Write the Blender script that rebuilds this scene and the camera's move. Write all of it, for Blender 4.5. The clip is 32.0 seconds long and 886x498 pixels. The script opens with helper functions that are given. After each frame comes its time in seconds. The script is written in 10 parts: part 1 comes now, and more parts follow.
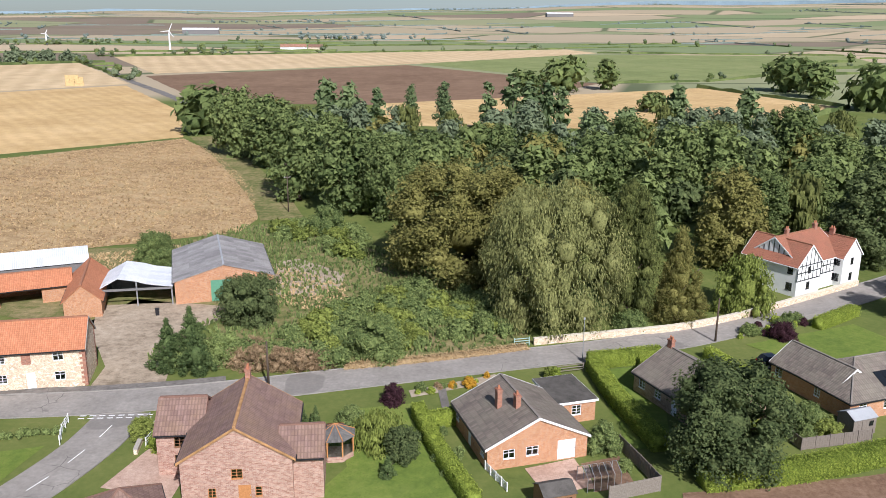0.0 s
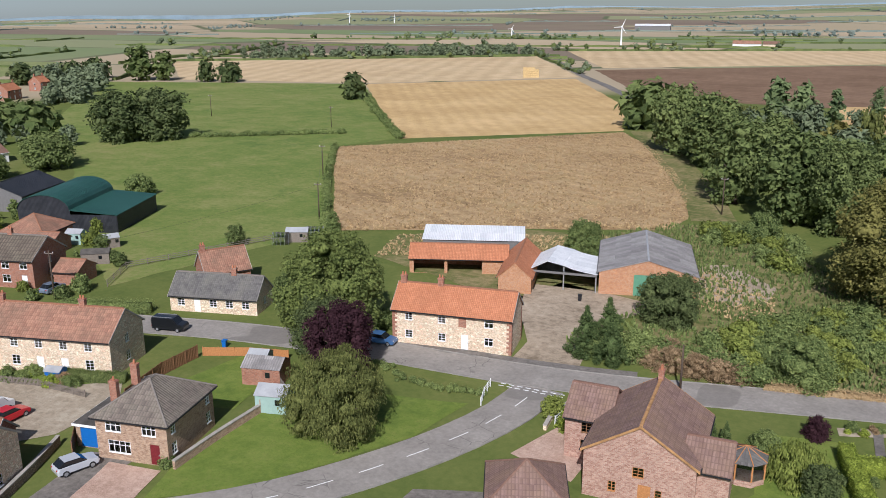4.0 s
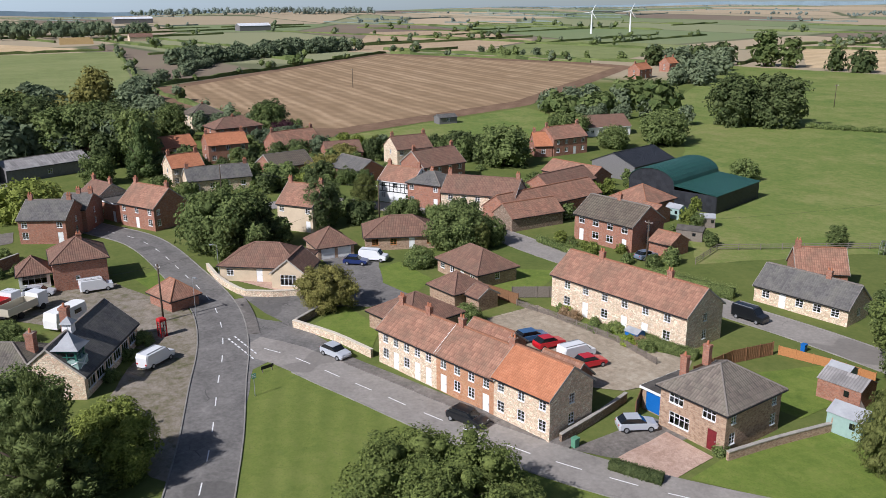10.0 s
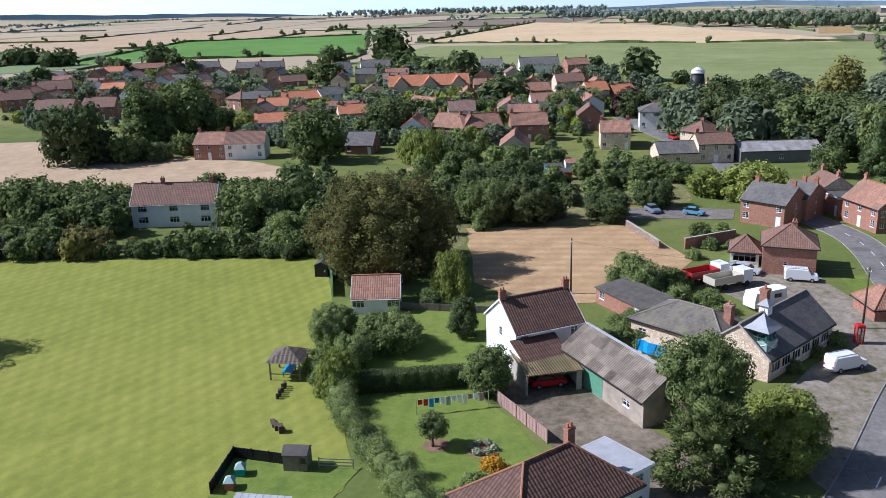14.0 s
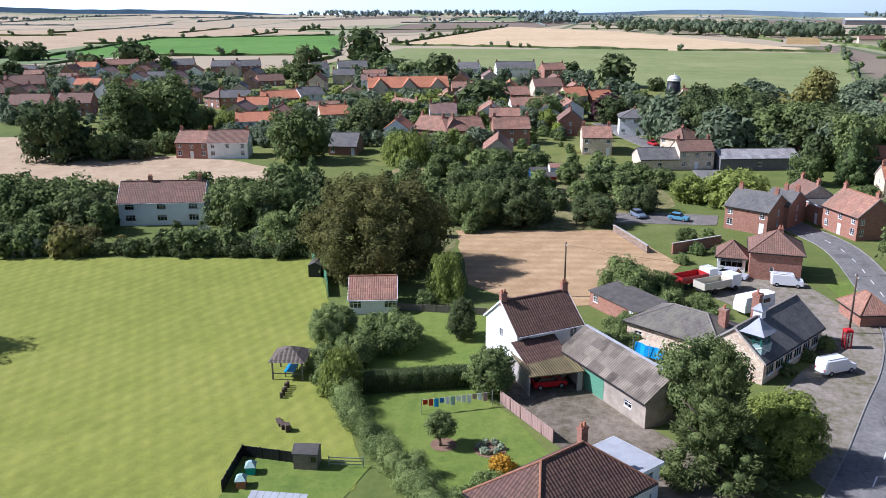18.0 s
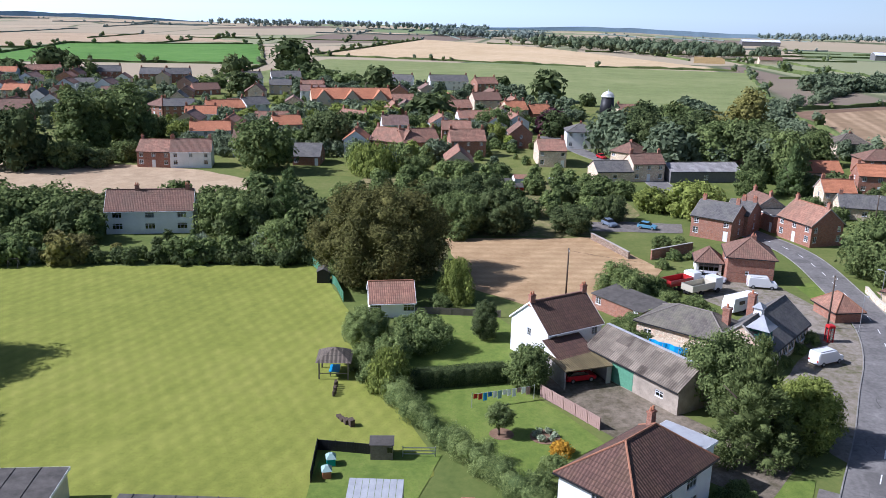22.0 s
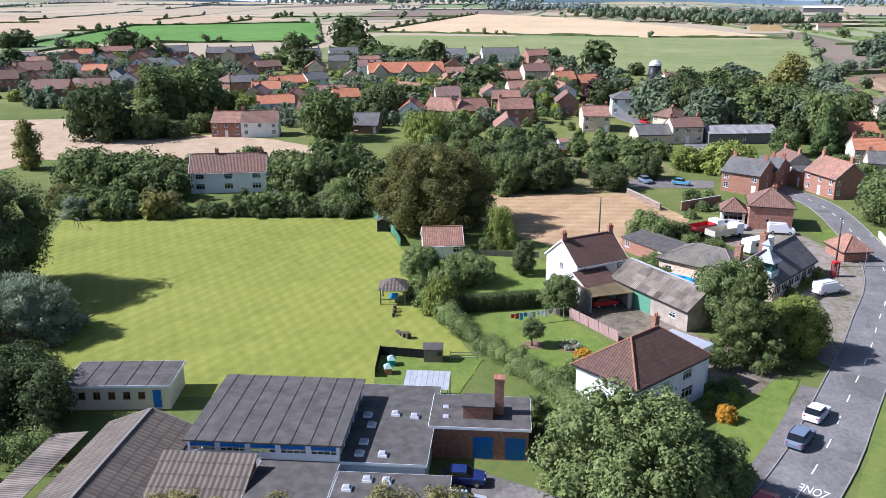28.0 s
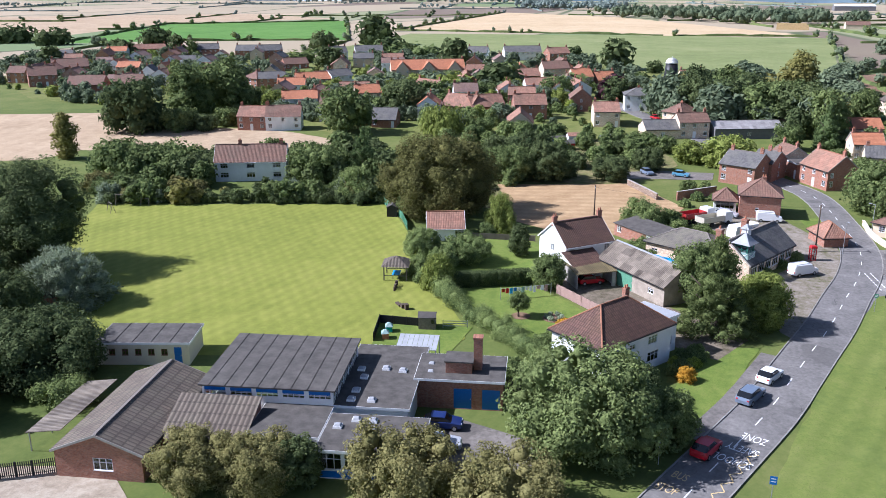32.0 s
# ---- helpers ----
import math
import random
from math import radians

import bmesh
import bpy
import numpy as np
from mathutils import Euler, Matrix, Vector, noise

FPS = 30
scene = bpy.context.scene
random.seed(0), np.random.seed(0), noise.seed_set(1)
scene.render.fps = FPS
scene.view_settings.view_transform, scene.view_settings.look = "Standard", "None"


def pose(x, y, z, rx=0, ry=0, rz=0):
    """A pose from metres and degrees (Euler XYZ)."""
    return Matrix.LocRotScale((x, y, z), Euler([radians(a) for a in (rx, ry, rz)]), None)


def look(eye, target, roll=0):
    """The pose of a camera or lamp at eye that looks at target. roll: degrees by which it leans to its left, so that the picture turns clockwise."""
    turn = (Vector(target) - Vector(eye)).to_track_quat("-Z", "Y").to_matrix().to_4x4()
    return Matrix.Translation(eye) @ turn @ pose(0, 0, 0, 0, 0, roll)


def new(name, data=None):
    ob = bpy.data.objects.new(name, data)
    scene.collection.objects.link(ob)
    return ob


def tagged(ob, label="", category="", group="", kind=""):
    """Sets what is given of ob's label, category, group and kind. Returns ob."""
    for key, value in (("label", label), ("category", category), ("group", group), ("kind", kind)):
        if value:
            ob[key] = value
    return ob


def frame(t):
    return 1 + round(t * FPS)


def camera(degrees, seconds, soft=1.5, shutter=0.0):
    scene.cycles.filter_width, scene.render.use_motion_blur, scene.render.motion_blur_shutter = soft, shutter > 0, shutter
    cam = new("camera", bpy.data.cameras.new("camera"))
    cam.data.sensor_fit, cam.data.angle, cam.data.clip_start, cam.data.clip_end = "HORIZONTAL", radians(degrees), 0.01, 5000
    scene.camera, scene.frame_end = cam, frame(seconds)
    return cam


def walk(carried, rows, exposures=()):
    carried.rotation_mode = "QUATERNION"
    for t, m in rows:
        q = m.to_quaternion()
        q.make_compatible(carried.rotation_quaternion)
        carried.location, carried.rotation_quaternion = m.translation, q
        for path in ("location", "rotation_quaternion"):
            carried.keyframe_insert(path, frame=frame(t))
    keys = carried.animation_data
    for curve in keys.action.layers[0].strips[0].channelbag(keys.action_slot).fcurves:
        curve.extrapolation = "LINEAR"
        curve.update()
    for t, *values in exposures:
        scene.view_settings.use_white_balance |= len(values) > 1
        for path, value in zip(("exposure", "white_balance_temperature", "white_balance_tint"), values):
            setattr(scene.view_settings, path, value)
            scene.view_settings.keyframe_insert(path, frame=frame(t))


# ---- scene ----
cam = camera(55.38, 32.0, soft=0.7)
PATH = [
    (0, pose(0.00, 0.00, 42.00, 74.30, -0.49, 0.14)),
    (0.5, pose(-0.13, 0.00, 41.94, 74.25, -0.43, 6.64)),
    (1, pose(-0.14, 0.05, 41.86, 74.21, -0.31, 12.82)),
    (1.5, pose(-0.16, -0.00, 41.85, 74.15, -0.20, 15.96)),
    (2, pose(-0.11, -0.08, 41.90, 74.12, -0.01, 19.87)),
    (2.5, pose(-0.17, -0.09, 41.88, 74.14, 0.11, 24.10)),
    (3, pose(-0.34, 0.15, 41.87, 74.06, 0.13, 28.24)),
    (3.5, pose(-0.58, 0.47, 41.88, 73.97, 0.07, 29.09)),
    (5.5, pose(-2.16, 1.54, 41.37, 73.73, -0.21, 31.39)),
    (6, pose(-2.23, 1.46, 41.40, 73.68, -0.22, 34.89)),
    (6.5, pose(-2.22, 1.37, 41.43, 73.63, -0.18, 38.31)),
    (7, pose(-2.21, 1.45, 41.43, 73.55, -0.10, 42.09)),
    (7.5, pose(-2.28, 1.40, 41.35, 73.51, -0.04, 46.40)),
    (8, pose(-2.35, 1.46, 41.28, 73.47, 0.08, 50.82)),
    (8.5, pose(-2.48, 1.47, 41.27, 73.39, 0.14, 55.50)),
    (9, pose(-2.52, 1.49, 41.23, 73.33, 0.27, 59.92)),
    (9.5, pose(-2.61, 1.48, 41.14, 73.29, 0.32, 64.46)),
    (10, pose(-2.62, 1.38, 41.11, 73.23, 0.40, 68.96)),
    (10.5, pose(-2.63, 1.33, 41.04, 73.23, 0.46, 73.20)),
    (11, pose(-2.60, 1.26, 40.95, 73.22, 0.49, 77.39)),
    (11.5, pose(-2.52, 1.23, 41.00, 73.18, 0.54, 78.02)),
    (12, pose(-2.48, 1.21, 41.02, 73.17, 0.66, 84.66)),
    (12.5, pose(-2.47, 1.18, 40.95, 73.21, 0.76, 92.95)),
    (13, pose(-2.48, 1.13, 41.08, 73.18, 1.09, 100.99)),
    (13.5, pose(-2.56, 1.13, 40.99, 73.27, 1.33, 109.06)),
    (14, pose(-2.53, 1.03, 41.01, 73.34, 1.47, 116.07)),
    (14.5, pose(-2.52, 1.06, 41.06, 73.32, 1.60, 116.94)),
    (16.5, pose(-2.24, 0.95, 41.17, 73.26, 1.23, 116.07)),
    (17, pose(-1.67, 0.15, 41.20, 73.31, 1.13, 115.42)),
    (17.5, pose(-0.81, -0.93, 41.25, 73.39, 0.68, 114.78)),
    (18, pose(0.13, -2.19, 41.34, 73.46, 0.15, 114.16)),
    (18.5, pose(1.16, -3.63, 41.43, 73.53, -0.44, 113.49)),
    (19, pose(2.42, -5.15, 41.59, 73.58, -0.88, 112.68)),
    (19.5, pose(3.85, -6.70, 41.70, 73.73, -1.22, 111.83)),
    (20, pose(5.43, -8.33, 41.84, 73.82, -1.55, 110.95)),
    (20.5, pose(6.90, -9.99, 41.97, 73.99, -1.69, 110.12)),
    (21, pose(8.48, -11.50, 42.07, 74.15, -1.74, 109.34)),
    (21.5, pose(10.00, -12.93, 42.14, 74.28, -1.63, 108.62)),
    (22, pose(11.53, -14.22, 42.29, 74.27, -1.43, 108.03)),
    (22.5, pose(12.77, -15.12, 42.34, 74.27, -1.33, 107.49)),
    (23, pose(13.91, -15.43, 42.38, 74.24, -1.23, 107.07)),
    (23.5, pose(15.30, -15.30, 42.39, 74.07, -1.10, 107.26)),
    (24, pose(16.88, -14.85, 42.50, 73.89, -1.02, 107.74)),
    (24.5, pose(18.46, -14.17, 42.62, 73.67, -0.83, 108.34)),
    (25, pose(19.99, -13.39, 42.66, 73.51, -0.68, 108.87)),
    (25.5, pose(21.44, -12.42, 42.62, 73.34, -0.48, 109.34)),
    (27.5, pose(26.28, -8.22, 42.54, 72.72, -0.04, 111.13)),
    (28, pose(27.28, -7.08, 42.53, 72.63, 0.04, 111.59)),
    (28.5, pose(28.27, -5.97, 42.54, 72.56, 0.11, 111.90)),
    (29, pose(29.23, -4.86, 42.59, 72.53, 0.20, 112.14)),
    (29.5, pose(30.21, -3.81, 42.68, 72.47, 0.23, 112.39)),
    (30, pose(31.17, -2.81, 42.75, 72.49, 0.24, 112.64)),
    (30.5, pose(32.17, -1.86, 42.84, 72.47, 0.17, 112.88)),
    (31, pose(33.20, -0.94, 42.89, 72.50, 0.13, 113.11)),
    (31.5, pose(34.15, 0.04, 42.92, 72.52, 0.15, 113.39)),
    (32, pose(35.22, 1.00, 42.95, 72.54, 0.13, 113.62)),
]
walk(cam, PATH, [(0, 0.38, 5850, 15), (1, 0.17, 5850, 15), (2, 0.2, 5850, 15), (3, 0.05, 5850, 15), (6, 0.02, 5850, 15), (8, -0.12, 5880, 15), (9, 0.0, 5880, 15), (11, 0.08, 5750, 16), (12.5, 0.14, 5550, 17), (14, 0.4, 5400, 18), (18, 0.6, 5350, 20), (23, 0.48, 5350, 20), (28, 0.8, 5350, 20), (32, 0.8, 5350, 20)])

# ---- light ----
SUN_AZ, SUN_EL = -69.0, 40.0
world = bpy.data.worlds.new("sky")
scene.world = world
world.use_nodes = True
wn = world.node_tree.nodes
sky = wn.new("ShaderNodeTexSky")
sky.sky_type, sky.sun_disc = "NISHITA", False
sky.sun_elevation, sky.sun_rotation = radians(SUN_EL), radians(90 - SUN_AZ)
sky.air_density, sky.dust_density, sky.ozone_density = 1.0, 1.5, 1.0
lift = wn.new("ShaderNodeVectorMath")
lift.inputs[1].default_value = (0, 0, 0.035)
world.node_tree.links.new(wn.new("ShaderNodeTexCoord").outputs["Generated"], lift.inputs[0])
world.node_tree.links.new(lift.outputs[0], sky.inputs[0])
wl = world.node_tree.links
wl.new(sky.outputs[0], wn["Background"].inputs[0])
wn["Background"].inputs[1].default_value = 0.06
# summer haze: brighter towards the horizon, and towards the sun
ray = wn.new("ShaderNodeTexCoord").outputs["Generated"]
up = wn.new("ShaderNodeSeparateXYZ")
wl.new(ray, up.inputs[0])
low = wn.new("ShaderNodeMapRange")
low.inputs[1].default_value, low.inputs[2].default_value, low.inputs[3].default_value, low.inputs[4].default_value = 0.0, 0.45, 1.0, 0.0
wl.new(up.outputs[2], low.inputs[0])
fall = wn.new("ShaderNodeMath")
fall.operation = "POWER"
fall.inputs[1].default_value = 3.0
wl.new(low.outputs[0], fall.inputs[0])
toward = wn.new("ShaderNodeVectorMath")
toward.operation = "DOT_PRODUCT"
toward.inputs[1].default_value = (math.cos(radians(SUN_AZ)), math.sin(radians(SUN_AZ)), 0)
wl.new(ray, toward.inputs[0])
glow = wn.new("ShaderNodeMath")
glow.operation = "MULTIPLY_ADD"
glow.inputs[1].default_value, glow.inputs[2].default_value = 0.55, 0.6
wl.new(toward.outputs["Value"], glow.inputs[0])
amount = wn.new("ShaderNodeMath")
amount.operation = "MULTIPLY"
wl.new(fall.outputs[0], amount.inputs[0])
wl.new(glow.outputs[0], amount.inputs[1])
haze = wn.new("ShaderNodeBackground")
haze.inputs[0].default_value = (0.66, 0.85, 1.0, 1)
wl.new(amount.outputs[0], haze.inputs[1])
both = wn.new("ShaderNodeAddShader")
wl.new(wn["Background"].outputs[0], both.inputs[0])
wl.new(haze.outputs[0], both.inputs[1])
wl.new(both.outputs[0], wn["World Output"].inputs[0])
sun = new("sun", bpy.data.lights.new("sun", "SUN"))
sun.data.energy, sun.data.angle, sun.data.color = 5.0, radians(0.6), (1.0, 0.95, 0.88)
sun.matrix_world = look((0, 0, 0), (-math.cos(radians(SUN_AZ)), -math.sin(radians(SUN_AZ)), -math.tan(radians(SUN_EL))))


# ---- materials ----
class Nodes:
    def __init__(self, name, rough=0.8, metal=0.0):
        self.mat = bpy.data.materials.new(name)
        self.mat.use_nodes = True
        self.t = self.mat.node_tree
        self.bsdf = self.t.nodes["Principled BSDF"]
        self.bsdf.inputs["Roughness"].default_value = rough
        self.bsdf.inputs["Metallic"].default_value = metal
        self.bsdf.inputs["Specular IOR Level"].default_value = 0.3

    def put(self, socket, value):
        if isinstance(value, bpy.types.NodeSocket):
            self.t.links.new(value, socket)
        elif isinstance(value, tuple) and len(value) == 3 and socket.type == "RGBA":
            socket.default_value = (*value, 1)
        else:
            socket.default_value = value

    def n(self, kind, out=0, props=(), **ins):
        node = self.t.nodes.new("ShaderNode" + kind)
        for key, value in props:
            if key == "operation":
                node.operation = value
            elif key == "data_type":
                node.data_type = value
            elif key == "feature":
                node.feature = value
            elif key == "dims":
                node.noise_dimensions = value
        for key, value in ins.items():
            name = key.replace("_", " ")
            self.put(node.inputs[int(name[1:])] if name[0] == "i" and name[1:].isdigit() else node.inputs[name], value)
        return node.outputs[out]

    def math(self, op, a, b=0.0, c=0.0):
        return self.n("Math", props=(("operation", op),), i0=a, i1=b, i2=c)

    def coord(self, which="Object"):
        return self.t.nodes.new("ShaderNodeTexCoord").outputs[which]

    def place(self):
        return self.t.nodes.new("ShaderNodeNewGeometry").outputs["Position"]

    def island(self):
        return self.t.nodes.new("ShaderNodeNewGeometry").outputs["Random Per Island"]

    def chance(self):
        return self.t.nodes.new("ShaderNodeObjectInfo").outputs["Random"]

    def noise(self, at, scale, detail=4.0, rough=0.6):
        return self.n("TexNoise", Vector=at, Scale=scale, Detail=detail, Roughness=rough)

    def ramp(self, fac, *stops):
        node = self.t.nodes.new("ShaderNodeValToRGB")
        while len(node.color_ramp.elements) < len(stops):
            node.color_ramp.elements.new(0.5)
        for e, (p, c) in zip(node.color_ramp.elements, stops):
            e.position, e.color = p, (*c, 1) if len(c) == 3 else c
        self.t.links.new(fac, node.inputs[0])
        return node.outputs[0]

    def mix(self, fac, a, b):
        node = self.t.nodes.new("ShaderNodeMix")
        node.data_type = "RGBA"
        self.put(node.inputs[0], fac)
        self.put(node.inputs[6], a)
        self.put(node.inputs[7], b)
        return node.outputs[2]

    def bump(self, height, strength=0.5, distance=0.05):
        self.t.links.new(self.n("Bump", Height=height, Strength=strength, Distance=distance), self.bsdf.inputs["Normal"])
        return self

    def color(self, socket):
        self.put(self.bsdf.inputs["Base Color"], socket)
        return self

    def along(self):
        """Coordinates on a wall or roof slope: along it, and up."""
        at = self.n("SeparateXYZ", Vector=self.coord())
        sep = self.t.nodes.new("ShaderNodeSeparateXYZ")
        self.t.links.new(self.coord(), sep.inputs[0])
        nor = self.t.nodes.new("ShaderNodeSeparateXYZ")
        self.t.links.new(self.coord("Normal"), nor.inputs[0])
        side = self.math("GREATER_THAN", self.math("ABSOLUTE", nor.outputs[0]), self.math("ABSOLUTE", nor.outputs[1]))
        mixn = self.t.nodes.new("ShaderNodeMix")
        self.put(mixn.inputs[0], side)
        self.put(mixn.inputs[2], sep.outputs[0])
        self.put(mixn.inputs[3], sep.outputs[1])
        return mixn.outputs[0], sep.outputs[2]


def shade(c, k):
    return tuple(min(1.0, v * k) for v in c)


def plain(name, c, rough=0.6, metal=0.0, var=0.25, scale=3.0, relief=0.15):
    m = Nodes(name, rough, metal)
    at = m.coord()
    a = m.noise(at, scale)
    b = m.noise(at, scale * 12)
    f = m.math("MULTIPLY_ADD", a, 0.7, m.math("MULTIPLY", b, 0.3))
    m.color(m.ramp(f, (0.3, shade(c, 1 - var)), (0.7, shade(c, 1 + var))))
    m.bump(b, relief, 0.02)
    return m.mat


def brickwork(name, a, b, mortar, w=0.24, h=0.085):
    m = Nodes(name, 0.85)
    u, v = m.along()
    at = m.n("CombineXYZ", X=u, Y=v)
    node = m.t.nodes.new("ShaderNodeTexBrick")
    m.put(node.inputs["Vector"], at)
    m.put(node.inputs["Color1"], a), m.put(node.inputs["Color2"], b), m.put(node.inputs["Mortar"], mortar)
    for key, value in (("Scale", 1.0), ("Mortar Size", 0.008), ("Brick Width", w), ("Row Height", h), ("Bias", -0.1)):
        node.inputs[key].default_value = value
    stain = m.noise(m.coord(), 0.6, 6)
    grain = m.noise(m.coord(), 9.0, 3)
    c = m.mix(m.ramp(stain, (0.35, (0, 0, 0)), (0.75, (0.45, 0.45, 0.45))), node.outputs[0], shade(a, 0.55))
    c = m.mix(m.ramp(m.noise(m.coord(), 2.6, 4, 0.7), (0.5, (0, 0, 0)), (0.66, (0.55, 0.55, 0.55))), c, shade(b, 0.75))
    c = m.mix(m.ramp(grain, (0.45, (0, 0, 0)), (0.75, (0.6, 0.6, 0.6))), c, shade(b, 1.35))
    m.color(c).bump(node.outputs[1], -0.4, 0.01)
    return m.mat


def rubble(name, tones, size=3.6):
    m = Nodes(name, 0.9)
    u, v = m.along()
    at = m.n("CombineXYZ", X=u, Y=m.math("MULTIPLY", v, 1.7))
    at = m.n("VectorMath", props=(("operation", "ADD"),), i0=at, i1=m.n("TexNoise", 1, Vector=m.coord(), Scale=2.0, Detail=2.0))
    cell = m.n("TexVoronoi", 1, Vector=at, Scale=size)
    edge = m.n("TexVoronoi", 0, props=(("feature", "DISTANCE_TO_EDGE"),), Vector=at, Scale=size)
    tone = m.n("SeparateXYZ", Vector=cell)
    stones = m.ramp(tone, *[(i / (len(tones) - 1), c) for i, c in enumerate(tones)])
    joint = m.ramp(edge, (0.02, (1, 1, 1)), (0.09, (0, 0, 0)))
    c = m.mix(joint, stones, shade(tones[0], 0.75))
    c = m.mix(m.ramp(m.noise(m.coord(), 0.5, 5), (0.45, (0, 0, 0)), (0.85, (0.4, 0.4, 0.4))), c, shade(tones[-1], 0.7))
    m.color(c).bump(edge, 0.6, 0.03)
    return m.mat


def tiles(name, a, b, moss=(0.1, 0.1, 0.05), amount=0.35, col=0.24, row=0.17, rough=0.8, rib=0.7):
    m = Nodes(name, rough)
    u, v = m.along()
    uu, vv = m.math("DIVIDE", u, col), m.math("DIVIDE", v, row)
    cell = m.n("CombineXYZ", X=m.math("FLOOR", uu), Y=m.math("FLOOR", vv))
    rnd = m.n("TexWhiteNoise", 0, Vector=cell)
    old = m.noise(m.coord(), 0.45, 6, 0.65)
    c = m.mix(rnd, a, b)
    c = m.mix(m.ramp(old, (0.42, (0, 0, 0)), (0.72, (amount * 2,) * 3)), c, moss)
    c = m.mix(m.ramp(m.noise(m.coord(), 5.0, 3), (0.5, (0, 0, 0)), (0.8, (0.5, 0.5, 0.5))), c, shade(a, 0.6))
    wave = m.math("SINE", m.math("MULTIPLY", uu, 2 * math.pi))
    step = m.math("FRACT", vv)
    # roll valleys and course feet darkened in the colour, like relief shade
    groove = m.math("MAXIMUM", m.math("LESS_THAN", wave, -0.55), m.math("LESS_THAN", step, 0.16))
    c = m.mix(m.math("MULTIPLY", groove, 0.45 * rib), c, shade(b, 0.35))
    m.color(c).bump(m.math("MULTIPLY_ADD", wave, 0.4, m.math("MULTIPLY", step, -0.8)), rib, 0.05)
    return m.mat


def sheeting(name, a, b, pitch=0.3, rough=0.6, metal=0.0):
    m = Nodes(name, rough, metal)
    u, v = m.along()
    wave = m.math("SINE", m.math("MULTIPLY", u, 2 * math.pi / pitch))
    old = m.noise(m.coord(), 0.5, 6, 0.7)
    panel = m.n("TexWhiteNoise", 0, Vector=m.n("CombineXYZ", X=m.math("FLOOR", m.math("MULTIPLY", u, 0.9)), Y=m.math("FLOOR", m.math("MULTIPLY", v, 1.4))))
    f = m.math("MULTIPLY_ADD", panel, 0.3, m.math("MULTIPLY", old, 0.8))
    # corrugation troughs get a darker colour
    trough = m.math("LESS_THAN", wave, -0.6)
    c = m.mix(m.math("MULTIPLY", trough, 0.35), m.ramp(f, (0.3, a), (0.8, b)), shade(a, 0.6))
    m.color(c).bump(wave, 0.6, 0.05)
    return m.mat


def turf(name, tones, big=0.05, fine=1.6, stripes=None, rough=0.95, lumps=0.35):
    """Ground cover in world coordinates; stripes: direction in degrees, width in metres and depth of a mown or drilled pattern."""
    m = Nodes(name, rough)
    m.bsdf.inputs["Specular IOR Level"].default_value = 0.1
    at = m.place()
    a, b = m.noise(at, big, 6, 0.65), m.noise(at, fine, 5, 0.7)
    mid = m.noise(at, big * 8, 4, 0.6)
    tuft = m.noise(at, fine * 4.5, 3, 0.7)
    f = m.math("ADD", m.math("MULTIPLY", a, 0.34), m.math("ADD", m.math("MULTIPLY", b, 0.28), m.math("ADD", m.math("MULTIPLY", mid, 0.2), m.math("MULTIPLY", tuft, 0.18))))
    k = len(tones) - 1
    c = m.ramp(f, *[(0.40 + 0.2 * i / k, t) for i, t in enumerate(tones)])
    c = m.mix(m.ramp(tuft, (0.5, (0, 0, 0)), (0.72, (0.6, 0.6, 0.6))), c, shade(tones[0], 0.55))
    c = m.mix(m.ramp(m.noise(at, big * 2.5, 5, 0.75), (0.5, (0, 0, 0)), (0.68, (0.45, 0.45, 0.45))), c, shade(tones[-1], 1.12))
    for turn, width, depth in stripes or ():
        s = m.t.nodes.new("ShaderNodeSeparateXYZ")
        m.put(s.inputs[0], at)
        d = m.math("MULTIPLY_ADD", s.outputs[0], math.cos(radians(turn)), m.math("MULTIPLY", s.outputs[1], math.sin(radians(turn))))
        d = m.math("ADD", d, m.math("MULTIPLY", m.noise(at, 0.03, 2), width * 0.8))
        w = m.math("MULTIPLY_ADD", m.math("SINE", m.math("MULTIPLY", d, 2 * math.pi / width)), 0.5, 0.5)
        w = m.math("MULTIPLY", w, m.math("MULTIPLY", m.noise(at, 0.15, 3), 1.6))
        c = m.mix(m.math("MULTIPLY", w, depth), c, shade(tones[0], 0.72))
    m.color(c).bump(m.math("ADD", b, mid), lumps, 0.15)
    return m.mat


def foliage(name, dark, light, through_=0.3):
    m = Nodes(name, 0.85)
    m.bsdf.inputs["Specular IOR Level"].default_value = 0.05
    at = m.place()
    r = m.math("ADD", m.math("MULTIPLY", m.island(), 0.5), m.math("MULTIPLY", m.chance(), 0.25))
    fine = m.noise(at, 5.0, 3, 0.7)
    f = m.math("ADD", r, m.math("MULTIPLY", m.noise(at, 0.5, 4), 0.4))
    c = m.ramp(f, (0.2, dark), (0.95, light))
    # fine noise puts shade-like dark gaps and bright specks into the leaf colour
    c = m.mix(m.ramp(fine, (0.34, (0.6, 0.6, 0.6)), (0.48, (0, 0, 0))), c, shade(dark, 0.8))
    c = m.mix(m.ramp(fine, (0.55, (0, 0, 0)), (0.72, (0.6, 0.6, 0.6))), c, shade(light, 1.25))
    m.color(c)
    tr = m.t.nodes.new("ShaderNodeBsdfTranslucent")
    m.t.links.new(c, tr.inputs[0])
    mixer = m.t.nodes.new("ShaderNodeMixShader")
    mixer.inputs[0].default_value = through_
    m.t.links.new(m.bsdf.outputs[0], mixer.inputs[1])
    m.t.links.new(tr.outputs[0], mixer.inputs[2])
    m.t.links.new(mixer.outputs[0], m.t.nodes["Material Output"].inputs[0])
    return m.mat


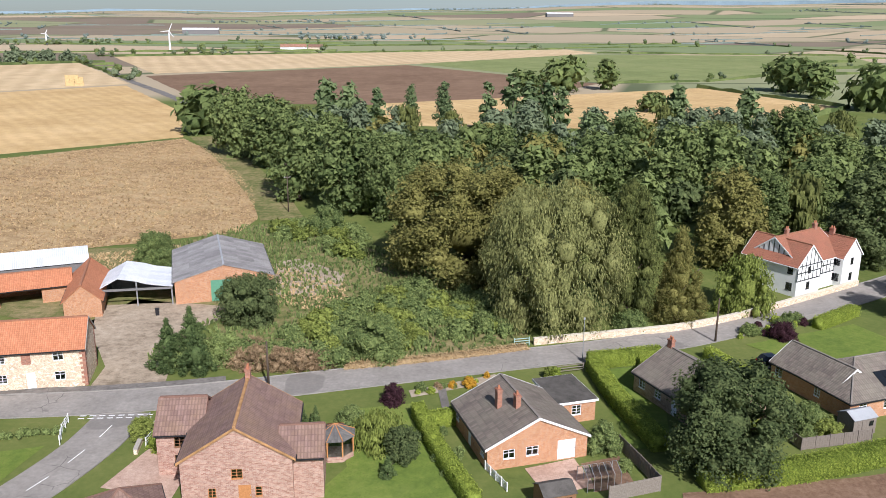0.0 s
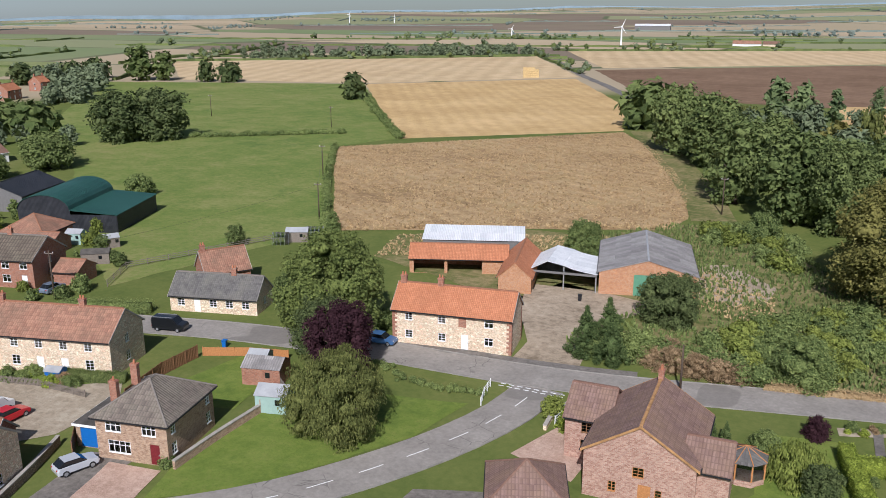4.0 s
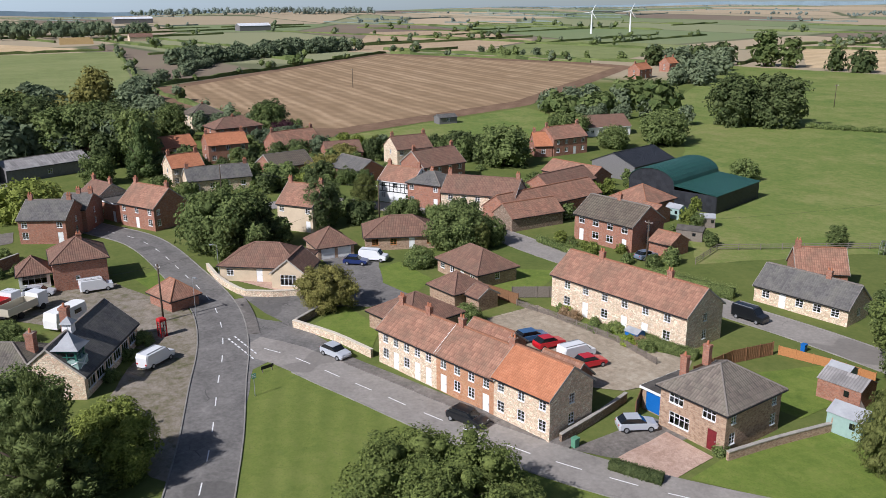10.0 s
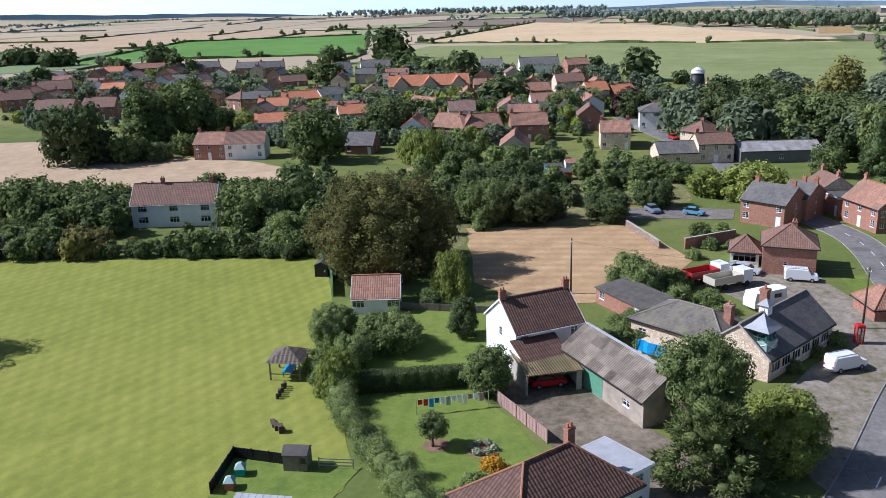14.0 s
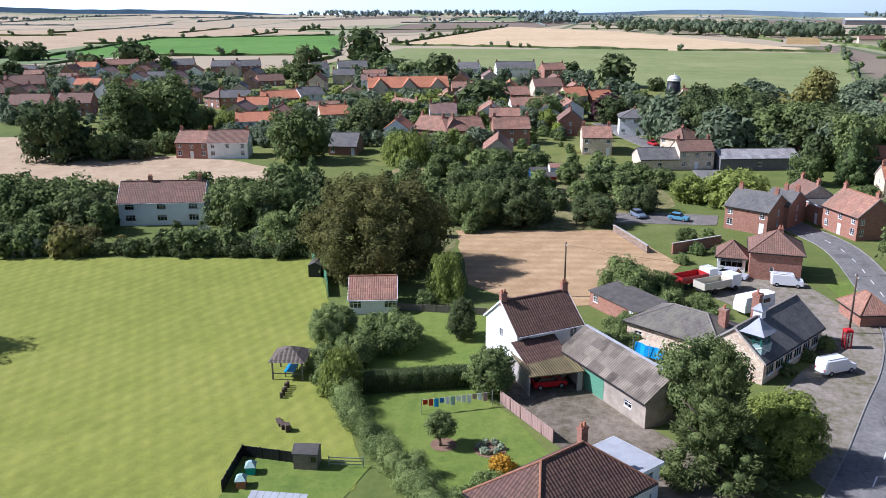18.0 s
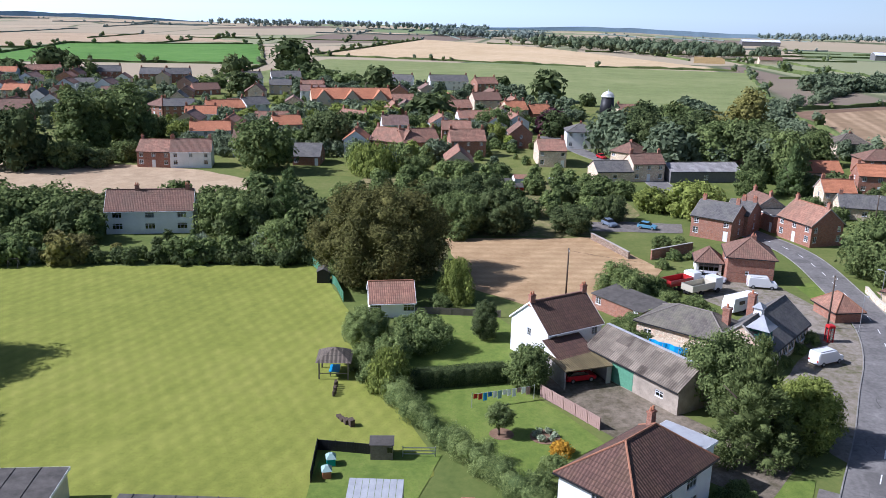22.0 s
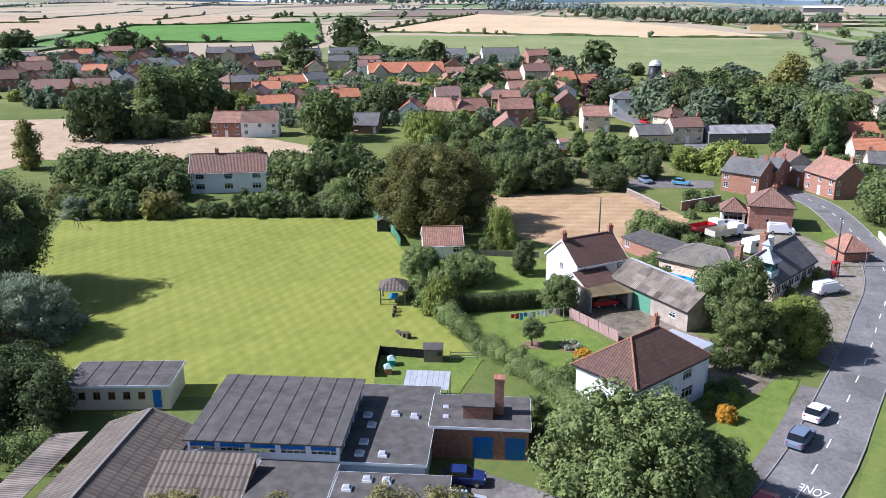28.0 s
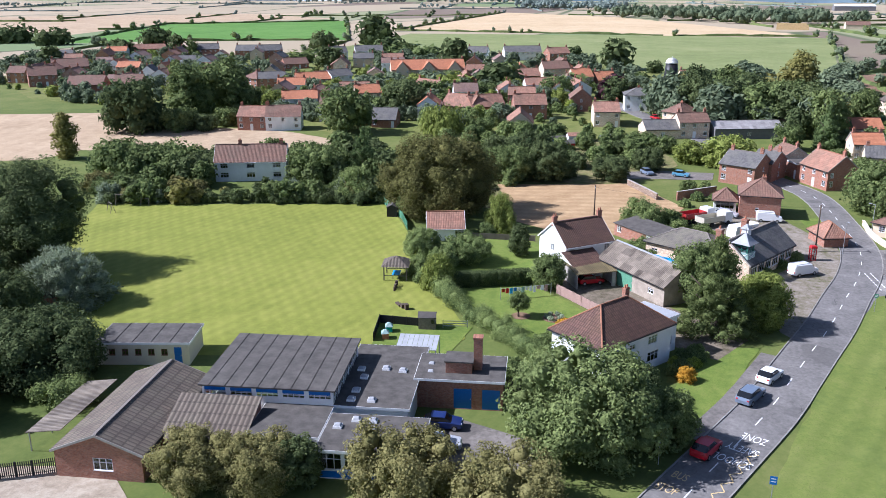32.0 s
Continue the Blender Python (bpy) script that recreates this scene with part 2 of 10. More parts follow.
def asphalt(name, c, patch=0.35):
    m = Nodes(name, 0.85)
    at = m.place()
    a, b, g = m.noise(at, 0.25, 6, 0.7), m.noise(at, 2.0, 5), m.noise(at, 40.0, 2)
    col = m.ramp(m.math("MULTIPLY_ADD", a, 0.65, m.math("MULTIPLY", b, 0.35)), (0.3, shade(c, 1 - patch)), (0.55, c), (0.75, shade(c, 1 + patch)))
    tar = m.ramp(m.noise(at, 0.09, 3, 0.4), (0.60, (0, 0, 0)), (0.615, (0.5, 0.5, 0.5)))
    col = m.mix(tar, col, shade(c, 0.5))
    bent = m.n("VectorMath", props=(("operation", "ADD"),), i0=at, i1=m.n("TexNoise", 1, Vector=at, Scale=0.4, Detail=4.0))
    crack = m.n("TexVoronoi", 0, props=(("feature", "DISTANCE_TO_EDGE"),), Vector=bent, Scale=0.4)
    seal = m.math("MULTIPLY", m.ramp(crack, (0.008, (1, 1, 1)), (0.02, (0, 0, 0))), m.ramp(m.noise(at, 0.12, 3), (0.57, (0, 0, 0)), (0.64, (0.8, 0.8, 0.8))))
    stain = m.ramp(m.noise(at, 0.7, 5, 0.75), (0.58, (0, 0, 0)), (0.75, (0.5, 0.5, 0.5)))
    col = m.mix(stain, col, shade(c, 0.6))
    m.color(m.mix(seal, col, shade(c, 0.4))).bump(g, 0.2, 0.01)
    return m.mat


brick = brickwork("red_brick", (0.43, 0.195, 0.12), (0.23, 0.09, 0.058), (0.32, 0.28, 0.23))
brick_orange = brickwork("orange_brick", (0.52, 0.27, 0.135), (0.38, 0.17, 0.085), (0.5, 0.42, 0.33), 0.3, 0.1)
brick_pink = brickwork("pink_mottled_brick", (0.5, 0.33, 0.25), (0.27, 0.13, 0.095), (0.5, 0.43, 0.36), 0.34, 0.12)
brick_buff = brickwork("buff_brick", (0.5, 0.35, 0.235), (0.22, 0.13, 0.085), (0.45, 0.38, 0.3), 0.3, 0.1)
stone = rubble("cream_limestone", [(0.560, 0.437, 0.302), (0.784, 0.650, 0.470), (0.672, 0.459, 0.325), (0.860, 0.795, 0.616), (0.470, 0.336, 0.235)])
stone_dark = rubble("weathered_rubble", [(0.2, 0.15, 0.11), (0.32, 0.24, 0.17), (0.25, 0.16, 0.11), (0.4, 0.32, 0.24), (0.15, 0.11, 0.08)])
white = plain("white_render", (0.74, 0.74, 0.71), 0.8, var=0.08, scale=0.8)
cream = plain("cream_render", (0.58, 0.47, 0.33), 0.85, var=0.12, scale=0.8)
greyboard = plain("grey_boards", (0.16, 0.155, 0.15), 0.85)
pale_board = plain("pale_cream_panels", (0.58, 0.54, 0.40), 0.7, var=0.06)
orange = tiles("orange_pantiles", (0.56, 0.235, 0.12), (0.46, 0.175, 0.085), (0.3, 0.12, 0.06), 0.25)
tile_red = tiles("weathered_pantiles", (0.41, 0.22, 0.145), (0.27, 0.135, 0.09), (0.18, 0.125, 0.085), 0.4, 0.3, 0.3)
tile_brown = tiles("brown_concrete_tiles", (0.26, 0.145, 0.1), (0.175, 0.098, 0.07), (0.16, 0.12, 0.085), 0.3, 0.3, 0.32)
tile_plum = tiles("plum_brown_tiles", (0.15, 0.082, 0.06), (0.095, 0.052, 0.04), (0.17, 0.11, 0.055), 0.2, 0.32, 0.3, 0.8, 1.0)
tile_mauve = tiles("pinkish_brown_tiles", (0.27, 0.175, 0.145), (0.185, 0.115, 0.095), (0.3, 0.2, 0.11), 0.25, 0.3, 0.3)
tile_hot = tiles("clay_plain_tiles", (0.40, 0.17, 0.1), (0.31, 0.12, 0.075), (0.2, 0.11, 0.07), 0.3, 0.17, 0.1)
tile_grey = tiles("mossy_grey_tiles", (0.23, 0.19, 0.155), (0.135, 0.112, 0.092), (0.23, 0.21, 0.16), 0.35, 0.3, 0.3)
slate = tiles("blue_grey_slates", (0.145, 0.138, 0.13), (0.088, 0.084, 0.08), (0.19, 0.18, 0.15), 0.4, 0.3, 0.2, 0.75, 0.4)
slate_tile = tiles("grey_brown_tiles", (0.165, 0.132, 0.1), (0.112, 0.09, 0.07), (0.19, 0.17, 0.12), 0.3, 0.5, 0.4, 0.85, 1.1)
asbestos = sheeting("lichened_cement_sheets", (0.19, 0.178, 0.17), (0.42, 0.395, 0.375))
asbestos_old = sheeting("mossy_brown_cement_sheets", (0.055, 0.042, 0.03), (0.27, 0.225, 0.17))
slate_old = tiles("mossy_stone_slates", (0.17, 0.15, 0.125), (0.1, 0.088, 0.075), (0.2, 0.185, 0.13), 0.5, 0.3, 0.2, 0.8, 0.5)
tin_white = sheeting("white_painted_sheets", (0.6, 0.62, 0.64), (0.8, 0.81, 0.82))
tin_green = sheeting("dark_green_sheets", (0.018, 0.07, 0.055), (0.035, 0.11, 0.09), 0.25, 0.45)
tin_black = sheeting("black_sheets", (0.02, 0.022, 0.026), (0.045, 0.047, 0.053), 0.25, 0.5)
tin_moss = sheeting("moss_grown_sheets", (0.1, 0.078, 0.036), (0.24, 0.19, 0.09))
felt = plain("grey_roof_felt", (0.088, 0.08, 0.07), 0.92, var=0.45, scale=0.9)
felt_pale = plain("pale_grey_felt", (0.34, 0.35, 0.36), 0.8, var=0.2, scale=0.8)
paint_white = plain("white_paint", (0.78, 0.78, 0.76), 0.4, var=0.05)
paint_blue = plain("blue_paint", (0.015, 0.13, 0.42), 0.4, var=0.1)
paint_green = plain("sage_green_paint", (0.11, 0.27, 0.17), 0.6, var=0.2)
paint_teal = plain("pale_green_paint", (0.3, 0.42, 0.38), 0.5, var=0.1)
paint_dark = plain("dark_paint", (0.02, 0.02, 0.022), 0.5)
paint_red = plain("red_paint", (0.45, 0.02, 0.02), 0.35, var=0.15)
wood_brown = plain("brown_timber", (0.21, 0.11, 0.055), 0.7, var=0.3, scale=6)
wood_orange = plain("orange_timber", (0.42, 0.19, 0.07), 0.7, var=0.25, scale=6)
wood_grey = plain("grey_timber", (0.2, 0.17, 0.14), 0.85, var=0.3, scale=6)
wood_pink = plain("faded_pink_timber", (0.36, 0.24, 0.2), 0.85, var=0.2, scale=6)
clay = plain("terracotta", (0.42, 0.17, 0.09), 0.8)
ridge_clay = plain("ridge_tile", (0.3, 0.14, 0.08), 0.8)
ridge_brown = plain("brown_ridge_tile", (0.2, 0.115, 0.085), 0.85)
ridge_grey = plain("grey_ridge_tile", (0.2, 0.175, 0.15), 0.85)
red_door = plain("maroon_paint", (0.16, 0.02, 0.025), 0.4)
ridge_yellow = plain("lichen_ridge_tile", (0.36, 0.2, 0.085), 0.9, var=0.45, scale=1.3)
lead = plain("grey_lead", (0.16, 0.16, 0.17), 0.5)
render_grey = plain("old_grey_render", (0.33, 0.28, 0.22), 0.9, var=0.35, scale=0.9)
concrete = plain("pale_concrete", (0.36, 0.33, 0.29), 0.9, var=0.3, scale=0.9)
steel = plain("galvanised_steel", (0.4, 0.41, 0.42), 0.45, 0.6, var=0.15)
bark = plain("bark", (0.085, 0.062, 0.045), 0.95, var=0.4, scale=8, relief=0.6)
tar_blue = plain("blue_tarpaulin", (0.03, 0.3, 0.62), 0.35, var=0.25)
rubber = plain("tyre_rubber", (0.02, 0.02, 0.02), 0.8)
line_white = plain("worn_road_paint", (0.72, 0.72, 0.70), 0.7, var=0.2, scale=4)
line_yellow = plain("worn_yellow_paint", (0.6, 0.45, 0.22), 0.7, var=0.2, scale=4)
glass_m = Nodes("window_glass", 0.03)
glass_m.bsdf.inputs["Base Color"].default_value = (0.75, 0.8, 0.82, 1)
glass_m.bsdf.inputs["Transmission Weight"].default_value = 1.0
glass_m.bsdf.inputs["IOR"].default_value = 1.5
glass_m.bsdf.inputs["Specular IOR Level"].default_value = 0.5
glass = glass_m.mat
dark_glass_m = Nodes("tinted_car_glass", 0.05)
dark_glass_m.bsdf.inputs["Base Color"].default_value = (0.012, 0.014, 0.016, 1)
dark_glass_m.bsdf.inputs["Specular IOR Level"].default_value = 0.6
dark_glass = dark_glass_m.mat

grass = turf("meadow_grass", [(0.095, 0.115, 0.032), (0.138, 0.162, 0.040), (0.172, 0.184, 0.055), (0.209, 0.192, 0.075)], 0.03, 1.2)
lawn = turf("mown_lawn", [(0.178, 0.200, 0.038), (0.232, 0.255, 0.047), (0.281, 0.285, 0.064)], 0.04, 1.5, ((82, 1.9, 0.3), (132, 1.9, 0.26)), lumps=0.15)
green_m = turf("village_green_grass", [(0.113, 0.154, 0.037), (0.156, 0.194, 0.044), (0.194, 0.217, 0.061)], 0.06, 1.5, ((77, 2.6, 0.32),), lumps=0.15)
garden = turf("garden_lawn", [(0.1, 0.148, 0.03), (0.148, 0.2, 0.038), (0.19, 0.222, 0.054)], 0.08, 1.5, ((110, 2.2, 0.15),), lumps=0.2)
pasture = turf("grazed_pasture", [(0.105, 0.158, 0.04), (0.145, 0.195, 0.047), (0.185, 0.217, 0.062), (0.25, 0.236, 0.092)], 0.02, 0.8)
dry_grass = turf("tall_dry_grass", [(0.22, 0.145, 0.075), (0.32, 0.215, 0.11), (0.42, 0.295, 0.155), (0.49, 0.36, 0.2), (0.31, 0.24, 0.11)], 0.035, 0.9, ((62, 4.5, 0.25),), lumps=0.45)
paddock_m = turf("parched_paddock", [(0.34, 0.22, 0.11), (0.44, 0.30, 0.16), (0.52, 0.37, 0.2)], 0.06, 0.9, ((20, 3.0, 0.4), (72, 6.0, 0.3)))
stubble = turf("cereal_stubble", [(0.44, 0.29, 0.13), (0.56, 0.39, 0.18), (0.64, 0.46, 0.24)], 0.012, 0.5, ((35, 6.0, 0.25), (125, 60.0, 0.2)))
stubble_pale = turf("pale_stubble", [(0.47, 0.34, 0.19), (0.57, 0.43, 0.25), (0.62, 0.48, 0.3)], 0.012, 0.3, ((20, 14.0, 0.4),))
stubble_buff = turf("buff_stubble", [(0.35, 0.255, 0.155), (0.43, 0.32, 0.2), (0.49, 0.375, 0.245)], 0.02, 0.4, ((117, 5.0, 0.15),))
plough = turf("half_ploughed_field", [(0.3, 0.205, 0.115), (0.4, 0.28, 0.165), (0.48, 0.35, 0.215)], 0.012, 0.3, ((94, 17.0, 0.8), (94, 5.3, 0.75)))
plough2 = turf("ploughed_field", [(0.16, 0.1, 0.062), (0.21, 0.135, 0.085), (0.26, 0.17, 0.11)], 0.015, 0.3, ((60, 7.0, 0.25),))
olive_m = turf("olive_ley", [(0.16, 0.19, 0.07), (0.21, 0.24, 0.09), (0.26, 0.27, 0.12)], 0.006, 0.2, ((10, 25.0, 0.12),))
green_crop = turf("bright_green_crop", [(0.08, 0.17, 0.035), (0.11, 0.22, 0.045), (0.14, 0.25, 0.06)], 0.008, 0.2)
rough_m = turf("rough_grass", [(0.085, 0.105, 0.035), (0.14, 0.15, 0.05), (0.22, 0.19, 0.085), (0.32, 0.25, 0.13)], 0.09, 0.8, lumps=0.9)
soil = turf("bare_soil", [(0.14, 0.085, 0.055), (0.2, 0.125, 0.08), (0.26, 0.17, 0.115)], 0.2, 2.0)
gravel = turf("pinkish_gravel", [(0.360, 0.241, 0.179), (0.480, 0.333, 0.258), (0.576, 0.425, 0.336)], 0.3, 8.0, lumps=0.5)
dust = turf("stony_yard", [(0.26, 0.21, 0.15), (0.36, 0.3, 0.22), (0.44, 0.38, 0.29)], 0.12, 1.2)
yard_m = turf("old_concrete_yard", [(0.21, 0.165, 0.115), (0.36, 0.29, 0.21), (0.46, 0.38, 0.285)], 0.12, 0.9)
tarmac = asphalt("grey_tarmac", (0.185, 0.174, 0.16), 0.45)
tarmac_dark = asphalt("patched_tarmac", (0.19, 0.17, 0.148), 0.6)
apron_m = turf("weedy_gravel_forecourt", [(0.115, 0.115, 0.05), (0.19, 0.165, 0.115), (0.26, 0.225, 0.18), (0.31, 0.27, 0.225)], 0.12, 1.0, lumps=0.4)
yard_moss = turf("mossy_dark_yard", [(0.09, 0.08, 0.045), (0.17, 0.14, 0.1), (0.26, 0.215, 0.16)], 0.15, 0.8, lumps=0.3)
pave_m = asphalt("pavement", (0.19, 0.172, 0.152), 0.5)
lane_m = asphalt("pale_worn_tarmac", (0.29, 0.265, 0.235), 0.3)
kerb_m = plain("weathered_kerb_stone", (0.25, 0.235, 0.21), 0.9, var=0.35, scale=0.6)

LEAF = {
    "broad": ((0.036, 0.056, 0.019), (0.158, 0.19, 0.066)), "dark": ((0.025, 0.04, 0.016), (0.112, 0.134, 0.052)),
    "olive": ((0.08, 0.08, 0.022), (0.235, 0.215, 0.07)), "willow": ((0.07, 0.08, 0.026), (0.225, 0.225, 0.085)),
    "poplar": ((0.042, 0.066, 0.03), (0.165, 0.205, 0.088)), "lime": ((0.06, 0.08, 0.018), (0.225, 0.255, 0.062)),
    "purple": ((0.026, 0.012, 0.016), (0.09, 0.042, 0.05)), "silver": ((0.08, 0.1, 0.06), (0.3, 0.34, 0.22)),
    "spruce": ((0.03, 0.05, 0.02), (0.12, 0.158, 0.055)), "conifer": ((0.03, 0.046, 0.017), (0.14, 0.165, 0.055)),
    "hedge": ((0.068, 0.102, 0.017), (0.320, 0.370, 0.064)), "bramble": ((0.043, 0.068, 0.024), (0.210, 0.250, 0.084)),
    "birch": ((0.04, 0.05, 0.016), (0.15, 0.16, 0.05)), "maple": ((0.05, 0.07, 0.024), (0.185, 0.22, 0.078)), "oak": ((0.038, 0.055, 0.017), (0.15, 0.178, 0.052)),
    "rust": ((0.12, 0.085, 0.045), (0.36, 0.26, 0.155)), "straw": ((0.28, 0.195, 0.1), (0.66, 0.5, 0.28)),
    "hawthorn": ((0.06, 0.062, 0.02), (0.215, 0.195, 0.075)),
    # leaf colours with distance haze mixed in, for woods far off
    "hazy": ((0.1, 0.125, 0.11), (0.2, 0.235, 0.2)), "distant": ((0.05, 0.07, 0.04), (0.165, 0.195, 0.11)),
    "gold": ((0.300, 0.160, 0.020), (0.660, 0.396, 0.048)), "sycamore": ((0.03, 0.034, 0.013), (0.13, 0.124, 0.04)),
}
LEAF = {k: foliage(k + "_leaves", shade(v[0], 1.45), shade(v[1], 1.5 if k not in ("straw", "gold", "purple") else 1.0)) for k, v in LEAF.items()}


# ---- mesh helpers ----
class Geo:
    def __init__(self):
        self.v, self.f, self.m = [], [], []

    def face(self, *pts, m=0):
        i = len(self.v)
        self.v.extend(tuple(p) for p in pts)
        self.f.append(tuple(range(i, i + len(pts))))
        self.m.append(m)

    def box(self, x0, x1, y0, y1, z0, z1, m=0):
        self.prism([(x0, y0), (x1, y0), (x1, y1), (x0, y1)], z0, z1, m)

    def prism(self, ring, z0, z1, m=0, top=1.0):
        cx, cy = sum(p[0] for p in ring) / len(ring), sum(p[1] for p in ring) / len(ring)
        i, k = len(self.v), len(ring)
        self.v.extend((x, y, z0) for x, y in ring)
        self.v.extend((cx + (x - cx) * top, cy + (y - cy) * top, z1) for x, y in ring)
        self.f.append(tuple(range(i + k - 1, i - 1, -1)))
        self.f.append(tuple(range(i + k, i + 2 * k)))
        self.m += [m, m]
        for j in range(k):
            self.f.append((i + j, i + (j + 1) % k, i + k + (j + 1) % k, i + k + j))
            self.m.append(m)

    def hexa(self, pts, m=0):
        """Eight corners: four below, four above, both counter-clockwise."""
        i = len(self.v)
        self.v.extend(tuple(p) for p in pts)
        for f in ((3, 2, 1, 0), (4, 5, 6, 7), (0, 1, 5, 4), (1, 2, 6, 5), (2, 3, 7, 6), (3, 0, 4, 7)):
            self.f.append(tuple(i + k for k in f))
            self.m.append(m)

    def tube(self, a, b, ra, rb, sides=8, m=0):
        a, b = Vector(a), Vector(b)
        q = (b - a).to_track_quat("Z", "Y")
        i = len(self.v)
        for p, r in ((a, ra), (b, rb)):
            for j in range(sides):
                w = 2 * math.pi * j / sides
                self.v.append(tuple(p + q @ Vector((r * math.cos(w), r * math.sin(w), 0))))
        for j in range(sides):
            self.f.append((i + j, i + (j + 1) % sides, i + sides + (j + 1) % sides, i + sides + j))
            self.m.append(m)
        self.f.append(tuple(range(i + sides - 1, i - 1, -1)))
        self.f.append(tuple(range(i + sides, i + 2 * sides)))
        self.m += [m, m]

    def weld(self):
        """Joins corners that lie in one place."""
        seen, new_v, to = {}, [], []
        for p in self.v:
            key = (round(p[0], 3), round(p[1], 3), round(p[2], 3))
            if key not in seen:
                seen[key] = len(new_v)
                new_v.append(p)
            to.append(seen[key])
        keep = [(f, m) for f, m in ((tuple(to[i] for i in f), m) for f, m in zip(self.f, self.m)) if len(set(f)) == len(f)]
        self.v, self.f, self.m = new_v, [f for f, _ in keep], [m for _, m in keep]
        return self

    def mesh(self, name, mats, smooth=False):
        me = bpy.data.meshes.new(name)
        me.from_pydata(self.v, [], self.f)
        for mat in mats if isinstance(mats, (list, tuple)) else [mats]:
            me.materials.append(mat)
        if max(self.m, default=0) > 0:
            me.polygons.foreach_set("material_index", self.m)
        if smooth:
            me.polygons.foreach_set("use_smooth", [True] * len(self.f))
        me.update()
        return me


def part(name, geo, mats, parent, label="", at=None, smooth=False):
    ob = new(name, geo if isinstance(geo, bpy.types.Mesh) else geo.mesh(name, mats, smooth))
    ob.parent = parent
    if at is not None:
        ob.matrix_basis = at
    return tagged(ob, label)


def thing(name, x, y, yaw, label, category, group="", z=0.0):
    ob = new(name)
    ob.matrix_basis = pose(x, y, z, 0, 0, yaw)
    return tagged(ob, label, category, group)


def solid(name, geo, mats, label, category="", kind="", group="", at=None, smooth=False):
    ob = new(name, geo.mesh(name, mats, smooth))
    if at is not None:
        ob.matrix_basis = at
    return tagged(ob, label, category, group, kind)


def smooth_line(pts, step=3.0):
    pts = [Vector((*p, 0)) for p in pts]
    pts = [pts[0] * 2 - pts[1]] + pts + [pts[-1] * 2 - pts[-2]]
    out = []
    for a, b, c, d in zip(pts, pts[1:], pts[2:], pts[3:]):
        n = max(1, int((c - b).length / step))
        for i in range(n):
            t = i / n
            out.append(0.5 * (2 * b + (c - a) * t + (2 * a - 5 * b + 4 * c - d) * t * t + (3 * b - a - 3 * c + d) * t**3))
    return out + [pts[-2]]


def ribbon(line, left, right, z, thick=0.0, geo=None):
    """A strip beside a line, from left to right metres off it."""
    g = geo or Geo()
    edge = []
    for i, p in enumerate(line):
        d = (line[min(i + 1, len(line) - 1)] - line[max(i - 1, 0)]).normalized()
        s = Vector((d.y, -d.x, 0))
        edge.append((p + s * left, p + s * right))
    for (a, b), (c, d) in zip(edge, edge[1:]):
        up = Vector((0, 0, z))
        if thick:
            dn = Vector((0, 0, z - thick))
            g.hexa([a + dn, b + dn, d + dn, c + dn, a + up, b + up, d + up, c + up])
        else:
            g.face(a + up, b + up, d + up, c + up)
    return g


def inside(x, y, ring):
    hit = False
    for (x0, y0), (x1, y1) in zip(ring, ring[1:] + ring[:1]):
        if (y0 > y) != (y1 > y) and x < (x1 - x0) * (y - y0) / (y1 - y0) + x0:
            hit = not hit
    return hit


def sheet(name, ring, z, mat, label, kind="structure"):
    """A flat patch of ground with a slightly uneven edge."""
    rng = random.Random(len(ring) * 17 + int(abs(ring[0][0])))
    out = []
    for (x0, y0), (x1, y1) in zip(ring, ring[1:] + ring[:1]):
        d = math.hypot(x1 - x0, y1 - y0)
        n = max(1, min(24, int(d / 2.5)))
        w = min(0.35, d * 0.01)
        for i in range(n):
            t = i / n
            j = 0 if i == 0 else rng.uniform(-w, w)
            out.append((x0 + (x1 - x0) * t - (y1 - y0) / d * j, y0 + (y1 - y0) * t + (x1 - x0) / d * j))
    bm = bmesh.new()
    bm.faces.new([bm.verts.new((x, y, z)) for x, y in out])
    bmesh.ops.triangulate(bm, faces=bm.faces[:])
    if bm.faces[:] and sum(f.normal.z for f in bm.faces) < 0:
        bmesh.ops.reverse_faces(bm, faces=bm.faces[:])
    me = bpy.data.meshes.new(name)
    bm.to_mesh(me)
    bm.free()
    me.materials.append(mat)
    return tagged(new(name, me), label, "", "", kind)


# ---- foliage ----
def ico_arrays():
    bm = bmesh.new()
    bmesh.ops.create_icosphere(bm, subdivisions=1, radius=1.0)
    v = np.array([tuple(q.co) for q in bm.verts])
    f = np.array([[q.index for q in p.verts] for p in bm.faces])
    bm.free()
    return v, f


ICO_V, ICO_F = ico_arrays()


def tri_mesh(name, v, f, mat):
    """A mesh of triangles from arrays."""
    me = bpy.data.meshes.new(name)
    n = len(f)
    me.vertices.add(len(v))
    me.vertices.foreach_set("co", np.ascontiguousarray(v, dtype=np.float32).ravel())
    me.loops.add(n * 3)
    me.loops.foreach_set("vertex_index", np.ascontiguousarray(f, dtype=np.int32).ravel())
    me.polygons.add(n)
    me.polygons.foreach_set("loop_start", np.arange(0, n * 3, 3, dtype=np.int32))
    me.materials.append(mat)
    me.update(calc_edges=True)
    me.validate()
    return me


def unit(a):
    return a / np.maximum(1e-6, np.linalg.norm(a, axis=1, keepdims=True))


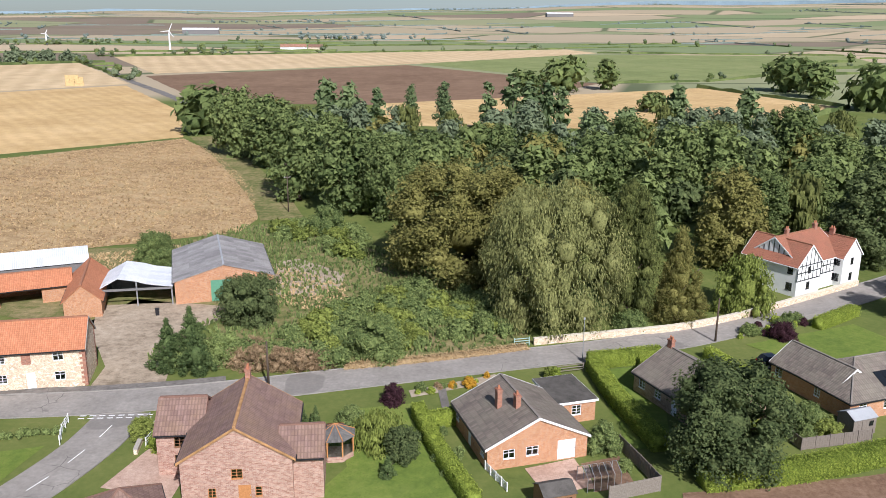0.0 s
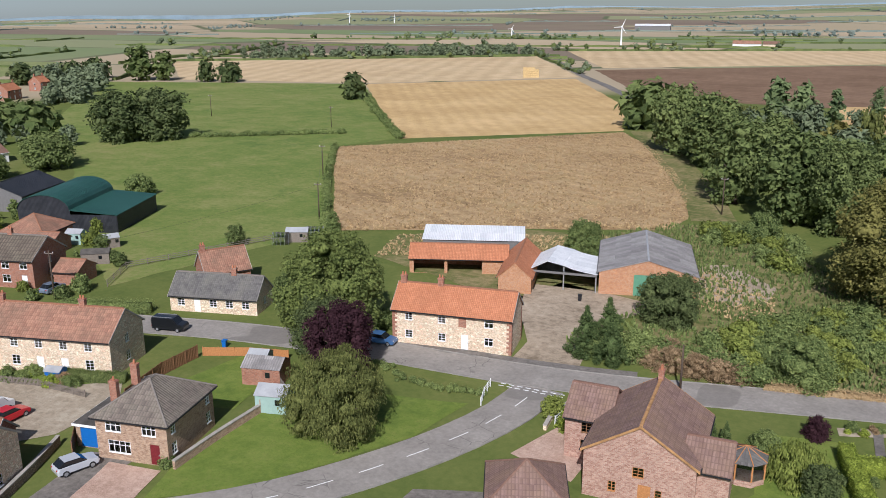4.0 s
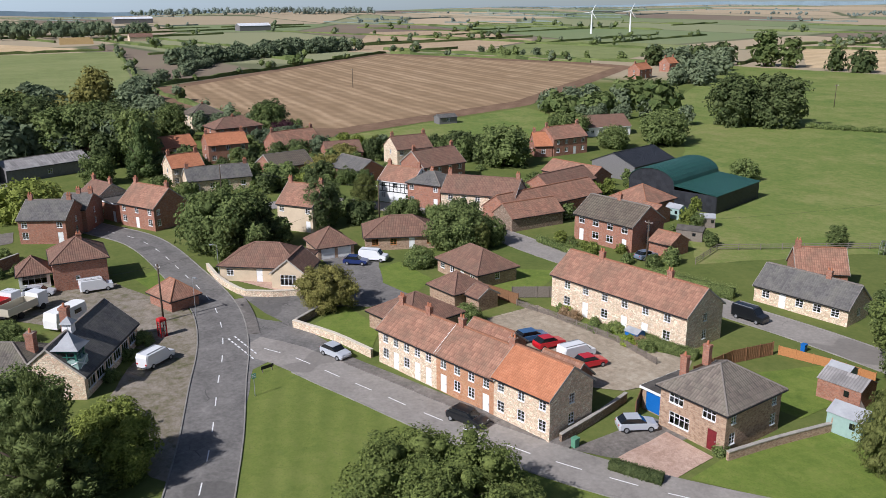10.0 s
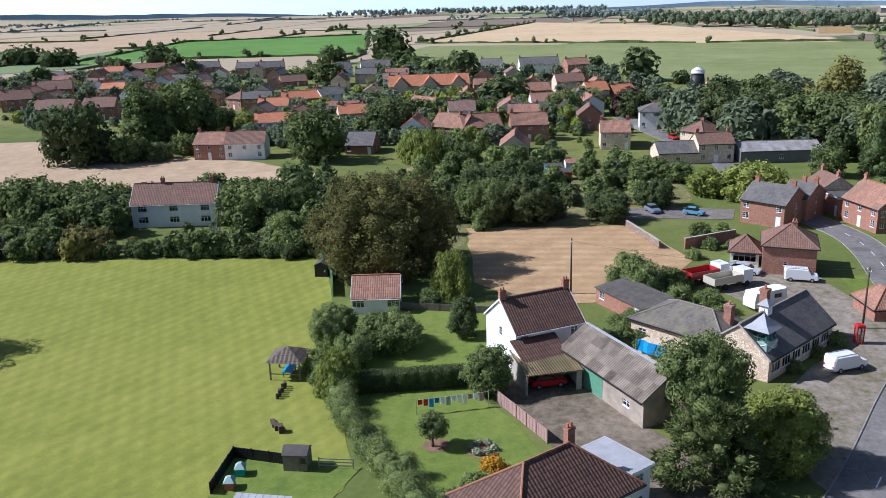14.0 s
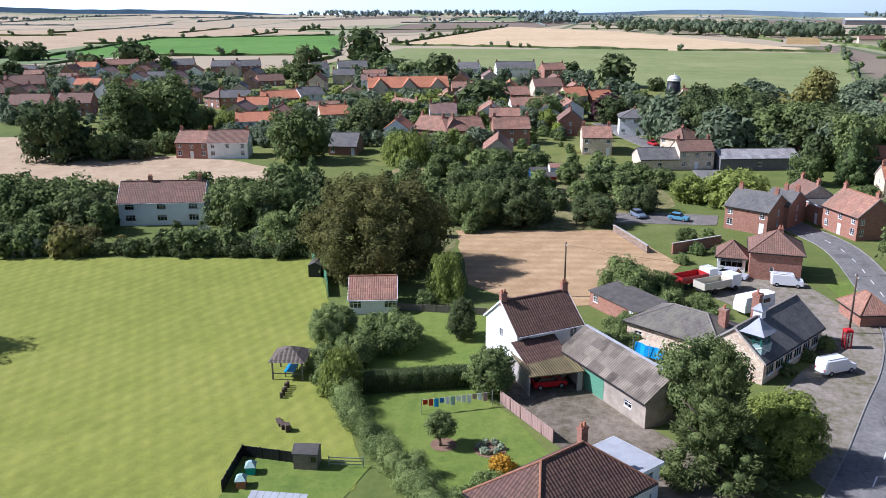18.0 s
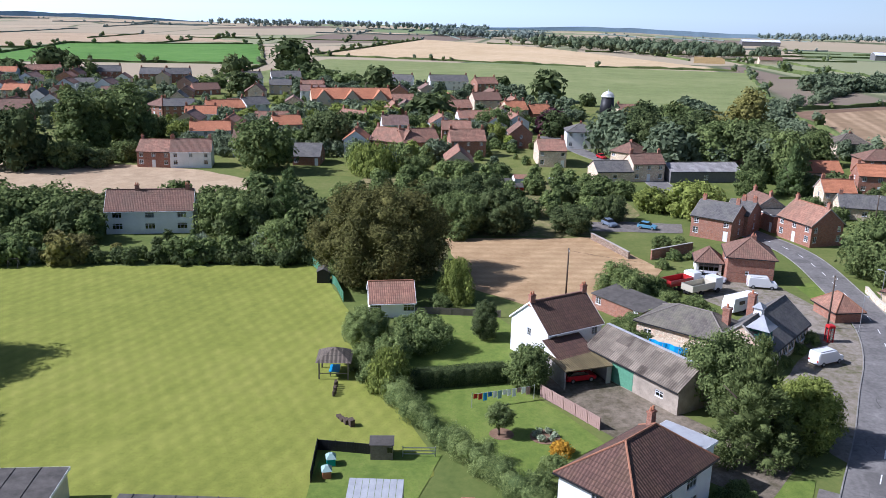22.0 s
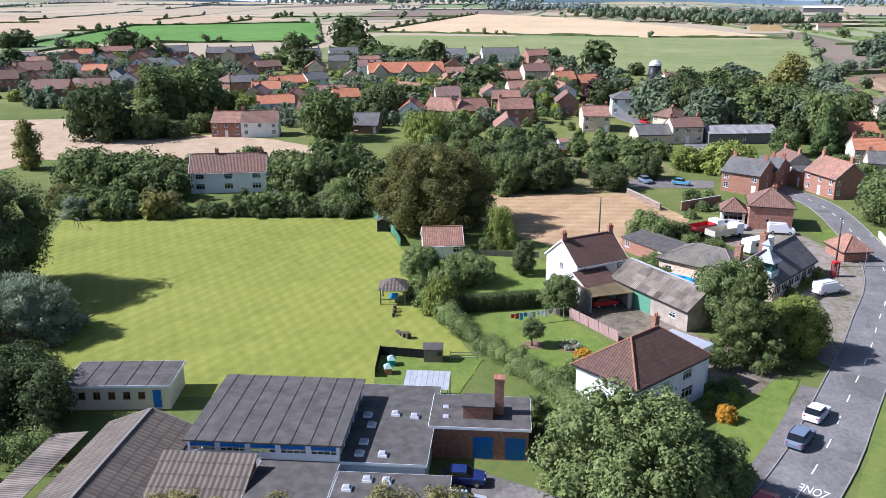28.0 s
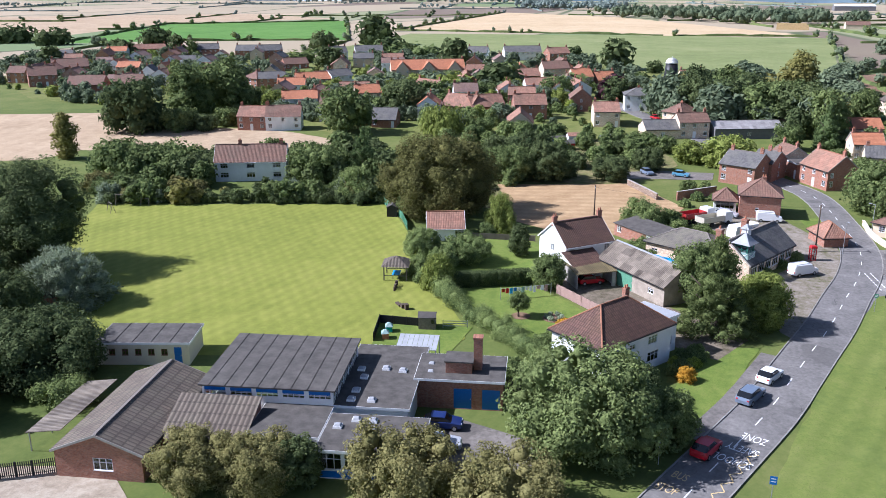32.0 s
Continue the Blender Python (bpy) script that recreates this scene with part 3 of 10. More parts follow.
def leaf_faces(pos, nor, out, size, mode, rs):
    """One small leaf spray, a triangle, at each place."""
    n = len(pos)
    s = (size * rs.uniform(0.6, 1.4, n))[:, None]
    if mode == "droop":
        b = unit(np.stack([0.3 * out[:, 0], 0.3 * out[:, 1], -np.ones(n)], 1) + rs.normal(0, 0.15, (n, 3)))
        a = unit(np.cross(b, nor))
        w, l = 0.5, 1.2
    elif mode == "spray":
        b = unit(nor + 0.6 * out + np.array([0, 0, 0.35]) + rs.normal(0, 0.35, (n, 3)))
        a = unit(np.cross(b, rs.normal(0, 1, (n, 3))))
        w, l = 0.5, 1.5
    else:
        a = unit(np.cross(nor, rs.normal(0, 1, (n, 3))))
        b = np.cross(nor, a)
        w, l = 0.95, 0.95
    return np.stack([pos - a * s * w * 0.5 - b * s * l * 0.35, pos + a * s * w * 0.5 - b * s * l * 0.35, pos + b * s * l * 0.65], 1)


def puffs(centres, radii, squash, middle, count, size, mode, rs, core=0.74, cored=None):
    """Leafy lumps: a rough core in the first ones, and leaf sprays standing off them all."""
    m = cored or len(centres)
    scale = radii[:, None] * np.array([1, 1, squash])
    cv = (ICO_V[None] * rs.uniform(0.8, 1.15, (m, len(ICO_V), 1)) * core) * scale[:m, None] + centres[:m, None]
    cf = ICO_F[None] + (np.arange(m) * len(ICO_V))[:, None, None]
    cv, cf = cv.reshape(-1, 3), cf.reshape(-1, 3)
    pick = rs.choice(len(centres), count, p=radii**2 / np.sum(radii**2))
    out = unit(centres[pick] - middle + rs.normal(0, 0.05, (count, 3)))
    d = unit(rs.normal(0, 1, (count, 3)) + 0.75 * out + np.array([0, 0, 0.15]))
    k = np.where(rs.random(count) < 0.85, rs.uniform(0.74, 1.08, count), rs.uniform(1.05, 1.32, count))[:, None]
    pos = centres[pick] + d * k * scale[pick]
    nor = unit(d * 0.8 + rs.normal(0, 0.38, (count, 3)) + np.array([0, 0, 0.35]))
    lv = leaf_faces(pos, nor, out, size, mode, rs).reshape(-1, 3)
    lf = np.arange(len(lv)).reshape(-1, 3) + len(cv)
    return np.concatenate([cv, lv]), np.concatenate([cf, lf])


def clump(g, c, r, leaves, size, rng, core=0.8, flat=1.0):
    """One leafy lump added to a mesh in the making."""
    rs = np.random.default_rng(rng.randrange(1 << 30))
    v, f = puffs(np.array([tuple(c)]), np.array([r]), flat, np.array([c[0], c[1], c[2] - r]), leaves, size, "leaf", rs, core)
    i = len(g.v)
    g.v += [tuple(p) for p in v.tolist()]
    g.f += [tuple(i + k for k in t) for t in f.tolist()]
    g.m += [0] * len(f)


def profile(shape, s):
    if shape == "column":
        return 0.95 * min(1, 0.5 + s * 1.8) * min(1, max(0.1, 1.04 - s) ** 0.4 * 1.25)
    if shape == "cone":
        return max(0.05, 1.02 * (1 - s) ** 0.8)
    if shape == "dome":
        return math.sqrt(max(0.02, 1 - s * s))
    if shape == "wide":
        return math.sin(math.pi * min(1, 0.2 + 0.78 * s)) ** 0.6
    return math.sqrt(max(0.03, 1 - (2 * s - 0.86) ** 2 / 1.3))


KIND = {
    # kind: leaves, shape, low, lump size, leaf mode, leaf scale, label
    "broad": ("broad", "round", 0.1, 0.34, "leaf", 1.0, "broad-leaved tree with a dense uneven green crown"),
    "dark": ("dark", "round", 0.05, 0.32, "leaf", 1.0, "dark green dense broad-leaved tree"),
    "sycamore": ("sycamore", "round", 0.02, 0.24, "leaf", 1.0, "large dark bronze-green tree with a broad domed crown"),
    "olive": ("olive", "round", 0.02, 0.2, "leaf", 0.8, "wide spreading tree with olive-brown foliage"),
    "willow": ("willow", "round", 0.0, 0.17, "droop", 0.85, "large pale green willow with hanging tufted foliage"),
    "weeping": ("lime", "dome", 0.0, 0.3, "droop", 1.3, "weeping willow with hanging yellow-green strands"),
    "poplar": ("poplar", "column", 0.06, 0.5, "leaf", 0.9, "tall narrow green poplar tree"),
    "birch": ("birch", "round", 0.03, 0.3, "droop", 0.95, "light green airy tree with hanging branch ends"),
    "lime": ("lime", "round", 0.03, 0.3, "leaf", 1.0, "yellow-green broad-leaved tree with a full crown"),
    "maple": ("maple", "round", 0.03, 0.24, "leaf", 1.0, "leafy light green broad-leaved tree with a wide crown"),
    "oak": ("oak", "round", 0.02, 0.24, "leaf", 1.0, "dense dark yellowish-green tree with a domed crown"),
    "hawthorn": ("hawthorn", "round", 0.02, 0.3, "leaf", 0.75, "bushy small tree with yellowish olive leaves"),
    "purple": ("purple", "round", 0.05, 0.32, "leaf", 1.0, "dark purple copper-leaved tree by the lane"),
    "silver": ("silver", "dome", 0.0, 0.26, "spray", 1.2, "silvery grey-green spreading small tree"),
    "spruce": ("spruce", "cone", 0.02, 0.22, "spray", 0.9, "dark green conical spruce tree"),
    "spruce_olive": ("olive", "cone", 0.03, 0.3, "spray", 0.9, "tall conical tree with olive foliage"),
    "conifer": ("conifer", "cone", 0.03, 0.17, "spray", 1.0, "tall feathery pine with yellowish green needles"),
    "round": ("broad", "round", 0.36, 0.4, "leaf", 0.9, "small round-headed clipped garden tree"),
    "orchard": ("bramble", "wide", 0.2, 0.3, "leaf", 0.9, "old spreading fruit tree with thin green foliage"),
    "shrub": ("bramble", "dome", 0.0, 0.4, "leaf", 0.9, "dense rounded green garden shrub"),
    "purple_shrub": ("purple", "dome", 0.0, 0.4, "leaf", 0.9, "purple-leaved rounded garden shrub"),
    "rust_shrub": ("rust", "dome", 0.0, 0.4, "spray", 0.9, "tangled shrub with pinkish cream seed heads"),
    "yellow_shrub": ("hedge", "dome", 0.0, 0.4, "leaf", 0.9, "bright yellow-green rounded garden shrub"),
    "gold_shrub": ("gold", "dome", 0.0, 0.4, "leaf", 0.8, "golden yellow rounded garden shrub"),
}
# leaf size in metres, most leaves, most lumps, and smaller lumps on each, from the far woods to the nearest trees; last, middle woods
DETAIL = ((0.7, 230, 12, 0), (0.42, 2600, 32, 2), (0.3, 7000, 52, 3), (0.24, 15000, 80, 3), (0.45, 600, 16, 1))
PROTO = {}
TRUNK = {}
tree_count = 0


def crown(kind, h, r, detail, variant):
    """Crown triangles for a kind of tree, of about this height and radius."""
    rb = 2 ** (round(math.log2(r) * 1.5) / 1.5)
    ab = 2 ** (round(math.log2(h / r) * 2) / 2)
    key = (kind, round(rb, 2), round(ab, 2), detail, variant)
    if key not in PROTO:
        leaf, shape, low, lump, mode, scale, label = KIND[kind]
        size, most, lumps, small = DETAIL[detail]
        hb = rb * ab
        rs = np.random.default_rng(sum(map(ord, kind)) * 31 + detail * 7 + variant * 3 + int(rb * 10))
        p = rs.uniform(0, 6.28, 4)
        area = 2 * math.pi * rb * (hb * (1 - low) + rb * 0.6) * {"cone": 0.6, "dome": 0.75}.get(shape, 0.9)
        if rb > 9 and detail == 3:
            most *= 2.2
        size = max(size * scale * min(1.0, 0.5 + 0.1 * rb), math.sqrt(1.05 * area / (0.45 * most)))
        count = int(min(int(most), 60 + 1.3 * area / (0.45 * size**2)))
        wide = max(lump * rb, math.sqrt(1.5 * area / (math.pi * lumps)))
        lumps = max(8, int(1.5 * area / (math.pi * wide**2)))
        cs, cr = [], []
        steps = np.cumsum([profile(shape, (k + 0.5) / 50) + 0.15 for k in range(50)])
        for i in range(lumps):
            s = (np.searchsorted(steps, steps[-1] * (i + rs.random()) / lumps) + rs.random()) / 50
            w = i * 2.39996 + rs.uniform(-0.4, 0.4)
            lobe = 1 + 0.08 * math.sin(3 * w + p[0] + 2 * s) + 0.06 * math.sin(5 * w + p[1] - 3 * s) + 0.05 * math.sin(9 * s + p[2])
            q = min(wide * rs.uniform(0.75, 1.25), rb * 0.6) * (0.5 + 0.5 * min(1, profile(shape, s)))
            off = max(0, profile(shape, s) * rb * lobe - q * 0.8) * (rs.uniform(0.86, 1.0) if i % 7 else rs.uniform(0.2, 0.6))
            z = max(q * 0.55, min((low + (1 - low) * s) * hb, hb * rs.uniform(0.94, 1.02) - q * 0.85))
            cs.append((off * math.cos(w), off * math.sin(w), z))
            cr.append(q)
        cs, cr = np.array(cs), np.array(cr)
        middle = np.array([0, 0, hb * 0.4])
        body_c, body_r = cs, cr
        if small:
            k = np.repeat(np.arange(lumps), small)
            d = unit(rs.normal(0, 1, (len(k), 3)) + 0.9 * unit(cs[k] - middle) + np.array([0, 0, 0.2]))
            if shape == "cone":
                d = unit(d * np.array([1.3, 1.3, 0.45]))
            body_c = np.concatenate([cs, cs[k] + d * (cr[k] * rs.uniform(0.5, 0.8, len(k)))[:, None]])
            body_r = np.concatenate([cr * 0.86, cr[k] * rs.uniform(0.32, 0.58, len(k))])
        body_c[:, 2] = np.maximum(body_c[:, 2], body_r * 0.5)
        inner = np.array([[0, 0, hb * (0.42 + low * 0.5)]])
        v1, f1 = puffs(inner, np.array([rb * 0.42]), 0.3 * hb * (1 - low) / (rb * 0.42), middle, 1, 0.1, "leaf", rs, 1.0)
        v2, f2 = puffs(body_c, body_r, 1.5 if kind in ("willow", "weeping") else 0.92, middle, count, size, mode, rs, 0.5 if kind in ("willow", "weeping") else 0.66, len(cs))
        PROTO[key] = (np.concatenate([v1, v2]), np.concatenate([f1, f2 + len(v1)]), rb, hb)
    return PROTO[key], key


def trunk_geo(h, r, low, slim):
    """A tapered, slightly bent trunk with a few limbs."""
    rng = random.Random(int(h * 10 + r * 100))
    g = Geo()
    top = h * (low + (1 - low) * 0.5)
    rad = max(0.05, 0.03 * h if not slim else 0.014 * h)
    pts = [Vector((rng.uniform(-0.012, 0.012) * h * i, rng.uniform(-0.012, 0.012) * h * i, top * i / 4)) for i in range(5)]
    for i in range(4):
        g.tube(pts[i], pts[i + 1], rad * (1 - i * 0.2) * (1.25 if i == 0 else 1), rad * (0.8 - i * 0.2) + 0.02, 6)
    for i in range(0 if slim else 5):
        a = pts[2 + i % 2]
        w = i * 1.26 + rng.random()
        g.tube(a, a + Vector((math.cos(w) * r * 0.55, math.sin(w) * r * 0.55, h * 0.16 + rng.random() * 0.5)), rad * 0.4, rad * 0.12, 5)
    return g


def away(x, y):
    return min(math.hypot(x, y), math.hypot(x - 18, y + 13), math.hypot(x - 34, y))


def tree(kind, x, y, h, r, group=""):
    global tree_count
    tree_count += 1
    leaf, shape, low, lump, mode, scale, label = KIND[kind]
    d = away(x, y)
    detail = 3 if d < 116 or (r > 9 and d < 160) else 2 if d < 175 else 1 if d < 300 else 0
    (v, f, rb, hb), key = crown(kind, h, r, detail, tree_count % 2)
    if key not in TRUNK:
        TRUNK[key] = (trunk_geo(hb, rb, low, shape == "dome").mesh("trunk", bark, True), tri_mesh("crown", v, f, LEAF[leaf]))
    bush = shape == "dome" and kind != "weeping"
    ob = thing("shrub" if bush else "tree", x, y, 0, label, "shrub" if bush else "tree", group)
    rng = random.Random(tree_count)
    ob.matrix_basis = pose(x, y, 0, 0, 0, rng.uniform(0, 360)) @ Matrix.Diagonal((r / rb, r / rb * rng.uniform(0.93, 1.07), h / hb, 1))
    part("trunk", TRUNK[key][0], None, ob)
    part("crown", TRUNK[key][1], None, ob)
    return ob


def grove(name, rows, label):
    """Woodland of many crowns joined in one mesh for each leaf colour."""
    bins = {}
    for i, (kind, x, y, h, r) in enumerate(rows):
        d = away(x, y)
        (v, f, rb, hb), _ = crown(kind, h, r, 1 if d < 125 and h > 3.2 else 4 if d < 310 else 0, i % 2)
        w = i * 1.7
        m = np.array([[math.cos(w) * r / rb, -math.sin(w) * r / rb, 0], [math.sin(w) * r / rb, math.cos(w) * r / rb, 0], [0, 0, h / hb]])
        leaf = KIND[kind][0]
        # past 230 m green crowns take the leaf colour lifted for haze
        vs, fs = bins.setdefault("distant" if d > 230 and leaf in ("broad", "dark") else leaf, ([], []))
        fs.append(f + sum(len(q) for q in vs))
        vs.append(v @ m.T + np.array([x, y, 0]))
        if h > 5 and d < 320:
            g = trunk_geo(h, r, 0.1, True)
            q = [[t[0], t[k], t[k + 1]] for t in g.f for k in range(1, len(t) - 1)]
            vs, fs = bins.setdefault("", ([], []))
            fs.append(np.array(q) + sum(len(a) for a in vs))
            vs.append(np.array([tuple(p) for p in g.v]) + np.array([x, y, 0]))
    for leaf, (v, f) in bins.items():
        tagged(new(name, tri_mesh(name, np.concatenate(v), np.concatenate(f), LEAF[leaf] if leaf else bark)), label, "trees", "", "stuff")


def hedge(name, pts, width, height, leaf, label, rough=0.08, size=0.13, kind=""):
    """A clipped hedge, or a wild one made of bushes that run into one another."""
    rs = np.random.default_rng(int(abs(pts[0][0] * 13 + pts[0][1])))
    wild = rough > 0.25
    line = smooth_line(pts, width * 0.55 if wild else 1.2)
    runs, meshes = [line], []
    if wild:
        runs = [line[i:i + 6] for i in range(0, len(line) - 1, 5)]
    for run in runs:
        if len(run) < 2:
            continue
        if wild:
            c = np.array([(p.x, p.y, 0) for p in run]) + rs.normal(0, width * 0.12, (len(run), 3)) * np.array([1, 1, 0])
            q = height * rs.uniform(0.4, 0.72, len(run))
            c[:, 2] = q * 0.75
            c2 = np.concatenate([c, c + rs.normal(0, width * 0.22, c.shape) * np.array([1, 1, 0]) + np.array([0, 0, 0.25 * height]) * rs.uniform(-1, 1.2, (len(c), 1))])
            q2 = np.concatenate([q, q * rs.uniform(0.45, 0.85, len(q))])
            count = int(len(c) * 1.2 * width * 0.55 * (2 * height + width) / (0.45 * size * size))
            v, f = puffs(c2, q2, 1.0, c.mean(axis=0), count, size, "leaf", rs)
        else:
            g, at, nn = Geo(), [], []
            for a, b in zip(run, run[1:]):
                d = (b - a).normalized()
                s = Vector((d.y, -d.x, 0))
                up = Vector((0, 0, height * 0.94))
                wa = width * 0.46
                g.hexa([a - s * wa, a + s * wa, b + s * wa, b - s * wa, a - s * wa * 0.9 + up, a + s * wa * 0.9 + up, b + s * wa * 0.9 + up, b - s * wa * 0.9 + up])
                n = int(1.2 * (b - a).length * (2 * height + width) / (0.45 * size * size))
                u, t, z = rs.random(n) * (2 * height + width), rs.random(n), rs.random(n) * height
                side = np.where(u < height, -1.0, np.where(u < 2 * height, 1.0, 0.0))
                o = np.where(side == 0, rs.uniform(-0.5, 0.5, n), side * 0.5) * width
                z = np.where(side == 0, height, z)
                at.append(np.stack([a.x + (b.x - a.x) * t + s.x * o, a.y + (b.y - a.y) * t + s.y * o, z], 1))
                nn.append(np.stack([s.x * side, s.y * side, (side == 0) * 1.0], 1))
            at, nn = np.concatenate(at), np.concatenate(nn)
            at = at + rs.normal(0, rough, at.shape)
            at[:, 2] = np.maximum(0.03, at[:, 2])
            nn = unit(nn + rs.normal(0, 0.5, nn.shape) + np.array([0, 0, 0.25]))
            lv = leaf_faces(at, nn, nn, size, "leaf", rs).reshape(-1, 3)
            cf = np.array([[t[0], t[k], t[k + 1]] for t in g.f for k in (1, 2)])
            v = np.concatenate([np.array([tuple(p) for p in g.v]), lv])
            f = np.concatenate([cf, np.arange(len(lv)).reshape(-1, 3) + len(g.v)])
        meshes.append(tri_mesh(name if not wild else "bush", v, f, LEAF[leaf]))
    if wild:
        ob = thing(name, 0, 0, 0, label, "hedge")
        for me in meshes:
            part("bush", me, None, ob)
        return ob
    return tagged(new(name, meshes[0]), label, "hedge", "", kind)


# ---- ground ----
def terrain(x, y):
    d = math.hypot(x, y)
    t = min(1, max(0, (d - 1300) / 1900))
    t = t * t * (3 - 2 * t)
    az = math.atan2(-x, y)
    rise = -1.15 * math.cos(az - radians(97))
    roll = 8 * math.sin(az * 9 + d * 0.001) + 5 * math.sin(az * 23)
    return t * (42 + d * math.tan(radians(rise)) + roll * (d / 4700))


def patchwork():
    """Distant farmland: a quilt of stubble, ley and plough with darker margins; close by it is meadow."""
    m = Nodes("meadow_and_far_farmland", 0.95)
    m.bsdf.inputs["Specular IOR Level"].default_value = 0.1
    at = m.place()
    turned = m.n("Mapping", Vector=at, Rotation=(0, 0, radians(22)), Scale=(1, 2.3, 0))
    cell = m.n("TexVoronoi", 1, Vector=turned, Scale=0.0021)
    pick = m.n("SeparateXYZ", Vector=cell)
    tone = m.t.nodes.new("ShaderNodeValToRGB")
    tone.color_ramp.interpolation = "CONSTANT"
    tones = [(0.42, 0.33, 0.22), (0.25, 0.26, 0.14), (0.46, 0.36, 0.24), (0.17, 0.22, 0.1), (0.37, 0.3, 0.2), (0.19, 0.145, 0.11), (0.23, 0.25, 0.13), (0.38, 0.31, 0.21)]
    while len(tone.color_ramp.elements) < len(tones):
        tone.color_ramp.elements.new(0.5)
    for i, (e, c) in enumerate(zip(tone.color_ramp.elements, tones)):
        e.position, e.color = i / len(tones), (*c, 1)
    m.put(tone.inputs[0], pick)
    edge = m.n("TexVoronoi", 0, props=(("feature", "DISTANCE_TO_EDGE"),), Vector=turned, Scale=0.0021)
    far = m.mix(m.ramp(edge, (0.008, (1, 1, 1)), (0.02, (0, 0, 0))), tone.outputs[0], (0.1, 0.12, 0.06))
    far = m.mix(m.ramp(m.noise(at, 0.004, 5), (0.4, (0, 0, 0)), (0.7, (0.35, 0.35, 0.35))), far, (0.3, 0.27, 0.16))
    a, b, c = m.noise(at, 0.03, 6, 0.65), m.noise(at, 1.2, 5, 0.7), m.noise(at, 0.2, 4)
    f = m.math("ADD", m.math("MULTIPLY", a, 0.45), m.math("ADD", m.math("MULTIPLY", b, 0.3), m.math("MULTIPLY", c, 0.25)))
    near = m.ramp(f, (0.34, (0.07, 0.095, 0.026)), (0.45, (0.105, 0.135, 0.034)), (0.55, (0.14, 0.16, 0.045)), (0.66, (0.19, 0.185, 0.07)))
    dist = m.n("VectorMath", 1, props=(("operation", "LENGTH"),), i0=at)
    m.color(m.mix(m.ramp(m.math("DIVIDE", dist, 1000.0), (0.42, (0, 0, 0)), (0.46, (1, 1, 1))), near, far)).bump(m.math("ADD", b, c), 0.3, 0.15)
    return m.mat


g = Geo()
rings = [0, 30, 60, 120, 250, 500, 800, 1100, 1300, 1500, 1700, 1900, 2150, 2400, 2700, 3000, 3300, 3600, 3900, 4200, 4500, 4750]
SEG = 120
for r in rings:
    for k in range(SEG):
        w = 2 * math.pi * k / SEG
        x, y = r * math.sin(w), r * math.cos(w)
        g.v.append((x, y, terrain(x, y)))
for i in range(len(rings) - 1):
    for k in range(SEG):
        a, b = i * SEG + k, i * SEG + (k + 1) % SEG
        g.f.append((a, a + SEG, b + SEG, b) if i else (a, a + SEG, b + SEG))
        g.m.append(0)
ground_ob = solid("ground", g, patchwork(), "grassy village ground running out to a patchwork of distant fields", "", "structure", smooth=True)

FIELDS = {
    "pasture": [(-266, 186), (-412, 340), (-273, 398), (-149, 234), (-157, 211), (-98, 127), (-107, 84), (-128, 98), (-211, 158)],
    "dry": [(-156.5, 211), (-88, 284), (-68, 252), (-47, 204), (-38.7, 171), (-40, 160), (-65, 147.4), (-96.4, 128.4)],
    "stubble": [(-272, 398), (-181.5, 487), (-112, 362), (-89, 287), (-148, 235)],
}
sheet("pasture_field", FIELDS["pasture"], 0.03, pasture, "grazed green pasture beside the farm")
sheet("dry_grass_field", FIELDS["dry"], 0.06, dry_grass, "field of tall dry brown grass behind the farm sheds")
sheet("stubble_field", FIELDS["stubble"], 0.05, stubble, "golden cereal stubble field")
sheet("stubble_field", [(-518, 491), (-293, 691), (-183, 498), (-274, 402), (-343, 383), (-386, 370)], 0.04, stubble_pale, "pale stubble field beyond the pasture")
sheet("ploughed_field", [(-195, 560), (-31, 700), (95, 530), (40, 430), (-23, 395), (-112, 398)], 0.04, plough2, "dark brown ploughed field")
sheet("stubble_field", [(-301, 785), (143, 1031), (167, 940), (-28, 713), (-196, 580)], 0.05, stubble_pale, "long strip of golden stubble")
sheet("stubble_field", [(-34, 400), (60, 450), (151, 505), (186, 405), (128, 330), (74, 318), (-21, 322)], 0.05, stubble, "golden stubble field behind the poplars")
sheet("ley_field", [(-26, 722), (126, 904), (429, 922), (388, 767), (169, 554), (100, 535)], 0.04, olive_m, "olive green ley field")
PLOUGH = [(-422, 15.5), (-615, 187), (-472, 277), (-434, 288), (-297, 150), (-251, 58), (-258, 49), (-342, 17)]
sheet("ploughed_field", PLOUGH, 0.05, plough2, "dark ploughed headland round the half-worked field")
sheet("stubble_strips", [(-421 + (x + 421) * 0.9, 144 + (y - 144) * 0.9) for x, y in PLOUGH], 0.09, plough, "half-ploughed brown field with pale stubble stripes")
sheet("ley_field", [(-432, -298), (-671, -340), (-720, -120), (-730, 9), (-558, 9), (-425, 11), (-385, -28), (-432, -110)], 0.05, olive_m, "wide olive green field behind the village")
sheet("stubble_field", [(-713, -376), (-1240, -449), (-1107, -243), (-748, 2), (-719, -116)], 0.06, stubble_pale, "striped pale stubble field")
sheet("crop_field", [(-453, -530), (-735, -672), (-881, -529), (-568, -346), (-490, -493)], 0.06, green_crop, "bright green crop field")
sheet("stubble_field", [(-1033, -1370), (-1144, -984), (-941, -573), (-757, -692), (-527, -608), (-606, -806)], 0.06, stubble_buff, "buff stubble field on the skyline")
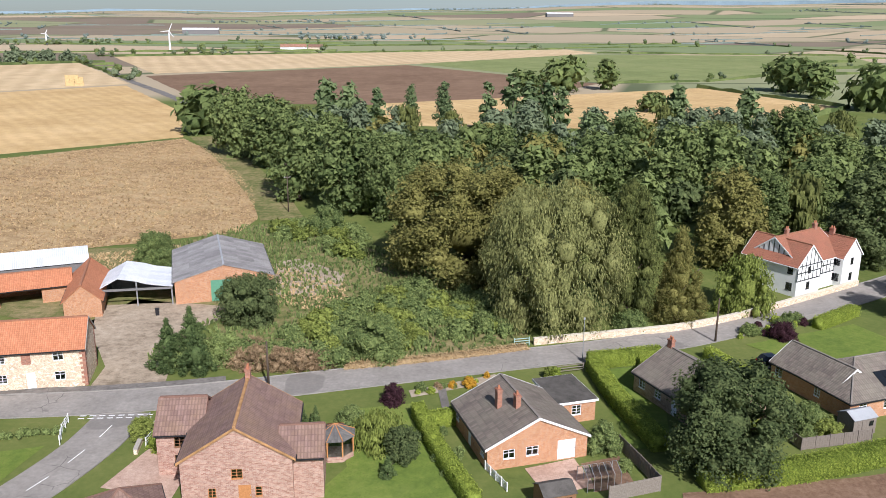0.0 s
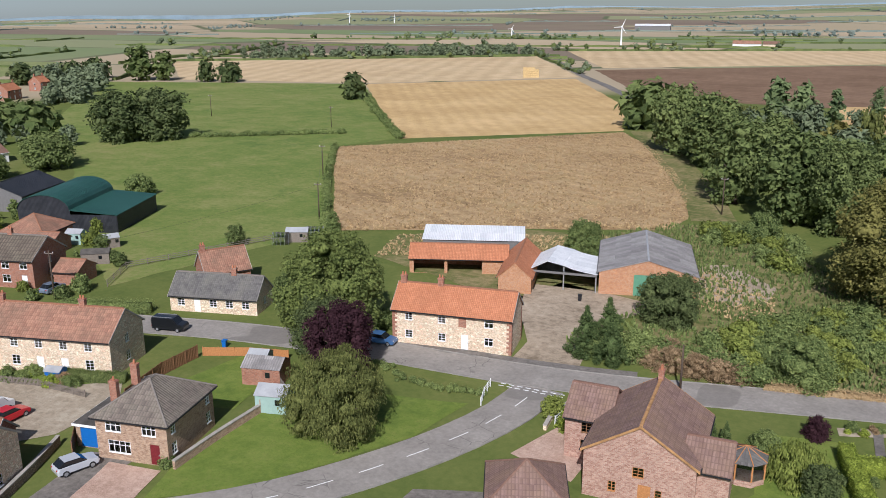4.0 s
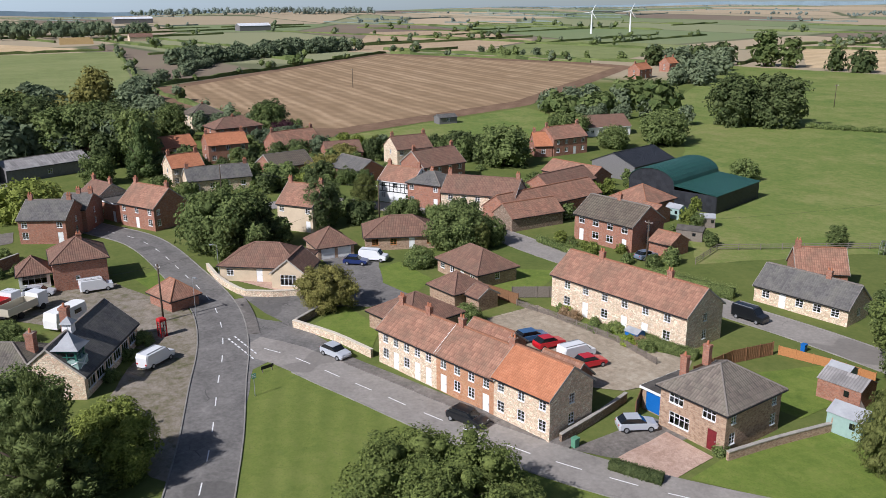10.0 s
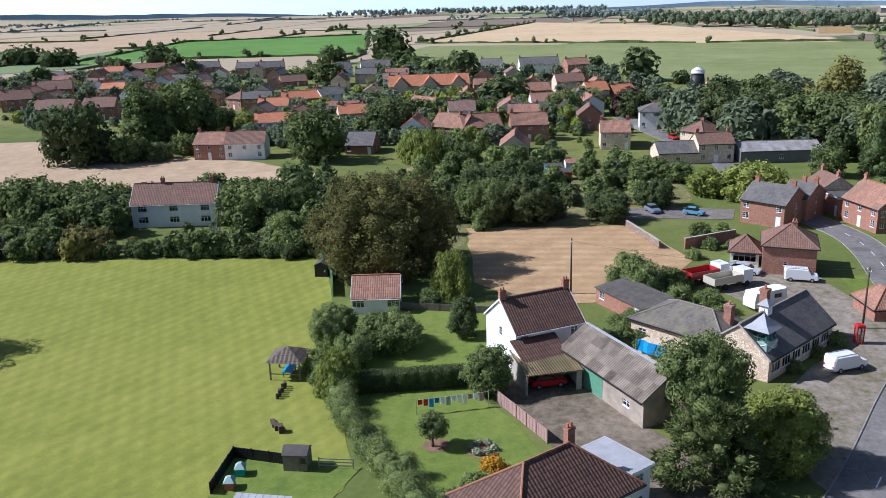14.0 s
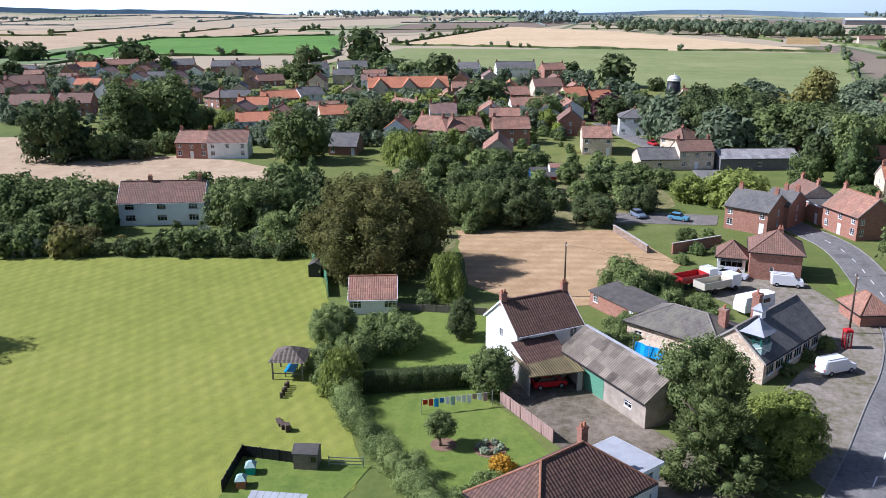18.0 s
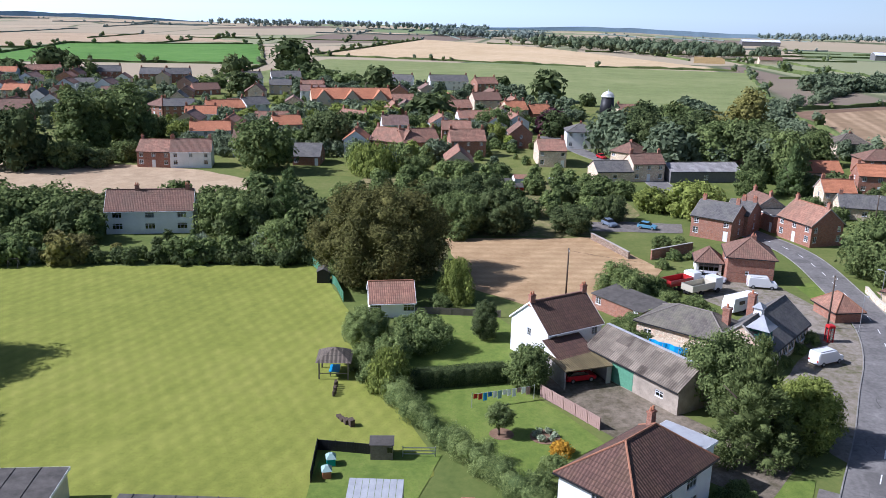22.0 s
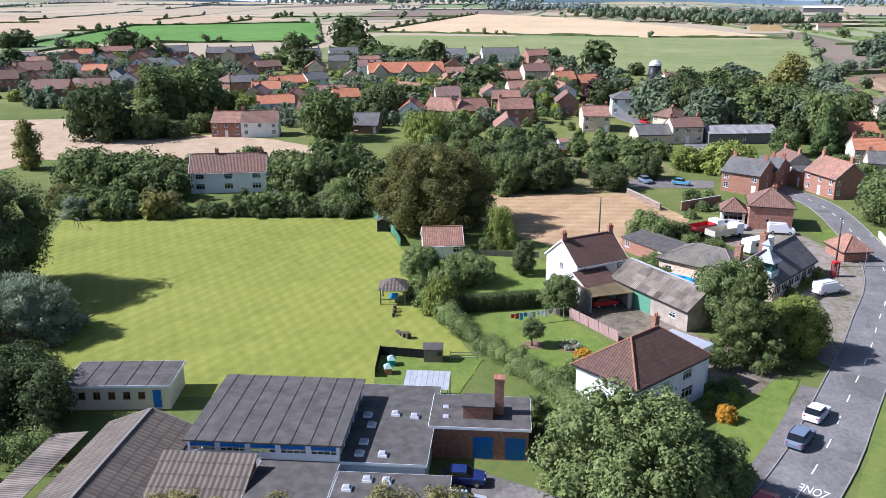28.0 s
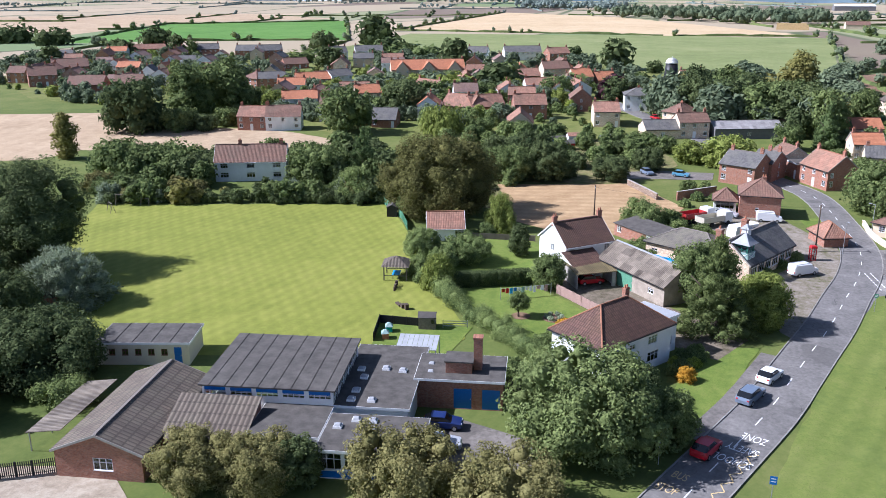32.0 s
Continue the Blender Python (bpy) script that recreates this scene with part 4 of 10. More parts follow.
sheet("stubble_field", [(-171.6, -257), (-190.3, -222.8), (-168, -190), (-179, -162.6), (-180, -144), (-172, -118), (-163, -113), (-150, -135), (-132.9, -180), (-119, -180), (-112, -190)], 0.05, stubble_buff, "buff stubble field behind the hedge")
sheet("paddock", [(-138.6, -62), (-151.4, -34.3), (-134, -20.3), (-112, -24), (-106, -36.6), (-111, -48)], 0.05, paddock_m, "parched yellow paddock")
sheet("school_lawn", [(-90, -131), (-113.4, -76), (-97, -64), (-75.5, -49.5), (-60, -37.5), (-56, -36), (-45, -40), (-40, -60.7), (-33, -79), (-50, -97.6), (-74, -121)], 0.04, lawn, "wide mown school playing field with faint stripes")
sheet("tan_field", [(-637, 168), (-600, 250), (-730, 372), (-970, 400), (-972, 284)], 0.05, stubble_buff, "tan stubble field beyond the plough")
sheet("ley_field", [(-591, 254), (-514, 271), (-480, 309), (-590, 444), (-745, 392)], 0.06, olive_m, "pale olive ley field beyond the plough")
sheet("meadow_strip", [(-249, 57), (-291, 146), (-271, 145), (-216, 112), (-225, 70)], 0.04, pasture, "green meadow along the ploughed field")
solid("green_lane", ribbon(smooth_line([(-83, 289), (-64, 248), (-44, 200), (-34, 171)]), -5, 4, 0.085), rough_m, "worn grassy lane beside the wood", "", "structure")
sheet("rough_ground", [(-38, 97), (-30, 94), (-12, 96), (12, 104), (10, 118), (-6, 140), (-14, 150), (-26, 172), (-40, 165), (-50, 150), (-66, 147), (-84, 132), (-80, 118), (-64, 113), (-50, 108), (-46, 120), (-34, 117), (-30, 106)], 0.05, rough_m, "rough weedy ground with tall grasses behind the farm")
sheet("scrub_ground", [(-116, -53), (-140, -62), (-153, -33), (-175, -28), (-215, -42), (-190, -100), (-150, -95), (-128, -72)], 0.04, rough_m, "rough scrubby grass between the gardens")
for ring in ([(-90, 10.5), (-102, 13.5), (-93, 19), (-78, 25), (-63, 34.5), (-51, 45), (-43, 44), (-36, 8), (-34, 1.5), (-60, 5.5)],):
    sheet("village_green", ring, 0.05, green_m, "mown triangular village green between the roads")
sheet("garden_lawn", [(-63, -36.5), (-71, -47), (-79, -35), (-74, -27.5), (-68, -21.5), (-58, -28)], 0.05, garden, "striped garden lawn with a washing line")
sheet("garden_lawn", [(-75, -46), (-96, -55), (-101, -42), (-95, -36), (-80, -35)], 0.05, garden, "back garden lawn with fruit trees")
sheet("garden_lawn", [(-58, 50.6), (-56, 45), (-49, 51), (-41, 66), (-39.5, 75.5), (-52, 72), (-59, 63)], 0.05, garden, "grass verge below the garden wall")
sheet("garden_lawn", [(-72.5, 59), (-61, 62), (-63, 71), (-70, 74)], 0.05, garden, "small back lawn behind the hipped house")
sheet("garden_lawn", [(-11, 84), (-2, 86), (2, 67), (-3, 62), (-14, 62), (-9, 72)], 0.05, garden, "lawn beside the mottled brick house")
sheet("garden_lawn", [(-123, 34), (-117, 33), (-109, 37), (-116, 43), (-126, 41)], 0.05, garden, "lawn between the bungalows")
sheet("garden_lawn", [(-104, 21.5), (-93, 26.5), (-100, 30), (-110, 28)], 0.05, garden, "front garden lawn behind a low wall")
sheet("garden_lawn", [(-109, 46), (-105, 55), (-112, 63), (-116, 56)], 0.05, garden, "bungalow side lawn")
sheet("garden_lawn", [(-133, 1), (-127, 3), (-122, 7), (-138, 5.5)], 0.05, garden, "grass beside the white van")
sheet("garden_lawn", [(18, 95), (27, 97), (23, 76), (19, 76)], 0.05, garden, "narrow lawn between the hedges")
sheet("garden_lawn", [(40, 104), (58, 112), (62, 103), (46, 96)], 0.05, garden, "front lawn with shrub borders")
sheet("garden_lawn", [(-92, 60), (-80, 63), (-80, 56), (-92, 53)], 0.05, garden, "front gardens of the terrace")
sheet("car_park", [(-98, 44), (-100, 52.5), (-92, 53.5), (-83, 56.5), (-77, 61), (-73, 57), (-73, 49), (-76, 45), (-90, 42)], 0.06, dust, "stony unsurfaced car park behind the cottages")
sheet("farm_yard", [(-40.5, 88.4), (-32, 88.7), (-35, 104), (-29, 116.5), (-39.5, 118.6), (-51, 117), (-46, 104), (-41, 95)], 0.06, yard_m, "old cracked concrete farmyard")
sheet("yard", [(-30, 140), (-24.8, 142), (-16, 133), (-16.5, 125), (-21, 121), (-26, 122)], 0.07, yard_m, "patched concrete pad among weeds")
sheet("drive", [(-64.4, 37.6), (-66.8, 48.5), (-62, 50), (-61, 41)], 0.06, tarmac_dark, "tarmac drive beside the row")
sheet("gravel_forecourt", [(-60.9, 39.6), (-63.8, 48), (-58.2, 49.2), (-56.2, 43)], 0.064, gravel, "pinkish gravel forecourt")
sheet("cul_de_sac", [(-111, 17), (-121, 14.5), (-117.5, 22), (-116, 27), (-126, 30), (-134, 29.5), (-130, 38.5), (-117, 35.5), (-110.8, 37.5), (-108, 31), (-111, 24), (-104.5, 19.5)], 0.055, tarmac, "tarmac cul-de-sac serving the bungalows")
sheet("apron", [(-89, -4), (-74, 0.5), (-72, 2.4), (-90, 5.4), (-108, 8.6), (-118, 7.2), (-122, 4), (-134, -3), (-133, -13), (-122, -16), (-113, -5.5), (-104, 1)], 0.055, apron_m, "weedy gravel forecourt beside the old school")
sheet("drive", [(-87, -27.5), (-84, -31), (-76, -29.5), (-70.5, -22), (-66, -16), (-62, -6), (-70, -3), (-77, -13.5), (-81, -19.5)], 0.055, yard_moss, "mossy concrete yard before the long barn")
sheet("school_yard", [(-10.5, -66.5), (-13.5, -60.1), (-14.2, -53.2), (-11.0, -48.2), (-3.8, -58.0)], 0.06, dust, "worn concrete playground by the brick classroom")
sheet("school_yard", [(-27, -33), (-28, -18), (-35.5, -20.5), (-37, -30), (-32, -32)], 0.06, tarmac_dark, "school car park of grey tarmac")
sheet("drive", [(-36, 58), (-27, 62), (-26, 56), (-36, 48)], 0.06, tarmac_dark, "dark paved drive before the garage")
sheet("gravel_forecourt", [(-29, 75), (-24, 77), (-24, 66), (-31, 68)], 0.06, gravel, "gravel drive beside the mottled brick house")
sheet("patio", [(8, 72), (13, 74), (14, 69), (9.5, 67)], 0.06, gravel, "pale paved patio")
sheet("patio", [(13.5, 73), (17.5, 74.5), (18, 69), (14, 68)], 0.06, soil, "bare soil garden bed")
sheet("patio", [(-135, 13.5), (-126, 15.5), (-117, 22), (-120, 27)], 0.06, gravel, "pink paved terrace before the bungalow")
sheet("lane_bend", [(-161.8, -18.3), (-155.9, -36.5), (-162.9, -38.9), (-167.5, -29.6), (-169.6, -18.8)], 0.06, tarmac_dark, "tarmac parking lane beside the scrub")
sheet("soil_verge", [(22, 68), (45, 72), (48, 64), (20, 60)], 0.05, soil, "bare soil strip beside the garden hedge")
sheet("garden_lawn", [(-64, -9), (-50, -9.5), (-41, -12), (-40, -7), (-52, -4.2), (-68, -1.5)], 0.05, garden, "front lawn of the white house")
sheet("nursery_garden", [(-57, -48), (-60, -36.5), (-50, -36), (-46, -45)], 0.055, garden, "fenced play garden behind the school")

# ---- roads ----
R_MAIN = [(20, -20), (0, -14), (-17, -9.5), (-34.2, -4.6), (-50.5, 0.2), (-59.1, 2.1), (-68.5, 4.1), (-78.6, 6.3), (-91, 8.4), (-101, 10.2), (-111.4, 11), (-121.2, 10.3), (-134.7, 7.8), (-147.2, 5.2), (-156.8, 1.8), (-166, -4.5), (-180, -14), (-205, -24), (-230, -33), (-246, -46), (-261, -56), (-288, -72)]
R_SIDE = [(-101, 13), (-96, 17.2), (-88.4, 21.1), (-81.7, 24.6), (-75.7, 27.6), (-66, 33.2), (-57, 39.9), (-48.6, 48), (-44, 54.2), (-39.8, 61.8), (-36.9, 68.7), (-34.9, 76), (-34.3, 83)]
R_TOP = [(130, 170), (95, 146), (71.5, 129.6), (55.4, 119.1), (43.7, 112.2), (31.6, 105.7), (19.5, 101.3), (8.3, 98), (-2.2, 94.8), (-12.2, 91.8), (-21.5, 89), (-30.6, 86.6), (-39.6, 85), (-49.8, 83.9), (-58, 83), (-76.1, 79.4), (-89.7, 75.2), (-100, 72), (-121.3, 65.6), (-134, 62.6), (-150, 57), (-160, 51.5), (-169, 43), (-172, 33), (-171, 20)]


def road(pts, width, z, label, dashes, kerb=True, skip=(), surface=None):
    line = smooth_line(pts)
    ob = solid("road", ribbon(line, -width / 2, width / 2, z), surface or tarmac, label, "", "structure")
    if kerb:
        for side in (-1, 1):
            part("kerb", ribbon(line, *sorted((side * width / 2, side * (width / 2 + 0.14))), z + 0.09, 0.12), kerb_m, ob, "weathered concrete kerb")
    d = Geo()
    d.box(-dashes[0] / 2, dashes[0] / 2, -0.06, 0.06, 0, 0.006)
    me = d.mesh("dash", line_white)
    run, nxt = 0.0, 4.0
    for a, b in zip(line, line[1:]):
        if nxt <= run + (b - a).length:
            p = a.lerp(b, (nxt - run) / (b - a).length)
            if not any(inside(p.x, p.y, s) for s in skip):
                part("dash", me, None, ob, at=pose(p.x, p.y, z + 0.002, 0, 0, math.degrees(math.atan2(b.y - a.y, b.x - a.x))))
            nxt += dashes[1]
        run += (b - a).length
    return ob


sheet("junction", [(-115.6, 11.5), (-108.6, 16.5), (-105.6, 20.2), (-95.4, 23.3), (-89.3, 22.9), (-95.4, 15.3), (-93.4, 12.6), (-81.1, 9.7), (-83.9, 8.1)], 0.068, tarmac, "tarmac mouth of the side road")
village_far = [(-400, -200), (-172, -200), (-172, 100), (-400, 100)]
side_mid = [(-112, 0), (-98, 0), (-98, 18), (-112, 18)]
road_main = road(R_MAIN, 6.0, 0.075, "grey tarmac village road with white centre dashes", (2.0, 5.6), True, (village_far,))
road_side = road(R_SIDE, 5.6, 0.07, "grey tarmac side road past the green", (2.6, 5.2), False, (side_mid,), lane_m)
road_top = road(R_TOP, 5.8, 0.065, "pale worn tarmac lane past the farm", (0.01, 900), True, (), lane_m)
main_line = smooth_line(R_MAIN)
part("pavement", ribbon([p for p in main_line if -66 < p.x < -38], -4.9, -3.14, 0.15, 0.12), pave_m, road_main, "grey tarmac pavement")
part("pavement", ribbon([p for p in main_line if -118 < p.x < -101], 3.15, 4.6, 0.15, 0.12), pave_m, road_main, "grey tarmac pavement")
side_line = smooth_line(R_SIDE)
part("pavement", ribbon([p for p in side_line if -94 < p.x < -60], -4.4, -2.8, 0.16, 0.12), pave_m, road_side, "narrow pavement before the cottages")
part("kerb", ribbon([p for p in side_line if p.x > -94], 2.8, 2.94, 0.15, 0.12), kerb_m, road_side, "weathered concrete kerb")
top_line = smooth_line(R_TOP)
part("pavement", ribbon([p for p in top_line if -62 < p.x < -22], 3.05, 4.4, 0.14, 0.12), pave_m, road_top, "cracked pavement before the cottage")
sheet("track", [(-120, 392), (-116, 394), (-145, 447), (-186, 516), (-252, 640), (-256, 637), (-190, 513), (-149, 444)], 0.09, pave_m, "pale field track between the stubbles")


def markings():
    """Give-way lines at both ends of the side road, hatching and words."""
    for x, y, yaw, n in ((-100.5, 13.0, 15, 7), (-99.6, 12.3, 15, 8), (-34.3, 81.6, 4, 8), (-34.3, 82.2, 4, 8)):
        for i in range(n):
            g = Geo()
            g.box(-0.32, 0.32, -0.1, 0.1, 0, 0.006)
            u = (i - n / 2) * 1.0
            part("give_way_dash", g, line_white, road_side, at=pose(x + u * math.cos(radians(yaw)), y + u * math.sin(radians(yaw)), 0.086, 0, 0, yaw))
    f = Vector((-0.95, 0.29, 0)).normalized()
    for text, x, y, flip, mat, size in (("ZONE", -44.6, -0.5, 1, line_white, 1.5), ("SAFETY", -42.1, -1.4, 1, line_white, 1.5), ("SCHOOL", -39.6, -2.1, 1, line_white, 1.5), ("BUS", -34.9, -6.2, 0, line_yellow, 1.4), ("STOP", -32.4, -7.0, 0, line_yellow, 1.4)):
        c = bpy.data.curves.new("lettering", "FONT")
        c.body, c.size, c.align_x, c.align_y = text, size, "CENTER", "CENTER"
        c.extrude = 0.003
        c.materials.append(mat)
        ob = new("lettering", c)
        ob.parent = road_main
        yaw = math.degrees(math.atan2(f.y, f.x)) - 90 + (180 if flip else 0)
        ob.matrix_basis = pose(x, y, 0.082, 0, 0, yaw) @ Matrix.Diagonal((0.62, 1.25, 1, 1))
        tagged(ob, "painted road lettering")
    g = Geo()
    for i in range(7):
        a = Vector((-41.5, 0.1, 0)) + Vector((1.9 * i, -0.58 * i, 0))
        b = a + Vector((0.95, -0.29, 0)) + (Vector((0.3, 0.95, 0)) * -0.8)
        c = a + Vector((1.9, -0.58, 0))
        for p, q in ((a, b), (b, c)):
            d = (q - p).normalized() * 0.06
            s = Vector((d.y, -d.x, 0))
            z = Vector((0, 0, 0.083))
            g.face(p - s + z, p + s + z, q + s + z, q - s + z)
    part("zigzag_line", g, line_yellow, road_main, "worn yellow zigzag line")


markings()


# ---- buildings ----
CACHE = {}


def window_mesh(w, h, mull, frame_mat, sill):
    key = (round(w, 2), round(h, 2), mull, frame_mat.name, sill)
    if key not in CACHE:
        g = Geo()
        t = 0.065
        xs = [-w / 2] + [v for i in range(mull) for v in (-w / 2 + w * i / mull + t / (1 if i == 0 else 2), -w / 2 + w * (i + 1) / mull - t / (1 if i == mull - 1 else 2))] + [w / 2]
        zs = [-h / 2, -h / 2 + t * (1.7 if sill else 1), h * 0.16 - 0.025, h * 0.16 + 0.025, h / 2 - t, h / 2]
        if w < 1.15 and h > 0.95:
            zs = zs[:2] + [-h * 0.14 - 0.018, -h * 0.14 + 0.018, h * 0.16 - 0.018, h * 0.16 + 0.018] + zs[4:]
        for i, (x0, x1) in enumerate(zip(xs, xs[1:])):
            for j, (z0, z1) in enumerate(zip(zs, zs[1:])):
                if i % 2 and j in (1, 3, 5) and j < len(zs) - 2:
                    for (a0, b0), (a1, b1) in (((x0, z0), (x1, z0)), ((x1, z0), (x1, z1)), ((x1, z1), (x0, z1)), ((x0, z1), (x0, z0))):
                        g.face((a0, 0.03, b0), (a0, 0.1, b0), (a1, 0.1, b1), (a1, 0.03, b1))
                else:
                    g.face((x0, 0.03, z0), (x1, 0.03, z0), (x1, 0.03, z1), (x0, 0.03, z1))
        if sill:
            g.face((xs[0], 0.03, zs[1]), (xs[0], -0.06, zs[1] - 0.03), (xs[-1], -0.06, zs[1] - 0.03), (xs[-1], 0.03, zs[1]))
            g.face((xs[0], -0.06, zs[1] - 0.03), (xs[0], -0.06, zs[0]), (xs[-1], -0.06, zs[0]), (xs[-1], -0.06, zs[1] - 0.03))
        g.weld()
        p = Geo()
        p.box(-w / 2 + 0.02, w / 2 - 0.02, 0.06, 0.075, -h / 2 + 0.02, h / 2 - 0.02)
        near = g.mesh("window", frame_mat), p.mesh("pane", glass)
        g.box(-w / 2 + 0.02, w / 2 - 0.02, 0.06, 0.075, -h / 2 + 0.02, h / 2 - 0.02, 1)
        CACHE[key] = (*near, g.mesh("window", [frame_mat, glass]))
    return CACHE[key]


def door_mesh(w, h, mat):
    key = ("door", round(w, 2), round(h, 2), mat.name)
    if key not in CACHE:
        g = Geo()
        g.box(-w / 2, w / 2, 0.04, 0.1, 0, h)
        for zz in (0.12, h * 0.55):
            g.box(-w / 2 + 0.12, w / 2 - 0.12, 0.02, 0.05, zz, zz + h * 0.35)
        k = Geo()
        k.box(w / 2 - 0.14, w / 2 - 0.06, -0.03, 0.03, h * 0.47, h * 0.52)
        CACHE[key] = (g.mesh("door", mat), k.mesh("door_handle", steel))
    return CACHE[key]


def side_frame(L, W, side):
    return {"front": ((-L / 2, -W / 2), (1, 0), (0, -1), 0, L), "right": ((L / 2, -W / 2), (0, 1), (1, 0), 90, W), "back": ((L / 2, W / 2), (-1, 0), (0, 1), 180, L), "left": ((-L / 2, W / 2), (0, -1), (-1, 0), 270, W)}[side]


def spread(length, n, edge=0.13):
    if n == 1:
        return [0.5 * length]
    return [length * (edge + (1 - 2 * edge) * i / (n - 1)) for i in range(n)]


def openings(length, eave, n, door=-1, w=1.0, doors=()):
    """Rows of windows for one wall: (centre, sill, width, height, kind)."""
    out = []
    two = eave > 3.7
    doors = set(doors) | ({door} if door >= 0 else set())
    for i, u in enumerate(spread(length, n)):
        if two:
            out.append((u, eave - 1.55, w, 1.1, "window"))
        if i in doors:
            out.append((u, 0.06, 0.95, 2.05, "door"))
        else:
            out.append((u, 0.85, w * 1.1, 1.25 if two else 1.15, "window"))
    return out


def wall_side(g, L, W, eave, side, holes, depth=0.1, base=0.0):
    (ox, oy), u, n, _, length = side_frame(L, W, side)
    us = sorted({0.0, length, *[round(h[0] - h[2] / 2, 3) for h in holes], *[round(h[0] + h[2] / 2, 3) for h in holes]})
    zs = sorted({base, eave, *[round(h[1], 3) for h in holes], *[round(h[1] + h[3], 3) for h in holes]})

    def P(a, z, d=0.0):
        return (ox + u[0] * a - n[0] * d, oy + u[1] * a - n[1] * d, z)

    for a, b in zip(us, us[1:]):
        for c, d in zip(zs, zs[1:]):
            mu, mz = (a + b) / 2, (c + d) / 2
            if not any(abs(mu - h[0]) < h[2] / 2 and h[1] < mz < h[1] + h[3] for h in holes):
                g.face(P(a, c), P(b, c), P(b, d), P(a, d))
    for h in holes:
        a, b, c, d = h[0] - h[2] / 2, h[0] + h[2] / 2, h[1], h[1] + h[3]
        g.face(P(a, c), P(a, c, depth), P(b, c, depth), P(b, c))
        g.face(P(a, d), P(b, d), P(b, d, depth), P(a, d, depth))
        g.face(P(a, c), P(a, d), P(a, d, depth), P(a, c, depth))
        g.face(P(b, c), P(b, c, depth), P(b, d, depth), P(b, d))


def fit_out(ob, L, W, side, holes, frame_mat, door_mat, sill=True):
    (ox, oy), u, n, turn, length = side_frame(L, W, side)
    near = math.hypot(ob.location.x + 30, ob.location.y) < 210
    for c, z, w, h, kind in holes:
        x, y = ox + u[0] * c, oy + u[1] * c
        if kind == "open":
            continue
        if kind == "door":
            me, knob = door_mesh(w, h, door_mat)
            d = part("door", me, None, ob, at=pose(x, y, z, 0, 0, turn))
            if near:
                part("door_handle", knob, None, d)
        else:
            me, pane, joined = window_mesh(w, h, 1 if w < 0.7 else 2 if w < 1.5 else 3 if w < 2.3 else 4, frame_mat, sill)
            d = part("window", me if near else joined, None, ob, at=pose(x, y, z + h / 2, 0, 0, turn))
            if near:
                part("pane", pane, None, d)


def gable_roof(L, W, eave, ridge, over=0.3, verge=0.15, th=0.13):
    g = Geo()
    s = (ridge - eave) / (W / 2)
    for k in (-1, 1):
        y0, z0 = k * (W / 2 + over), eave - over * s
        a, b = -L / 2 - verge, L / 2 + verge
        low = [(a, y0, z0), (b, y0, z0), (b, 0, ridge), (a, 0, ridge)]
        if k > 0:
            low = [low[1], low[0], low[3], low[2]]
        g.hexa(low + [(x, y, z + th) for x, y, z in low])
    return g


def hip_roof(L, W, eave, ridge, over=0.35, th=0.12):
    g = Geo()
    s = (ridge - eave) / (min(L, W) / 2)
    a, b, z0 = L / 2 + over, W / 2 + over, eave - over * s
    k = max(0.0, (L - W) / 2)
    q = max(0.0, (W - L) / 2)
    r1, r2 = ((-k, -q), (k, q)) if L >= W else ((0, -q), (0, q))
    lo = [(-a, -b), (a, -b), (a, b), (-a, b)]
    top = [(x, y, z0 + th) for x, y in lo]
    R1, R2 = (*r1, ridge + th), (*r2, ridge + th)
    if L >= W:
        g.face(top[0], top[1], R2, R1), g.face(top[2], top[3], R1, R2)
        g.face(top[1], top[2], R2), g.face(top[3], top[0], R1)
    else:
        g.face(top[0], top[1], R1), g.face(top[2], top[3], R2)
        g.face(top[1], top[2], R2, R1), g.face(top[3], top[0], R1, R2)
    bot = [(x, y, z0) for x, y in lo]
    g.face(*reversed(bot))
    for i in range(4):
        g.face(bot[i], bot[(i + 1) % 4], top[(i + 1) % 4], top[i])
    return g, [(top[i], R) for i, R in ((0, R1), (1, R2 if L >= W else R1), (2, R2), (3, R1 if L >= W else R2))], (R1, R2)


def chimney(ob, x, y, top, bottom, mat=None, pots=2, w=0.75, d=0.5):
    g = Geo()
    g.box(x - w / 2, x + w / 2, y - d / 2, y + d / 2, bottom, top - 0.2)
    g.box(x - w / 2 - 0.06, x + w / 2 + 0.06, y - d / 2 - 0.06, y + d / 2 + 0.06, top - 0.2, top - 0.08)
    g.box(x - w / 2 - 0.02, x + w / 2 + 0.02, y - d / 2 - 0.02, y + d / 2 + 0.02, top - 0.08, top)
    c = part("chimney", g, mat or brick, ob, "brick chimney stack")
    for i in range(pots):
        p = Geo()
        px = x + (i - (pots - 1) / 2) * w / max(1, pots) * 1.0
        p.tube((px, y, top - 0.02), (px, y, top + 0.38), 0.13, 0.1, 8)
        part("chimney_pot", p, clay, c, "terracotta chimney pot")


